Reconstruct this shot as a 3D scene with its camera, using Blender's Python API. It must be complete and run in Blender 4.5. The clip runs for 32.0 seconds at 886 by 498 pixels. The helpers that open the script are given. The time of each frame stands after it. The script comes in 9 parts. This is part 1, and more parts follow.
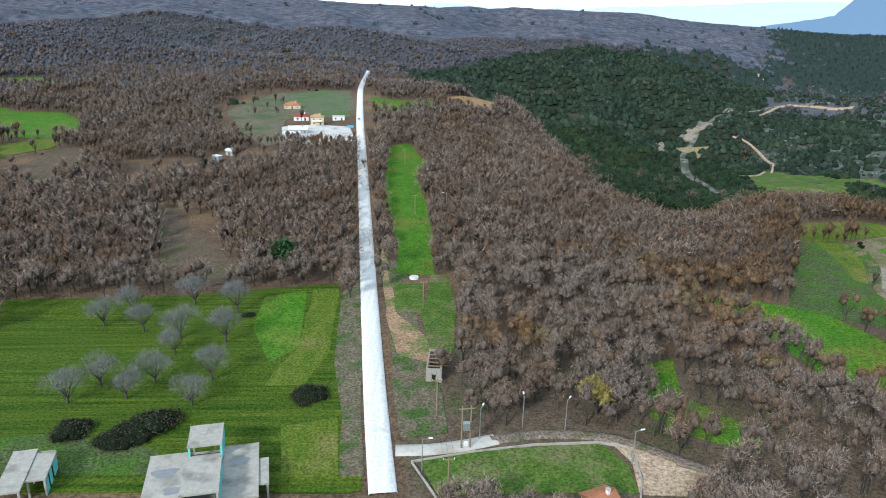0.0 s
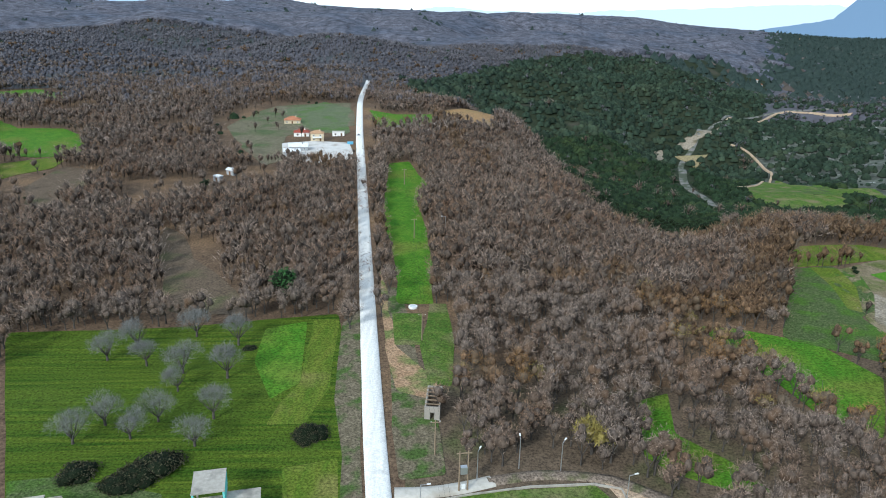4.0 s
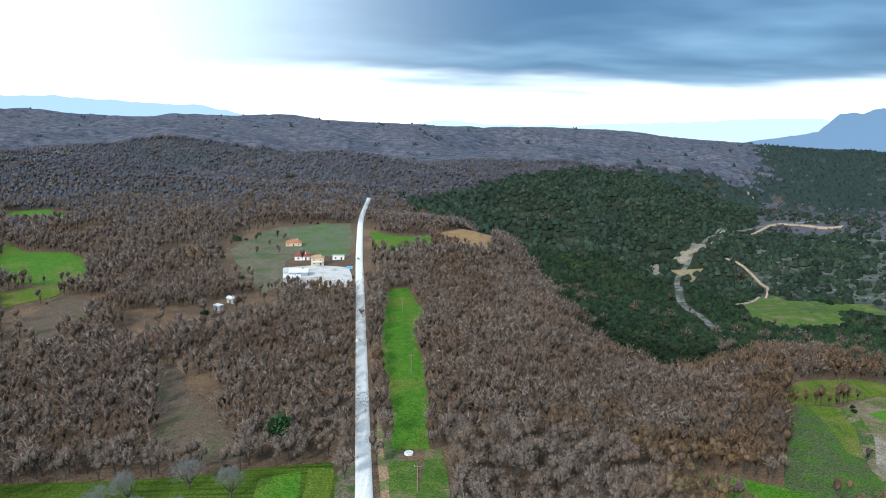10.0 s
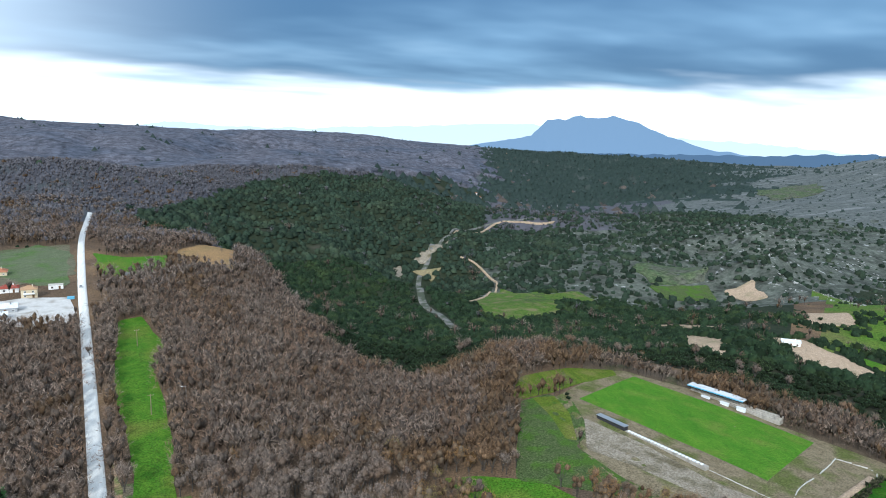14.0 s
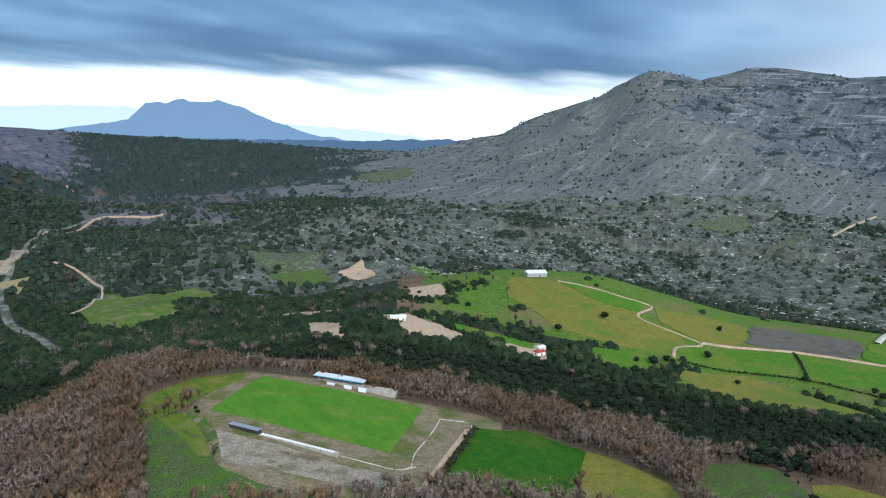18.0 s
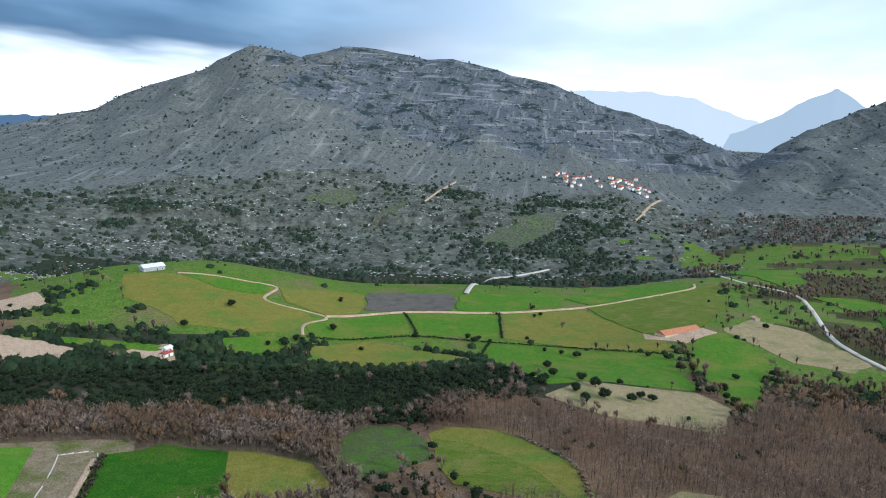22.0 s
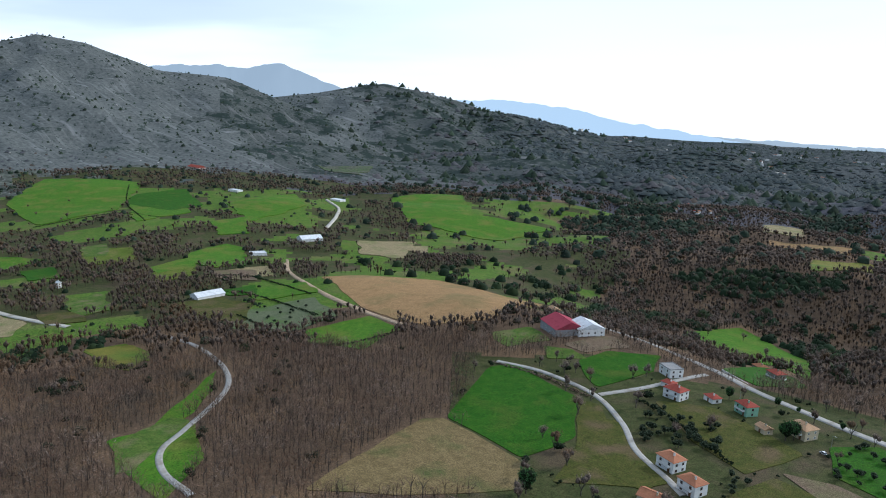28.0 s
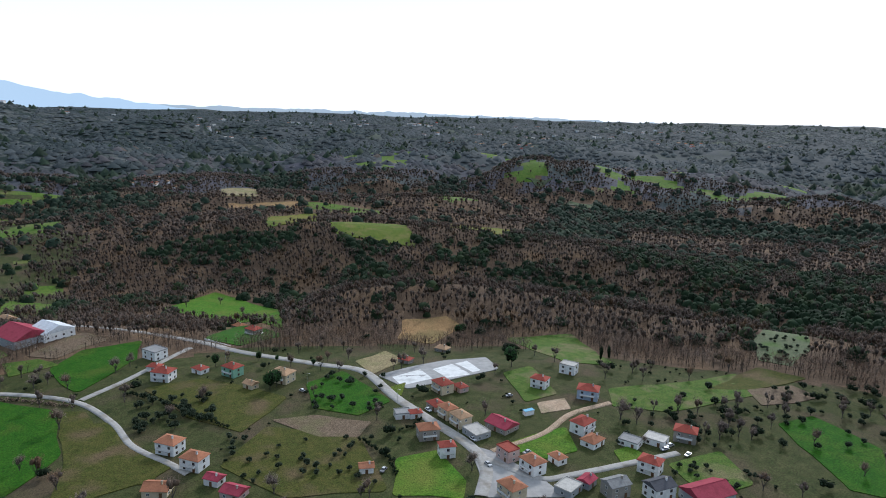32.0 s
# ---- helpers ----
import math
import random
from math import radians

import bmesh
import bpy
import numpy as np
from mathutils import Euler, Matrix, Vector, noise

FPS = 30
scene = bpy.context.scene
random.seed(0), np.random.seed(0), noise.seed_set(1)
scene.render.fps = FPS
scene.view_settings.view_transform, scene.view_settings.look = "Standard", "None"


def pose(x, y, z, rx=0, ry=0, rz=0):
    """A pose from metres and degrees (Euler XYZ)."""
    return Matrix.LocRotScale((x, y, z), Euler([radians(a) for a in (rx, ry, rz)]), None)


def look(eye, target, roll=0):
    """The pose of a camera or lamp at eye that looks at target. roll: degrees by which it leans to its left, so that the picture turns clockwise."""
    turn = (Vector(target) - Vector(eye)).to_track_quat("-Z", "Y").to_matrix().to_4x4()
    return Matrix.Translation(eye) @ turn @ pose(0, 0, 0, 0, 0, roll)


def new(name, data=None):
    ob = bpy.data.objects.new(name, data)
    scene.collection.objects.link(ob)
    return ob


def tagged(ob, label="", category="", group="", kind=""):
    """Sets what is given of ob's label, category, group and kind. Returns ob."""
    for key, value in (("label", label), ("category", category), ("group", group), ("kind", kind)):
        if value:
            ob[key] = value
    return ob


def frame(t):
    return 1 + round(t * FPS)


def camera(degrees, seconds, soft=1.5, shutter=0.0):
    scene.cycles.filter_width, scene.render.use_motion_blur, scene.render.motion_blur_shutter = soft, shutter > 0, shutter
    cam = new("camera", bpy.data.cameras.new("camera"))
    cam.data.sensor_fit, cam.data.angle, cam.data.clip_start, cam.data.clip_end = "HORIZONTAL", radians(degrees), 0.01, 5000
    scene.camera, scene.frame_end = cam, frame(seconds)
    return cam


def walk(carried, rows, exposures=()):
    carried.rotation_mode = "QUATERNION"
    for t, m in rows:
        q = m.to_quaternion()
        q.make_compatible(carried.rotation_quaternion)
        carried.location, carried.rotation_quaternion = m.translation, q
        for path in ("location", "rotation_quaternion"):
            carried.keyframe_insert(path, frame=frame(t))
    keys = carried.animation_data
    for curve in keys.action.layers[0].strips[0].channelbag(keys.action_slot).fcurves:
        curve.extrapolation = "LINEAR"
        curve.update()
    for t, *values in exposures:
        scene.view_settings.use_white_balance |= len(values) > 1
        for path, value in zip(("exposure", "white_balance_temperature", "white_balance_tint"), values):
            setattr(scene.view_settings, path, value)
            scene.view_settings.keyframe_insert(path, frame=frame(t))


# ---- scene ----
cam = camera(64.43, 32.0, soft=1.0)


def aim(x, y, z, yaw, tilt, lean):
    """A camera pose from a compass bearing, a tilt above the horizon and a lean, in degrees."""
    return pose(x, y, z, 0, 0, -yaw) @ pose(0, 0, 0, 90 + tilt) @ pose(0, 0, 0, 0, 0, lean)


walk(cam, [
    (0.0, aim(-0.00, 0.00, 85.00, -0.000, -18.814, 1.427)),
    (0.5, aim(-0.04, 0.14, 86.19, 0.015, -18.850, 1.462)),
    (1.0, aim(-0.06, 0.23, 87.39, 0.026, -18.889, 1.449)),
    (1.5, aim(-0.05, 0.25, 88.59, 0.037, -18.932, 1.480)),
    (2.0, aim(-0.01, 0.24, 89.82, 0.040, -18.958, 1.487)),
    (2.5, aim(0.05, 0.22, 91.08, 0.042, -18.985, 1.500)),
    (3.0, aim(0.11, 0.20, 92.35, 0.056, -18.991, 1.536)),
    (3.5, aim(0.19, 0.15, 93.59, 0.029, -18.949, 1.441)),
    (5.5, aim(0.56, 0.03, 98.52, -0.084, -16.728, 1.191)),
    (6.0, aim(0.61, -0.02, 99.72, -0.092, -16.032, 1.230)),
    (6.5, aim(0.69, -0.07, 100.90, -0.123, -15.267, 1.242)),
    (7.0, aim(0.80, -0.14, 102.07, -0.136, -14.536, 1.238)),
    (7.5, aim(0.89, -0.20, 103.24, -0.159, -13.781, 1.225)),
    (8.0, aim(0.97, -0.23, 104.41, -0.159, -13.068, 1.256)),
    (8.5, aim(1.02, -0.26, 105.57, -0.161, -12.329, 1.244)),
    (9.0, aim(1.05, -0.29, 106.74, -0.178, -11.569, 1.245)),
    (9.5, aim(1.09, -0.35, 107.89, -0.174, -10.816, 1.256)),
    (10.0, aim(1.17, -0.44, 109.05, -0.177, -10.185, 1.242)),
    (10.5, aim(1.27, -0.55, 110.25, -0.102, -10.097, 1.217)),
    (11.0, aim(1.41, -0.68, 111.49, 0.128, -10.031, 1.241)),
    (11.5, aim(1.63, -0.82, 112.73, 0.289, -9.975, 1.247)),
    (12.0, aim(1.89, -1.00, 113.92, 2.034, -9.888, 1.394)),
    (12.5, aim(2.04, -1.18, 115.07, 8.506, -9.705, 1.493)),
    (13.0, aim(2.01, -1.37, 116.19, 12.689, -9.624, 1.519)),
    (13.5, aim(1.82, -1.56, 117.29, 16.691, -9.564, 1.575)),
    (14.0, aim(1.56, -1.79, 118.37, 20.591, -9.556, 1.761)),
    (14.5, aim(1.31, -2.02, 119.42, 24.555, -9.558, 1.909)),
    (16.5, aim(1.32, -0.98, 123.19, 40.098, -9.525, 2.322)),
    (17.0, aim(1.17, -0.97, 124.39, 43.948, -9.591, 2.355)),
    (17.5, aim(0.98, -0.95, 125.64, 47.760, -9.666, 2.388)),
    (18.0, aim(0.72, -0.90, 126.95, 51.559, -9.719, 2.396)),
    (18.5, aim(0.43, -0.79, 128.30, 55.361, -9.795, 2.443)),
    (19.0, aim(0.12, -0.62, 129.67, 59.189, -9.901, 2.435)),
    (19.5, aim(-0.19, -0.41, 131.06, 62.988, -10.017, 2.444)),
    (20.0, aim(-0.50, -0.23, 132.43, 66.819, -10.149, 2.439)),
    (20.5, aim(-0.79, -0.11, 133.73, 70.627, -10.276, 2.401)),
    (21.0, aim(-1.02, -0.07, 134.95, 74.468, -10.402, 2.372)),
    (21.5, aim(-1.23, -0.05, 136.09, 78.379, -10.500, 2.372)),
    (22.0, aim(-1.44, -0.04, 137.16, 82.340, -10.595, 2.333)),
    (22.5, aim(-1.62, -0.04, 138.21, 86.313, -10.685, 2.366)),
    (23.0, aim(-1.73, -0.07, 139.24, 90.345, -10.783, 2.303)),
    (23.5, aim(-1.73, -0.13, 140.23, 94.367, -10.903, 2.300)),
    (24.0, aim(-1.60, -0.20, 141.17, 98.412, -11.015, 2.300)),
    (24.5, aim(-1.39, -0.25, 142.08, 102.591, -11.099, 2.254)),
    (26.5, aim(1.08, 0.04, 144.84, 125.620, -11.496, 2.567)),
    (27.0, aim(1.24, 0.15, 145.31, 132.866, -11.435, 2.596)),
    (27.5, aim(1.27, 0.25, 145.77, 139.810, -11.545, 2.846)),
    (28.0, aim(1.09, 0.31, 146.24, 146.885, -11.609, 3.008)),
    (28.5, aim(0.70, 0.33, 146.76, 154.031, -11.643, 3.167)),
    (29.0, aim(0.17, 0.32, 147.39, 161.291, -11.699, 2.987)),
    (29.5, aim(-0.38, 0.31, 148.09, 168.850, -11.756, 2.685)),
    (30.0, aim(-0.84, 0.31, 148.84, 177.515, -11.823, 2.640)),
    (30.5, aim(-1.13, 0.37, 149.58, 186.168, -11.862, 2.627)),
    (31.0, aim(-1.22, 0.46, 150.30, 188.416, -12.037, 2.384)),
    (31.5, aim(-1.18, 0.55, 151.00, 188.702, -12.236, 2.159)),
    (32.0, aim(-1.09, 0.64, 151.70, 189.185, -12.384, 2.000)),
], exposures=[(0.0, 0.5, 5800, 4), (7.0, 0.38, 5800, 4), (13.0, 0.48, 5800, 5), (20.0, 0.3, 5800, 8), (24.0, 0.4, 5800, 9), (27.0, 0.3, 5800, 9), (28.0, 0.08, 5800, 9), (32.0, 0.05, 5900, 11)])

# ---- sky and sun: a winter day under a broken cloud sheet, bright along the horizon ----
world = bpy.data.worlds.new("sky")
scene.world = world
world.use_nodes = True
wt = world.node_tree
wt.nodes.clear()


def wnode(kind, **values):
    n = wt.nodes.new(kind)
    for key, value in values.items():
        setattr(n, key, value)
    return n


def wmath(op, a, b=None, clamp=False):
    n = wnode("ShaderNodeMath", operation=op, use_clamp=clamp)
    for k, v in enumerate((a, b)):
        if v is None:
            continue
        if isinstance(v, (int, float)):
            n.inputs[k].default_value = v
        else:
            wt.links.new(v, n.inputs[k])
    return n.outputs[0]


def wmix(fac, a, b):
    n = wnode("ShaderNodeMix", data_type="RGBA")
    for k, v in ((0, fac), (6, a), (7, b)):
        if isinstance(v, (tuple, float, int)):
            n.inputs[k].default_value = v
        else:
            wt.links.new(v, n.inputs[k])
    return n.outputs[2]


SUN_EL, SUN_AZ = 30.0, 212.0
sky = wnode("ShaderNodeTexSky", sky_type="NISHITA", sun_disc=False, sun_elevation=radians(SUN_EL), sun_rotation=radians(SUN_AZ))
coord = wnode("ShaderNodeTexCoord")
split = wnode("ShaderNodeSeparateXYZ")
wt.links.new(coord.outputs["Generated"], split.inputs[0])
vx, vy, vz = split.outputs
# the cloud sheet: the view direction carried onto a flat ceiling, so that clouds draw out towards the horizon
flat = wmath("MAXIMUM", wmath("ADD", vz, 0.10), 0.02)
ceil = wnode("ShaderNodeCombineXYZ")
wt.links.new(wmath("DIVIDE", vx, flat), ceil.inputs[0])
wt.links.new(wmath("DIVIDE", vy, flat), ceil.inputs[1])


def clouds(scale, detail, rough, stretch, turn):
    m = wnode("ShaderNodeMapping")
    m.inputs["Scale"].default_value = stretch
    m.inputs["Rotation"].default_value = (0, 0, radians(turn))
    wt.links.new(ceil.outputs[0], m.inputs["Vector"])
    n = wnode("ShaderNodeTexNoise")
    n.inputs["Scale"].default_value, n.inputs["Detail"].default_value, n.inputs["Roughness"].default_value = scale, detail, rough
    wt.links.new(m.outputs[0], n.inputs["Vector"])
    return n.outputs["Fac"]


def band(value, low, high):
    n = wnode("ShaderNodeMapRange", interpolation_type="SMOOTHSTEP")
    wt.links.new(value, n.inputs[0])
    n.inputs[1].default_value, n.inputs[2].default_value = low, high
    return n.outputs[0]


big = clouds(0.30, 4, 0.5, (1.0, 1.0, 1), 20)
fine = clouds(0.7, 3, 0.45, (1.0, 1.5, 1), -35)
mixed = wmath("ADD", wmath("MULTIPLY", big, 0.55), wmath("MULTIPLY", fine, 0.45))
# the heavy sheet stands to the north-east and thins out to the south
toward = wmath("ADD", wmath("MULTIPLY", vx, 0.57), wmath("MULTIPLY", vy, 0.82))
side = band(toward, 0.42, 0.90)
edge = wmath("ADD", vz, wmath("MULTIPLY", wmath("SUBTRACT", mixed, 0.5), 0.16))
lift = band(edge, 0.034, 0.078)
heavy = wmath("MULTIPLY", wmath("MULTIPLY", side, lift), band(mixed, 0.12, 0.30))
streak = band(mixed, 0.42, 0.68)
white = wmix(band(vz, 0.0, 0.35), (1.42, 1.52, 1.62, 1), (1.0, 1.12, 1.26, 1))
cloud_dark = wmix(streak, (0.085, 0.19, 0.35, 1), (0.30, 0.50, 0.72, 1))
east = wmath("MULTIPLY", wmath("MULTIPLY", band(vx, 0.35, 0.9), band(edge, 0.02, 0.12)), band(mixed, 0.36, 0.6))
sheet = wmix(wmath("MULTIPLY", east, 0.55), white, (0.52, 0.70, 0.88, 1))
sheet = wmix(heavy, sheet, cloud_dark)
wisps = wmath("MULTIPLY", band(fine, 0.55, 0.75), wmath("MULTIPLY", band(vz, 0.02, 0.2), 0.25))
sheet = wmix(wisps, sheet, (0.62, 0.72, 0.82, 1))
scaled = wnode("ShaderNodeVectorMath", operation="SCALE")
wt.links.new(sky.outputs[0], scaled.inputs[0])
scaled.inputs["Scale"].default_value = 0.10
total = wmix(0.88, scaled.outputs[0], sheet)
back = wnode("ShaderNodeBackground")
wt.links.new(total, back.inputs[0])
back.inputs[1].default_value = 0.8
wout = wnode("ShaderNodeOutputWorld")
wt.links.new(back.outputs[0], wout.inputs[0])

sun = new("sun", bpy.data.lights.new("sun", "SUN"))
sun.data.energy, sun.data.angle, sun.data.color = 2.5, radians(7), (1.0, 0.95, 0.88)
sun.matrix_world = look((0, 0, 0), (-math.sin(radians(SUN_AZ)) * math.cos(radians(SUN_EL)), -math.cos(radians(SUN_AZ)) * math.cos(radians(SUN_EL)), -math.sin(radians(SUN_EL))))

# ---- materials ----
MAT = {}


def material(name, low, high, scale=1.0, rough=0.9, bump=0.0, big=None, spec=0.08, stretch=(1, 1, 1), per=0.0, metal=0.0, turn=0.0, grain=0.0):
    """A surface of two colours mixed by noise of a given grain (metres), with broad stains, relief and change from piece to piece."""
    m = bpy.data.materials.new(name)
    m.use_nodes = True
    nt = m.node_tree
    bsdf = nt.nodes["Principled BSDF"]
    geo = nt.nodes.new("ShaderNodeNewGeometry")
    mp = nt.nodes.new("ShaderNodeMapping")
    mp.vector_type = "TEXTURE"
    mp.inputs["Scale"].default_value = [1 / s for s in stretch]
    mp.inputs["Rotation"].default_value = (0, 0, radians(turn))
    nt.links.new(geo.outputs["Position"], mp.inputs["Vector"])
    n1 = nt.nodes.new("ShaderNodeTexNoise")
    n1.inputs["Scale"].default_value, n1.inputs["Detail"].default_value, n1.inputs["Roughness"].default_value = 1 / scale, 6, 0.65
    nt.links.new(mp.outputs[0], n1.inputs["Vector"])
    ramp = nt.nodes.new("ShaderNodeMapRange")
    ramp.inputs[1].default_value, ramp.inputs[2].default_value = 0.32, 0.68
    nt.links.new(n1.outputs["Fac"], ramp.inputs[0])
    mix = nt.nodes.new("ShaderNodeMix")
    mix.data_type = "RGBA"
    mix.inputs[6].default_value, mix.inputs[7].default_value = (*low, 1), (*high, 1)
    nt.links.new(ramp.outputs[0], mix.inputs[0])
    col = mix.outputs[2]
    if big:
        colour, size, lo, hi = big
        n2 = nt.nodes.new("ShaderNodeTexNoise")
        n2.inputs["Scale"].default_value, n2.inputs["Detail"].default_value = 1 / size, 4
        nt.links.new(geo.outputs["Position"], n2.inputs["Vector"])
        r2 = nt.nodes.new("ShaderNodeMapRange")
        r2.inputs[1].default_value, r2.inputs[2].default_value = lo, hi
        nt.links.new(n2.outputs["Fac"], r2.inputs[0])
        mx = nt.nodes.new("ShaderNodeMix")
        mx.data_type = "RGBA"
        mx.inputs[7].default_value = (*colour, 1)
        nt.links.new(r2.outputs[0], mx.inputs[0])
        nt.links.new(col, mx.inputs[6])
        col = mx.outputs[2]
    if per:
        rnd = nt.nodes.new("ShaderNodeObjectInfo").outputs["Random"] if per < 0 else geo.outputs["Random Per Island"]
        hsv = nt.nodes.new("ShaderNodeHueSaturation")
        r3 = nt.nodes.new("ShaderNodeMapRange")
        r3.inputs[3].default_value, r3.inputs[4].default_value = 1 - abs(per), 1 + abs(per)
        nt.links.new(rnd, r3.inputs[0])
        nt.links.new(r3.outputs[0], hsv.inputs["Value"])
        nt.links.new(col, hsv.inputs["Color"])
        col = hsv.outputs[0]
    if grain:
        n4 = nt.nodes.new("ShaderNodeTexNoise")
        n4.inputs["Scale"].default_value, n4.inputs["Detail"].default_value, n4.inputs["Roughness"].default_value = 1 / grain, 3, 0.7
        nt.links.new(geo.outputs["Position"], n4.inputs["Vector"])
        r4 = nt.nodes.new("ShaderNodeMapRange")
        r4.inputs[1].default_value, r4.inputs[2].default_value, r4.inputs[3].default_value, r4.inputs[4].default_value = 0.34, 0.66, (0.85 if name == "asphalt" else 0.5), (1.15 if name == "asphalt" else 1.5)
        nt.links.new(n4.outputs["Fac"], r4.inputs[0])
        tone = nt.nodes.new("ShaderNodeHueSaturation")
        nt.links.new(r4.outputs[0], tone.inputs["Value"])
        nt.links.new(col, tone.inputs["Color"])
        col = tone.outputs[0]
    nt.links.new(col, bsdf.inputs["Base Color"])
    bsdf.inputs["Roughness"].default_value = rough
    bsdf.inputs["Specular IOR Level"].default_value = spec
    bsdf.inputs["Metallic"].default_value = metal
    if bump:
        b = nt.nodes.new("ShaderNodeBump")
        b.inputs["Strength"].default_value, b.inputs["Distance"].default_value = 0.8, bump
        nt.links.new(n1.outputs["Fac"], b.inputs["Height"])
        nt.links.new(b.outputs[0], bsdf.inputs["Normal"])
    MAT[name] = m
    return m


def mountainside(name, low, high, scrub, amount, rock, outcrop, lean, bump):
    """A bare mountain slope: grey turf, ragged patches of dark scrub, pale rock ledges along the strata and streaks down the fall line."""
    m = bpy.data.materials.new(name)
    m.use_nodes = True
    nt = m.node_tree
    bsdf = nt.nodes["Principled BSDF"]
    place = nt.nodes.new("ShaderNodeNewGeometry").outputs["Position"]

    def noise(size, detail, rough, stretch=(1, 1, 1), turn=0.0):
        mp = nt.nodes.new("ShaderNodeMapping")
        mp.inputs["Rotation"].default_value = (0, 0, radians(turn))
        mp.inputs["Scale"].default_value = [q / size for q in stretch]
        nt.links.new(place, mp.inputs["Vector"])
        n = nt.nodes.new("ShaderNodeTexNoise")
        n.inputs["Scale"].default_value, n.inputs["Detail"].default_value, n.inputs["Roughness"].default_value = 1.0, detail, rough
        nt.links.new(mp.outputs[0], n.inputs["Vector"])
        return n.outputs["Fac"]

    def spread(value, lo, hi):
        r = nt.nodes.new("ShaderNodeMapRange")
        r.inputs[1].default_value, r.inputs[2].default_value = lo, hi
        nt.links.new(value, r.inputs[0])
        return r.outputs[0]

    def mixed(fac, a, b):
        x = nt.nodes.new("ShaderNodeMix")
        x.data_type = "RGBA"
        nt.links.new(fac, x.inputs[0])
        for slot, v in ((6, a), (7, b)):
            if isinstance(v, tuple):
                x.inputs[slot].default_value = (*v, 1)
            else:
                nt.links.new(v, x.inputs[slot])
        return x.outputs[2]

    turf = noise(9, 8, 0.7)
    col = mixed(spread(turf, 0.34, 0.66), low, high)
    streaks = noise(26, 5, 0.6, (0.12, 1.6, 0.3), lean)
    col = mixed(spread(streaks, 0.54, 0.70), col, rock)
    ledges = noise(24, 6, 0.65, (0.10, 0.10, 1.6))
    col = mixed(spread(ledges, outcrop, outcrop + 0.05), col, rock)
    bush = noise(95, 10, 0.78, (1, 1, 1.8))
    col = mixed(spread(bush, amount, amount + 0.03), col, scrub)
    spots = noise(16, 4, 0.6)
    col = mixed(spread(spots, 0.62, 0.65), col, scrub)
    nt.links.new(col, bsdf.inputs["Base Color"])
    bsdf.inputs["Roughness"].default_value, bsdf.inputs["Specular IOR Level"].default_value = 0.95, 0.05
    b = nt.nodes.new("ShaderNodeBump")
    b.inputs["Strength"].default_value, b.inputs["Distance"].default_value = 0.8, bump
    nt.links.new(ledges, b.inputs["Height"])
    nt.links.new(b.outputs[0], bsdf.inputs["Normal"])
    MAT[name] = m


G = material
# ground covers
G("litter", (0.080, 0.053, 0.034), (0.140, 0.094, 0.060), 5, bump=0.35, big=((0.172, 0.110, 0.062), 46, 0.50, 0.68), grain=0.8)
G("scrubland", (0.046, 0.054, 0.042), (0.112, 0.118, 0.100), 7, bump=1.5, big=((0.30, 0.30, 0.29), 13, 0.63, 0.70), grain=24.0)
mountainside("stonyslope", (0.064, 0.073, 0.070), (0.142, 0.149, 0.142), (0.034, 0.046, 0.040), 0.58, (0.185, 0.19, 0.186), 0.64, -22, 6.0)
# Darker copy of stonyslope: more scrub, and backlit shade put into the colour.
mountainside("darkslope", (0.046, 0.055, 0.052), (0.100, 0.106, 0.100), (0.026, 0.038, 0.033), 0.50, (0.15, 0.152, 0.148), 0.65, 10, 4.0)
# Slope with strata; the bluish cast of distance haze is in its colours.
mountainside("strataslope", (0.048, 0.060, 0.070), (0.120, 0.132, 0.144), (0.026, 0.040, 0.042), 0.53, (0.190, 0.20, 0.21), 0.57, 10, 8.0)
G("roughgrass", (0.033, 0.046, 0.013), (0.072, 0.072, 0.027), 5, bump=0.3, big=((0.084, 0.064, 0.038), 26, 0.5, 0.68), grain=0.6)
# Floor of the far woods, its blue cast painted in for distance haze.
G("farwood_haze", (0.0683, 0.0659, 0.0762), (0.1047, 0.1011, 0.1143), 24, bump=3.0, big=((0.0617, 0.0776, 0.0714), 240, 0.5, 0.66))
# fields
G("meadow", (0.0182, 0.0534, 0.0045), (0.0911, 0.1212, 0.0126), 1.5, bump=0.2, big=((0.0607, 0.0921, 0.0108), 24, 0.48, 0.7), stretch=(0.035, 1, 1), turn=4, grain=0.6)
G("strip", (0.0625, 0.1092, 0.0108), (0.1159, 0.1377, 0.0198), 2.6, bump=0.1, big=((0.1613, 0.1472, 0.0450), 15, 0.5, 0.72), stretch=(1, 0.2, 1), grain=0.6)
G("bright", (0.0400, 0.1232, 0.0088), (0.0850, 0.1672, 0.0154), 3.5, bump=0.1, big=((0.1250, 0.1452, 0.0264), 30, 0.48, 0.7), grain=0.7)
G("bright2", (0.0171, 0.0765, 0.0044), (0.0362, 0.1035, 0.0066), 6, bump=0.1, big=((0.0640, 0.0945, 0.0132), 24, 0.54, 0.78), grain=0.7)
G("pitch", (0.0483, 0.1485, 0.0110), (0.0914, 0.1935, 0.0176), 3, bump=0.06, big=((0.1183, 0.1710, 0.0275), 12, 0.52, 0.78), stretch=(0.5, 0.22, 1), grain=0.5)
G("grass", (0.045, 0.10, 0.014), (0.10, 0.135, 0.028), 4, bump=0.15, big=((0.16, 0.14, 0.07), 14, 0.5, 0.7), grain=0.6)
G("greygrass", (0.040, 0.070, 0.018), (0.090, 0.106, 0.044), 1.2, bump=0.3, big=((0.060, 0.112, 0.018), 9, 0.46, 0.6), grain=0.6)
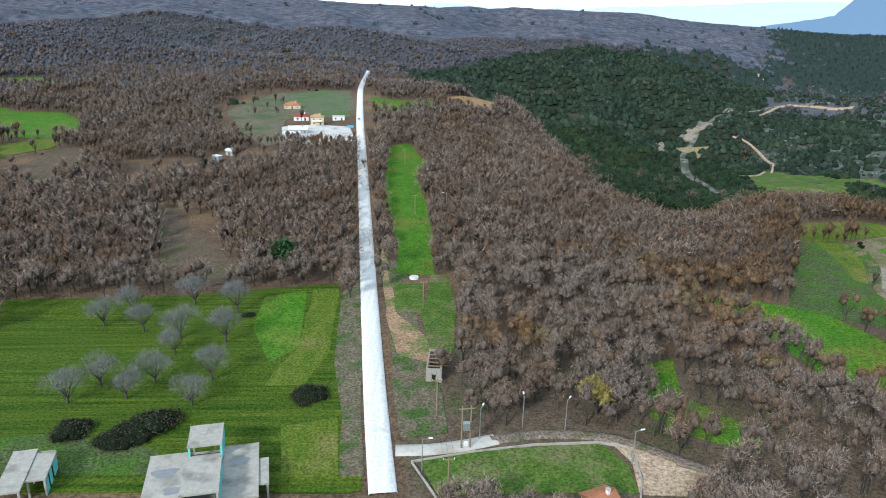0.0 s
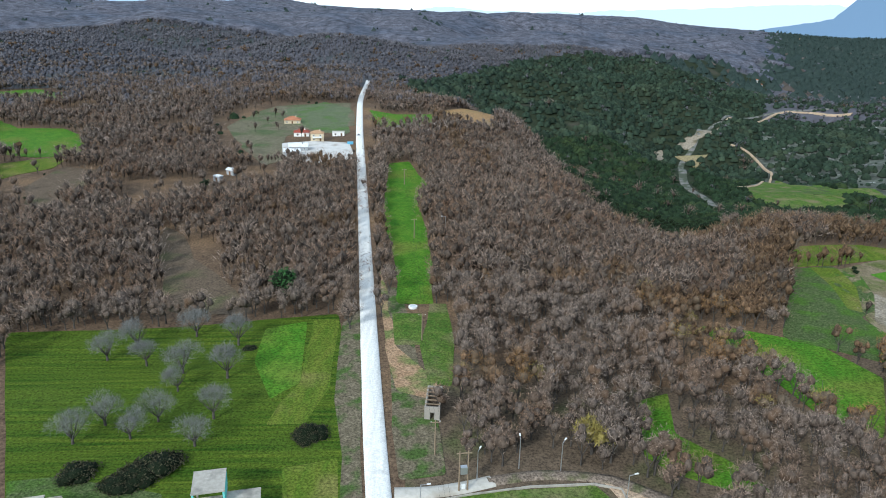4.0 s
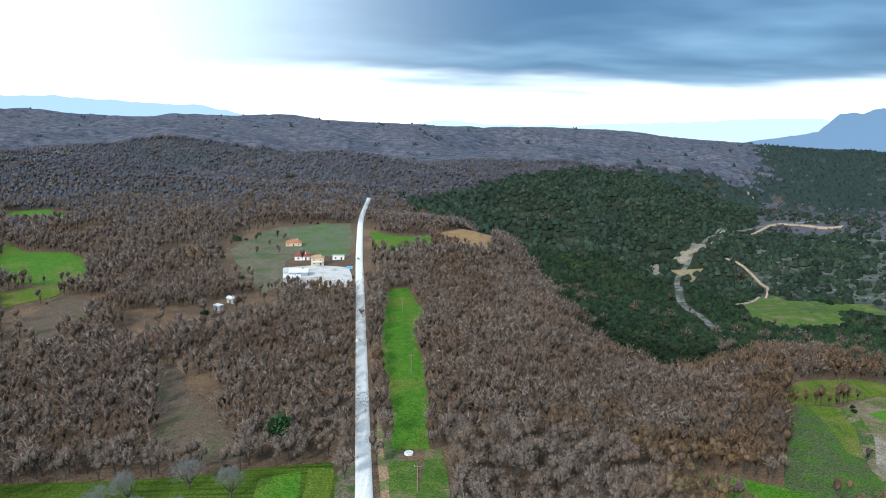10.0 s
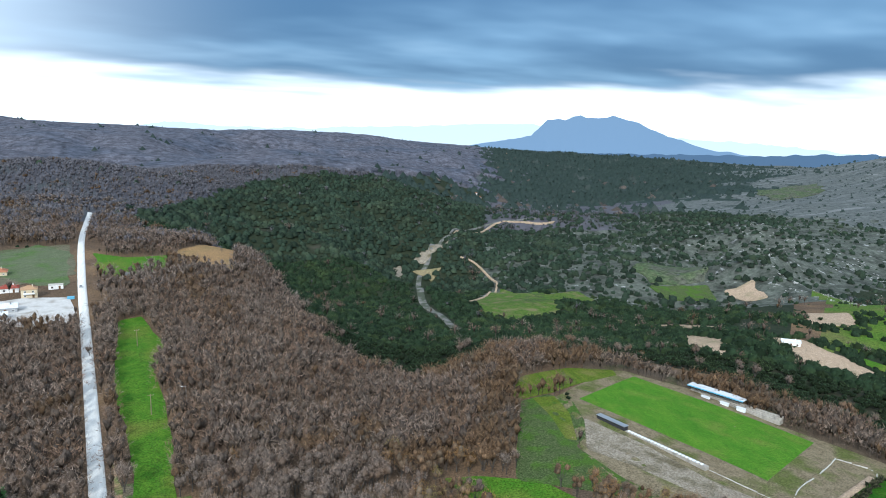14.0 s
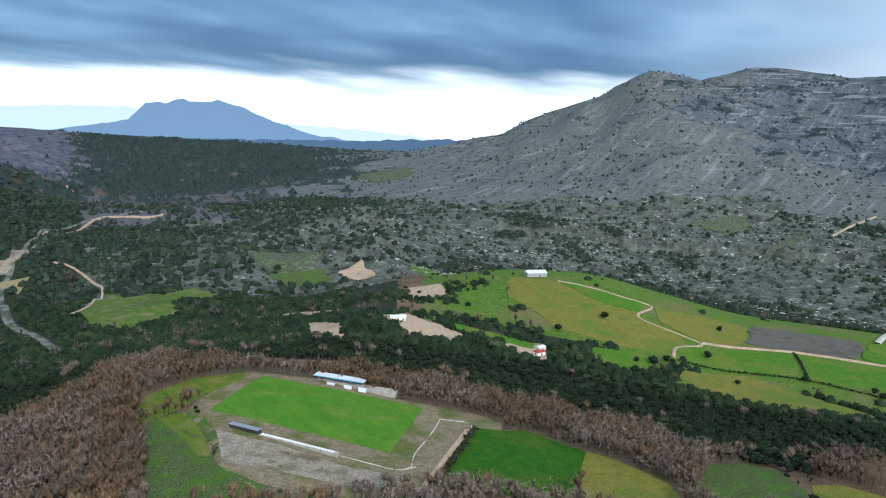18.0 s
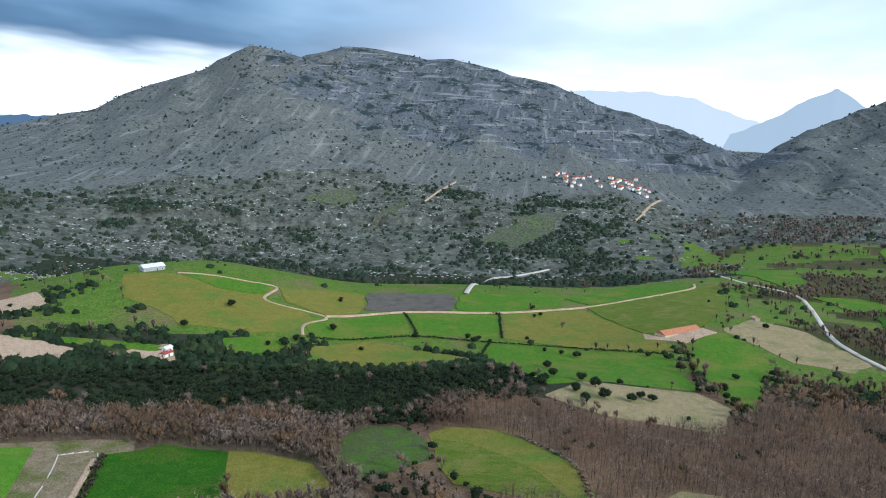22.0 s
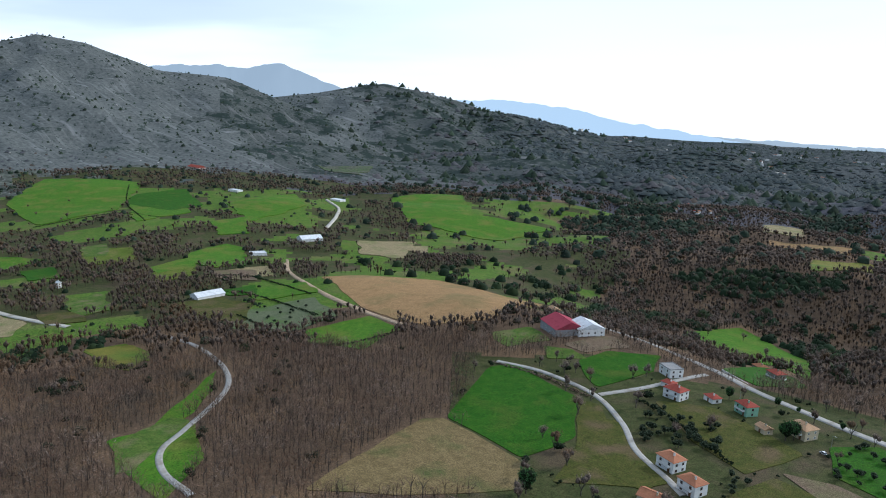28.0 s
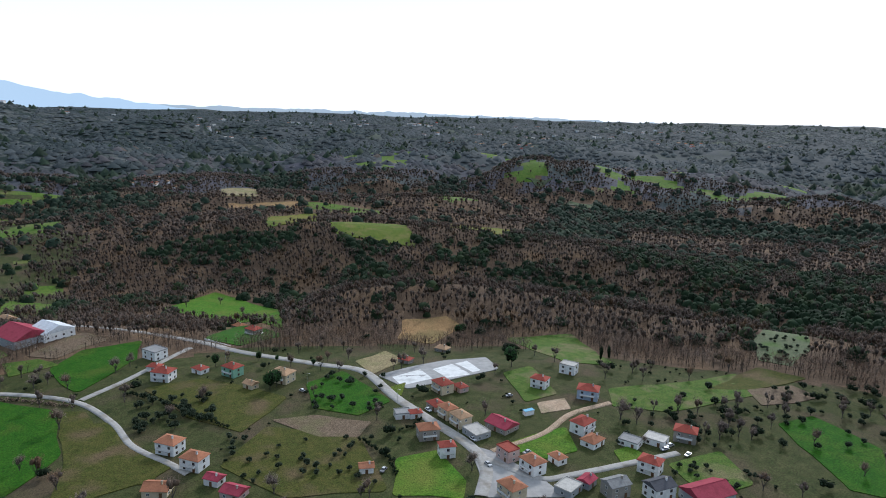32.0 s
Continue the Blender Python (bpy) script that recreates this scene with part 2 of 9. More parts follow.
G("ochre", (0.12, 0.125, 0.02), (0.178, 0.158, 0.035), 6, bump=0.1, big=((0.085, 0.14, 0.022), 30, 0.5, 0.7), grain=0.6)
G("tan", (0.20, 0.16, 0.085), (0.29, 0.235, 0.13), 4, bump=0.15, big=((0.15, 0.16, 0.06), 22, 0.5, 0.7), grain=0.6)
G("olive", (0.0437, 0.0575, 0.0103), (0.0862, 0.0805, 0.0207), 4, bump=0.15, big=((0.1150, 0.0828, 0.0437), 18, 0.5, 0.7), grain=0.6)
G("grove", (0.085, 0.108, 0.056), (0.130, 0.142, 0.080), 4, bump=0.2, big=((0.075, 0.125, 0.034), 16, 0.5, 0.7), grain=0.6)
G("brownfield", (0.25, 0.150, 0.068), (0.33, 0.205, 0.095), 6, bump=0.12, big=((0.18, 0.14, 0.06), 30, 0.5, 0.75), grain=0.6)
G("ploughbrown", (0.12, 0.085, 0.055), (0.17, 0.125, 0.085), 2.5, bump=0.2, big=((0.12, 0.12, 0.05), 16, 0.5, 0.75), grain=0.6)
G("ploughed", (0.085, 0.078, 0.066), (0.12, 0.11, 0.092), 2.5, bump=0.25, big=((0.07, 0.065, 0.055), 12, 0.5, 0.7), stretch=(1, 0.2, 1), grain=0.6)
G("dirt", (0.33, 0.235, 0.155), (0.44, 0.33, 0.235), 3, bump=0.15, big=((0.24, 0.20, 0.12), 14, 0.5, 0.75), grain=0.6)
G("redearth", (0.25, 0.155, 0.09), (0.33, 0.22, 0.135), 2.5, bump=0.15, big=((0.13, 0.15, 0.05), 8, 0.48, 0.62), grain=0.6)
G("dryground", (0.1418, 0.1127, 0.0675), (0.2258, 0.1813, 0.1170), 3, bump=0.2, big=((0.0945, 0.1078, 0.0315), 14, 0.46, 0.62), grain=0.6)
G("scree", (0.1944, 0.1598, 0.1147), (0.3024, 0.2618, 0.2046), 2.2, bump=0.25, big=((0.1224, 0.1020, 0.0620), 9, 0.48, 0.66), grain=0.6)
G("paving", (0.27, 0.265, 0.255), (0.36, 0.35, 0.335), 3, rough=0.6, bump=0.02, big=((0.21, 0.205, 0.2), 10, 0.5, 0.75))
G("whitepave", (0.62, 0.62, 0.60), (0.74, 0.74, 0.72), 2, rough=0.6, bump=0.01, big=((0.5, 0.5, 0.48), 5, 0.52, 0.75))
G("pasture", (0.055, 0.122, 0.014), (0.104, 0.150, 0.024), 9, bump=0.25, big=((0.1286, 0.1222, 0.0450), 45, 0.52, 0.7), grain=1.6)
G("drygrass", (0.125, 0.093, 0.040), (0.200, 0.147, 0.070), 4, bump=0.15, big=((0.085, 0.092, 0.032), 18, 0.52, 0.68), grain=0.6)
G("hillpasture", (0.044, 0.075, 0.030), (0.098, 0.112, 0.062), 9, bump=0.4, big=((0.085, 0.088, 0.065), 30, 0.46, 0.6), grain=5.0)
# Evergreen undergrowth, its colour darkened further to paint shade between the crowns.
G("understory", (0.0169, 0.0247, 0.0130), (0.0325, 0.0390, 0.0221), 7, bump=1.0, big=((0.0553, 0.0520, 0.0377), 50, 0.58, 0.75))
# Pale road, whitened further to carry wet sky glare; the surface itself is matt.
G("asphalt", (0.62, 0.60, 0.56), (0.78, 0.76, 0.72), 1.2, rough=0.85, bump=0.01, big=((0.55, 0.53, 0.49), 3, 0.60, 0.80), stretch=(1, 0.05, 1), grain=0.5)
G("paleyard", (0.46, 0.435, 0.405), (0.60, 0.575, 0.545), 2.0, bump=0.03, big=((0.34, 0.31, 0.27), 8, 0.5, 0.7))
G("gravel", (0.40, 0.37, 0.32), (0.52, 0.49, 0.44), 1.2, bump=0.05, big=((0.30, 0.26, 0.2), 7, 0.5, 0.72))
G("path", (0.125, 0.096, 0.074), (0.215, 0.170, 0.132), 1.2, bump=0.08, big=((0.10, 0.10, 0.05), 5, 0.5, 0.66), grain=0.6)
G("street", (0.30, 0.285, 0.26), (0.41, 0.39, 0.36), 1.2, rough=0.8, bump=0.03, big=((0.24, 0.215, 0.18), 6, 0.5, 0.7))
G("white_line", (0.72, 0.72, 0.70), (0.8, 0.8, 0.78), 0.8, rough=0.5)
G("leafmould", (0.0864, 0.0634, 0.0432), (0.1260, 0.0936, 0.0648), 3, bump=0.2, big=((0.0792, 0.0828, 0.0360), 18, 0.52, 0.7), grain=0.6)
G("hillgrass", (0.100, 0.092, 0.056), (0.160, 0.140, 0.092), 4, bump=0.2, big=((0.075, 0.100, 0.042), 30, 0.48, 0.62), grain=0.6)
G("verge", (0.095, 0.08, 0.05), (0.17, 0.14, 0.095), 1.4, bump=0.25, big=((0.06, 0.095, 0.025), 6, 0.48, 0.6), grain=0.6)
# plants
G("bark", (0.0595, 0.0504, 0.0434), (0.1050, 0.0945, 0.0840), 0.6, bump=0.02)
G("twig_grey", (0.188, 0.140, 0.110), (0.330, 0.262, 0.216), 1.5, per=0.4, big=((0.225, 0.142, 0.092), 26, 0.45, 0.65))
G("twig_mid", (0.175, 0.138, 0.117), (0.295, 0.242, 0.212), 5, per=0.35, big=((0.210, 0.140, 0.100), 60, 0.45, 0.65))
G("leaf_scrub", (0.013, 0.024, 0.016), (0.032, 0.047, 0.030), 4, per=0.4, big=((0.04, 0.054, 0.032), 60, 0.52, 0.7))
# Shaded copy of the evergreen leaf colour, for the domes under the shoots.
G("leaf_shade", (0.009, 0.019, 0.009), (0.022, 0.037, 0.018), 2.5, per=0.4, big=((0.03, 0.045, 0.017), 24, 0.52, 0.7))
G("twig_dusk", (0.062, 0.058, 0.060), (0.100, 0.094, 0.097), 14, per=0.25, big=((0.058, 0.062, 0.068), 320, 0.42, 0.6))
G("stem", (0.055, 0.044, 0.036), (0.112, 0.091, 0.076), 3, per=0.3)
G("twig_umber", (0.124, 0.079, 0.056), (0.220, 0.153, 0.113), 5, per=0.35, big=((0.155, 0.092, 0.058), 50, 0.45, 0.65))
# Twigs of the far woods, paled and blued in the colour as by haze.
G("twig_haze", (0.122, 0.115, 0.124), (0.195, 0.187, 0.202), 14, per=0.25, big=((0.108, 0.112, 0.132), 320, 0.42, 0.6))
# Far southern trees and plain: distance haze put into dull blue-green base colours.
G("leaf_haze", (0.048, 0.058, 0.06), (0.074, 0.084, 0.086), 20, per=0.2, big=((0.04, 0.052, 0.052), 260, 0.45, 0.6))
G("farplain_haze", (0.05, 0.058, 0.059), (0.076, 0.084, 0.084), 40, bump=2.0, big=((0.07, 0.088, 0.055), 260, 0.54, 0.68))
G("darkwood", (0.02, 0.033, 0.028), (0.038, 0.053, 0.046), 16, bump=3.0, big=((0.07, 0.078, 0.07), 150, 0.6, 0.74))
G("streambed", (0.13, 0.125, 0.115), (0.22, 0.21, 0.19), 4, bump=0.4, big=((0.07, 0.08, 0.055), 12, 0.46, 0.58))
# Dark streaks of canopy and canopy_rust paint in the shaded gaps between twigs.
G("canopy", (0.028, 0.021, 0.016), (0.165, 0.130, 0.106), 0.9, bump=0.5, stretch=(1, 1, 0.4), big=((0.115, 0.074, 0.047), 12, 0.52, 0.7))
# Roof of the farthest northern woods, blue haze mixed into the base colour.
G("canopy_haze", (0.045, 0.046, 0.057), (0.150, 0.147, 0.174), 3.0, bump=3.0, stretch=(1, 1, 0.4), big=((0.075, 0.083, 0.108), 150, 0.45, 0.65), grain=22.0)
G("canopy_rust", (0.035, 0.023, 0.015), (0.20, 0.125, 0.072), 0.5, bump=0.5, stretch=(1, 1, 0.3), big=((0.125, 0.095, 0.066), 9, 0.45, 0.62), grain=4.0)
# Hearts of leafless crowns: dark tones put the inner shade into the colour.
G("twig_shade", (0.022, 0.017, 0.013), (0.125, 0.096, 0.076), 1.2, per=0.3, bump=0.5, stretch=(1, 1, 0.5))
# Heart of a far crown: inner shade and haze blue, both in the colour.
G("haze_core", (0.036, 0.034, 0.038), (0.130, 0.123, 0.134), 1.8, per=0.3, bump=0.4, stretch=(1, 1, 0.4))
G("rust_shade", (0.028, 0.017, 0.010), (0.125, 0.080, 0.046), 1.2, per=0.3, bump=0.5, stretch=(1, 1, 0.5))
G("twig_pale", (0.135, 0.132, 0.125), (0.22, 0.217, 0.205), 1.2, per=0.3)
G("twig_brown", (0.150, 0.092, 0.052), (0.235, 0.150, 0.088), 1.5, per=0.35, big=((0.105, 0.088, 0.07), 18, 0.45, 0.6))
G("leaf_rust", (0.21, 0.115, 0.045), (0.29, 0.17, 0.065), 1.2, per=0.35)
G("leaf_yellow", (0.21, 0.175, 0.05), (0.29, 0.235, 0.075), 1.2, per=0.3)
G("leaf_dark", (0.0144, 0.0297, 0.0144), (0.0342, 0.0558, 0.0261), 1.5, per=0.4, big=((0.0450, 0.0666, 0.0252), 24, 0.52, 0.7), spec=0.15)
G("leaf_pine", (0.02, 0.07, 0.016), (0.045, 0.125, 0.03), 1.0, per=0.35, spec=0.4)
G("leaf_olive", (0.055, 0.075, 0.045), (0.10, 0.125, 0.08), 1.0, per=0.35)
# Near-black cores: the shade inside leafy crowns put into the colour.
G("leaf_core_shade", (0.0072, 0.0120, 0.0054), (0.0120, 0.0180, 0.0084), 1.0)
G("bramble", (0.030, 0.034, 0.018), (0.075, 0.068, 0.042), 0.8, per=0.5)
G("rock", (0.26, 0.255, 0.24), (0.42, 0.415, 0.40), 3, bump=0.3, per=0.25)
# buildings
for key, tone in (("wall_white", (0.84, 0.83, 0.80)), ("wall_cream", (0.62, 0.52, 0.36)), ("wall_green", (0.28, 0.5, 0.36)), ("wall_stone", (0.33, 0.30, 0.26)), ("wall_grey", (0.36, 0.37, 0.38)),
                  ("wall_pink", (0.55, 0.40, 0.36)), ("wall_blue", (0.45, 0.53, 0.62))):
    G(key, tuple(c * 0.86 for c in tone), tone, 0.9, rough=0.85, bump=0.01, big=(tuple(c * 0.66 for c in tone), 2.6, 0.52, 0.8))
for key, tone in (("roof_orange", (0.42, 0.18, 0.10)), ("roof_red", (0.36, 0.085, 0.06)), ("roof_tan", (0.46, 0.29, 0.17)), ("roof_crimson", (0.36, 0.06, 0.085)), ("roof_grey", (0.30, 0.295, 0.285)),
                  ("roof_pale", (0.56, 0.53, 0.48)), ("roof_white", (0.72, 0.74, 0.76)), ("roof_dark", (0.10, 0.10, 0.11))):
    G(key, tuple(c * 0.72 for c in tone), tone, 0.7, rough=0.8, bump=0.03, big=(tuple(c * 0.6 for c in tone), 3.0, 0.5, 0.78), per=-0.1)
G("concrete", (0.31, 0.285, 0.245), (0.42, 0.39, 0.34), 0.9, rough=0.9, bump=0.01, big=((0.215, 0.20, 0.175), 3.0, 0.5, 0.7))
G("puddle", (0.17, 0.17, 0.175), (0.21, 0.21, 0.215), 0.6, rough=0.08, spec=0.6)
G("turquoise", (0.16, 0.55, 0.50), (0.22, 0.64, 0.58), 0.8, bump=0.005)
G("glass", (0.03, 0.036, 0.042), (0.05, 0.056, 0.064), 1.0, rough=0.12, spec=0.6)
G("frame_white", (0.68, 0.68, 0.66), (0.78, 0.78, 0.76), 0.4, rough=0.6)
G("frame_brown", (0.12, 0.065, 0.035), (0.17, 0.095, 0.05), 0.4, rough=0.6)
G("timber", (0.20, 0.15, 0.10), (0.28, 0.215, 0.15), 0.3, rough=0.8, bump=0.01)
G("steel", (0.42, 0.43, 0.44), (0.52, 0.53, 0.54), 0.4, rough=0.4, metal=0.7)
G("dark", (0.03, 0.03, 0.032), (0.05, 0.05, 0.052), 0.5)
G("seat_white", (0.70, 0.72, 0.74), (0.82, 0.84, 0.85), 0.8, rough=0.5)
G("blue_sheet", (0.12, 0.36, 0.52), (0.17, 0.43, 0.6), 0.6, rough=0.5)
G("car_paint", (0.5, 0.5, 0.5), (0.56, 0.56, 0.56), 0.5, rough=0.25, spec=0.6, per=-0.6)
G("rubber", (0.02, 0.02, 0.02), (0.035, 0.035, 0.035), 0.3)

# ---- the lie of the land: profiles outward from the hill under the camera, by compass bearing ----
def smooth_noise(x, y, size, seed):
    """Value noise between -1 and 1 with features of about size metres."""
    u, v = np.asarray(x, float) / size + seed * 17.31, np.asarray(y, float) / size - seed * 9.77
    i, j = np.floor(u), np.floor(v)
    f, g = u - i, v - j
    f, g = f * f * (3 - 2 * f), g * g * (3 - 2 * g)

    def cell(a, b):
        s = np.sin(a * 127.1 + b * 311.7 + seed * 74.7) * 43758.5453
        return (s - np.floor(s)) * 2 - 1

    return (cell(i, j) * (1 - f) + cell(i + 1, j) * f) * (1 - g) + (cell(i, j + 1) * (1 - f) + cell(i + 1, j + 1) * f) * g


SECTORS = []


def sector(bearing, *profile):
    """Ground heights outward along a bearing: (distance, height) pairs."""
    SECTORS.append((bearing, profile))


sector(-35, (250, 0), (420, 4), (900, 10), (1800, 32), (3500, 108), (4800, 60))
sector(-20, (250, 0), (420, 4), (900, 10), (1800, 32), (3500, 106), (4800, 60))
sector(-8, (250, 0), (420, 4), (600, 9), (900, 13), (1800, 30), (3500, 90), (4800, 60))
sector(0, (250, 0), (400, 4), (560, 13), (680, 12), (820, -12), (1300, 5), (1900, 25), (3500, 78), (4800, 50))
sector(5, (250, 0), (400, 3), (560, 12), (660, 6), (850, -50), (1500, -10), (1900, 12), (3500, 70), (4800, 50))
sector(10, (250, 0), (380, 0), (480, -8), (780, -72), (1100, -55), (1650, -3), (1900, 2), (3500, 78), (4800, 50))
sector(14, (250, 0), (340, -4), (440, -25), (820, -84), (1250, -62), (1850, -4), (2100, 0), (3500, 73), (4800, 40))
sector(20, (210, 0), (300, -6), (420, -32), (950, -90), (1250, -86), (2050, -18), (2300, -12), (3500, 38), (4800, 10))
sector(25, (240, 0), (350, 2), (420, -14), (700, -78), (913, -84), (1250, -86), (2200, -75), (3500, 22), (4800, 0))
sector(31, (240, 2), (380, 1), (440, -18), (700, -75), (950, -84), (1400, -88), (2600, -90), (3600, -40), (4800, 0))
sector(38, (240, 2), (380, -3), (450, -20), (560, -40), (760, -72), (931, -74), (1400, -70), (2600, -55), (3600, -40), (4800, -30))
sector(45, (240, 0), (390, -7), (440, -22), (515, -16), (640, -28), (800, -64), (950, -66), (1500, -55), (2600, -14), (3600, -20), (4800, -30))
sector(55, (240, -4), (370, -15), (420, -30), (520, -28), (700, -21), (780, -28), (1000, -90), (1300, -100), (1700, -60), (2300, -10), (4800, -30))
sector(64, (240, -8), (330, -18), (400, -34), (520, -35), (660, -27), (760, -20), (830, -34), (1050, -125), (1280, -128), (1700, -60), (2300, 0), (4800, -30))
sector(75, (240, -8), (330, -20), (400, -38), (520, -48), (760, -55), (840, -66), (1050, -128), (1280, -125), (1800, -40), (4800, 0))
sector(86, (240, -6), (330, -18), (430, -24), (500, -46), (600, -55), (790, -61), (880, -74), (1100, -128), (1350, -110), (1900, -20), (4800, 0))
sector(95, (240, -4), (330, -16), (440, -26), (520, -46), (600, -54), (900, -72), (1000, -88), (1200, -122), (1500, -75), (1900, -20), (4800, 0))
sector(104, (240, -4), (330, -14), (430, -28), (540, -42), (680, -42), (1050, -70), (1180, -90), (1450, -105), (2000, -60), (4800, 0))
sector(112, (240, -4), (330, -14), (430, -26), (560, -42), (850, -55), (1200, -66), (1500, -64), (2000, -30), (4800, 0))
sector(122, (240, -4), (330, -12), (450, -26), (700, -42), (900, -48), (1300, -46), (1900, -22), (4800, 0))
sector(132, (240, -4), (330, -10), (450, -22), (720, -38), (900, -48), (1300, -46), (1900, -30), (4800, 0))
sector(140, (240, -4), (350, -10), (500, -20), (660, -20), (800, -46), (1000, -52), (1500, -50), (2400, -20), (4800, 0))
sector(150, (240, -4), (350, -8), (480, -10), (560, -6), (680, -30), (900, -52), (1500, -48), (2600, -30), (4800, 0))
sector(160, (250, -4), (400, -6), (490, -4), (600, -30), (760, -60), (1000, -50), (1500, -46), (2600, -40), (4800, 0))
sector(172, (250, -2), (400, -4), (460, -10), (600, -50), (760, -64), (900, -18), (1100, -40), (1700, -40), (2600, -40), (4800, 0))
sector(182, (250, 0), (390, -4), (470, -14), (560, -2), (680, -60), (900, -12), (1050, -42), (1700, -40), (2600, -40), (4800, 0))
sector(190, (250, 0), (380, -2), (460, -14), (560, 4), (690, -60), (900, -14), (1050, -44), (1700, -40), (2600, -40), (4800, 2))
sector(200, (250, 0), (400, 0), (470, -10), (560, -4), (700, -60), (860, -20), (1050, -48), (1700, -46), (2600, -40), (4800, 10))
sector(209, (250, 0), (390, -2), (460, -8), (540, -4), (660, -60), (810, -26), (1050, -54), (1700, -50), (2600, -40), (4800, 25))
sector(218, (250, 0), (430, 2), (520, 2), (650, -55), (800, -32), (1050, -50), (1700, -46), (2600, -30), (4800, 45))
sector(230, (250, 0), (430, 2), (600, 0), (1700, -30), (2600, -20), (4800, 45))
sector(280, (250, 0), (900, 5), (2600, 20), (4800, 45))


def tabulate():
    ring = np.exp(np.linspace(math.log(60), math.log(4900), 220))
    bearings = np.arange(-40, 321, 1.0)
    order = sorted(SECTORS)
    rows = np.array([np.interp(ring, [0.0] + [d for d, _ in p], [0.0] + [z for _, z in p]) for _, p in order])
    keys = [b for b, _ in order]
    keys, rows = keys + [320], np.vstack([rows, rows[:1]])
    keys, rows = [-40] + keys, np.vstack([rows[:1], rows])
    table = np.array([np.interp(bearings, keys, rows[:, k]) for k in range(len(ring))]).T
    for axis, times in ((1, 3), (0, 5)):
        for _ in range(times):
            pad = np.concatenate([np.take(table, [0], axis), table, np.take(table, [-1], axis)], axis)
            n = table.shape[axis]
            table = 0.25 * np.take(pad, range(n), axis) + 0.5 * table + 0.25 * np.take(pad, range(2, n + 2), axis)
    return table


LAND = tabulate()
RANGES = []


def mountain(foot, sharp, *crest):
    """A range seen along its crest: (bearing, distance, height) triples; its near slope starts at foot metres."""
    RANGES.append((foot, sharp, np.array(crest, float).T))


mountain(1500, 1.15, (40, 3000, -60), (44, 3000, -10), (47.6, 3000, 30), (51.6, 3000, 69), (55.9, 3000, 119), (59.6, 3000, 217), (63.6, 3000, 289),
         (65.6, 2950, 355), (66.9, 2950, 386), (69, 2950, 376), (71, 2950, 352), (73, 2950, 300), (77, 2900, 215), (82, 2800, 130), (88, 2700, 60), (94, 2600, -20))
mountain(1900, 1.0, (60, 3500, 100), (68, 3500, 330), (71, 3500, 405), (74, 3500, 452), (76, 3500, 446), (78.2, 3500, 432), (80.5, 3500, 420), (82.7, 3500, 428), (84.3, 3450, 402),
         (86, 3450, 371), (88, 3400, 336), (90.5, 3400, 306), (92.5, 3350, 262), (94.2, 3300, 221), (96, 3250, 192), (97.8, 3200, 165), (100, 3100, 132), (102, 3000, 103), (104, 2800, 58), (107, 2700, 0), (112, 2700, -60))
mountain(1650, 1.1, (102, 2600, -60), (104.5, 2600, 0), (107, 2650, 92), (109, 2700, 152), (112.3, 2800, 226), (114, 2850, 262), (115.6, 2900, 298), (117, 2900, 322), (120, 2900, 304),
         (122.4, 2900, 262), (124.7, 2900, 226), (128, 2900, 214), (129.5, 2900, 205), (132, 2900, 160), (136, 2900, 95), (141, 2900, 30), (147, 2900, -40))
mountain(2300, 1.0, (128, 3500, 90), (134, 3500, 152), (138, 3500, 196), (141.5, 3600, 242), (143.3, 3600, 232), (145, 3600, 207), (148, 3600, 165), (151.6, 3600, 111), (154.5, 3600, 66), (157.4, 3600, 34), (161.8, 3600, 10), (166, 3600, -20))


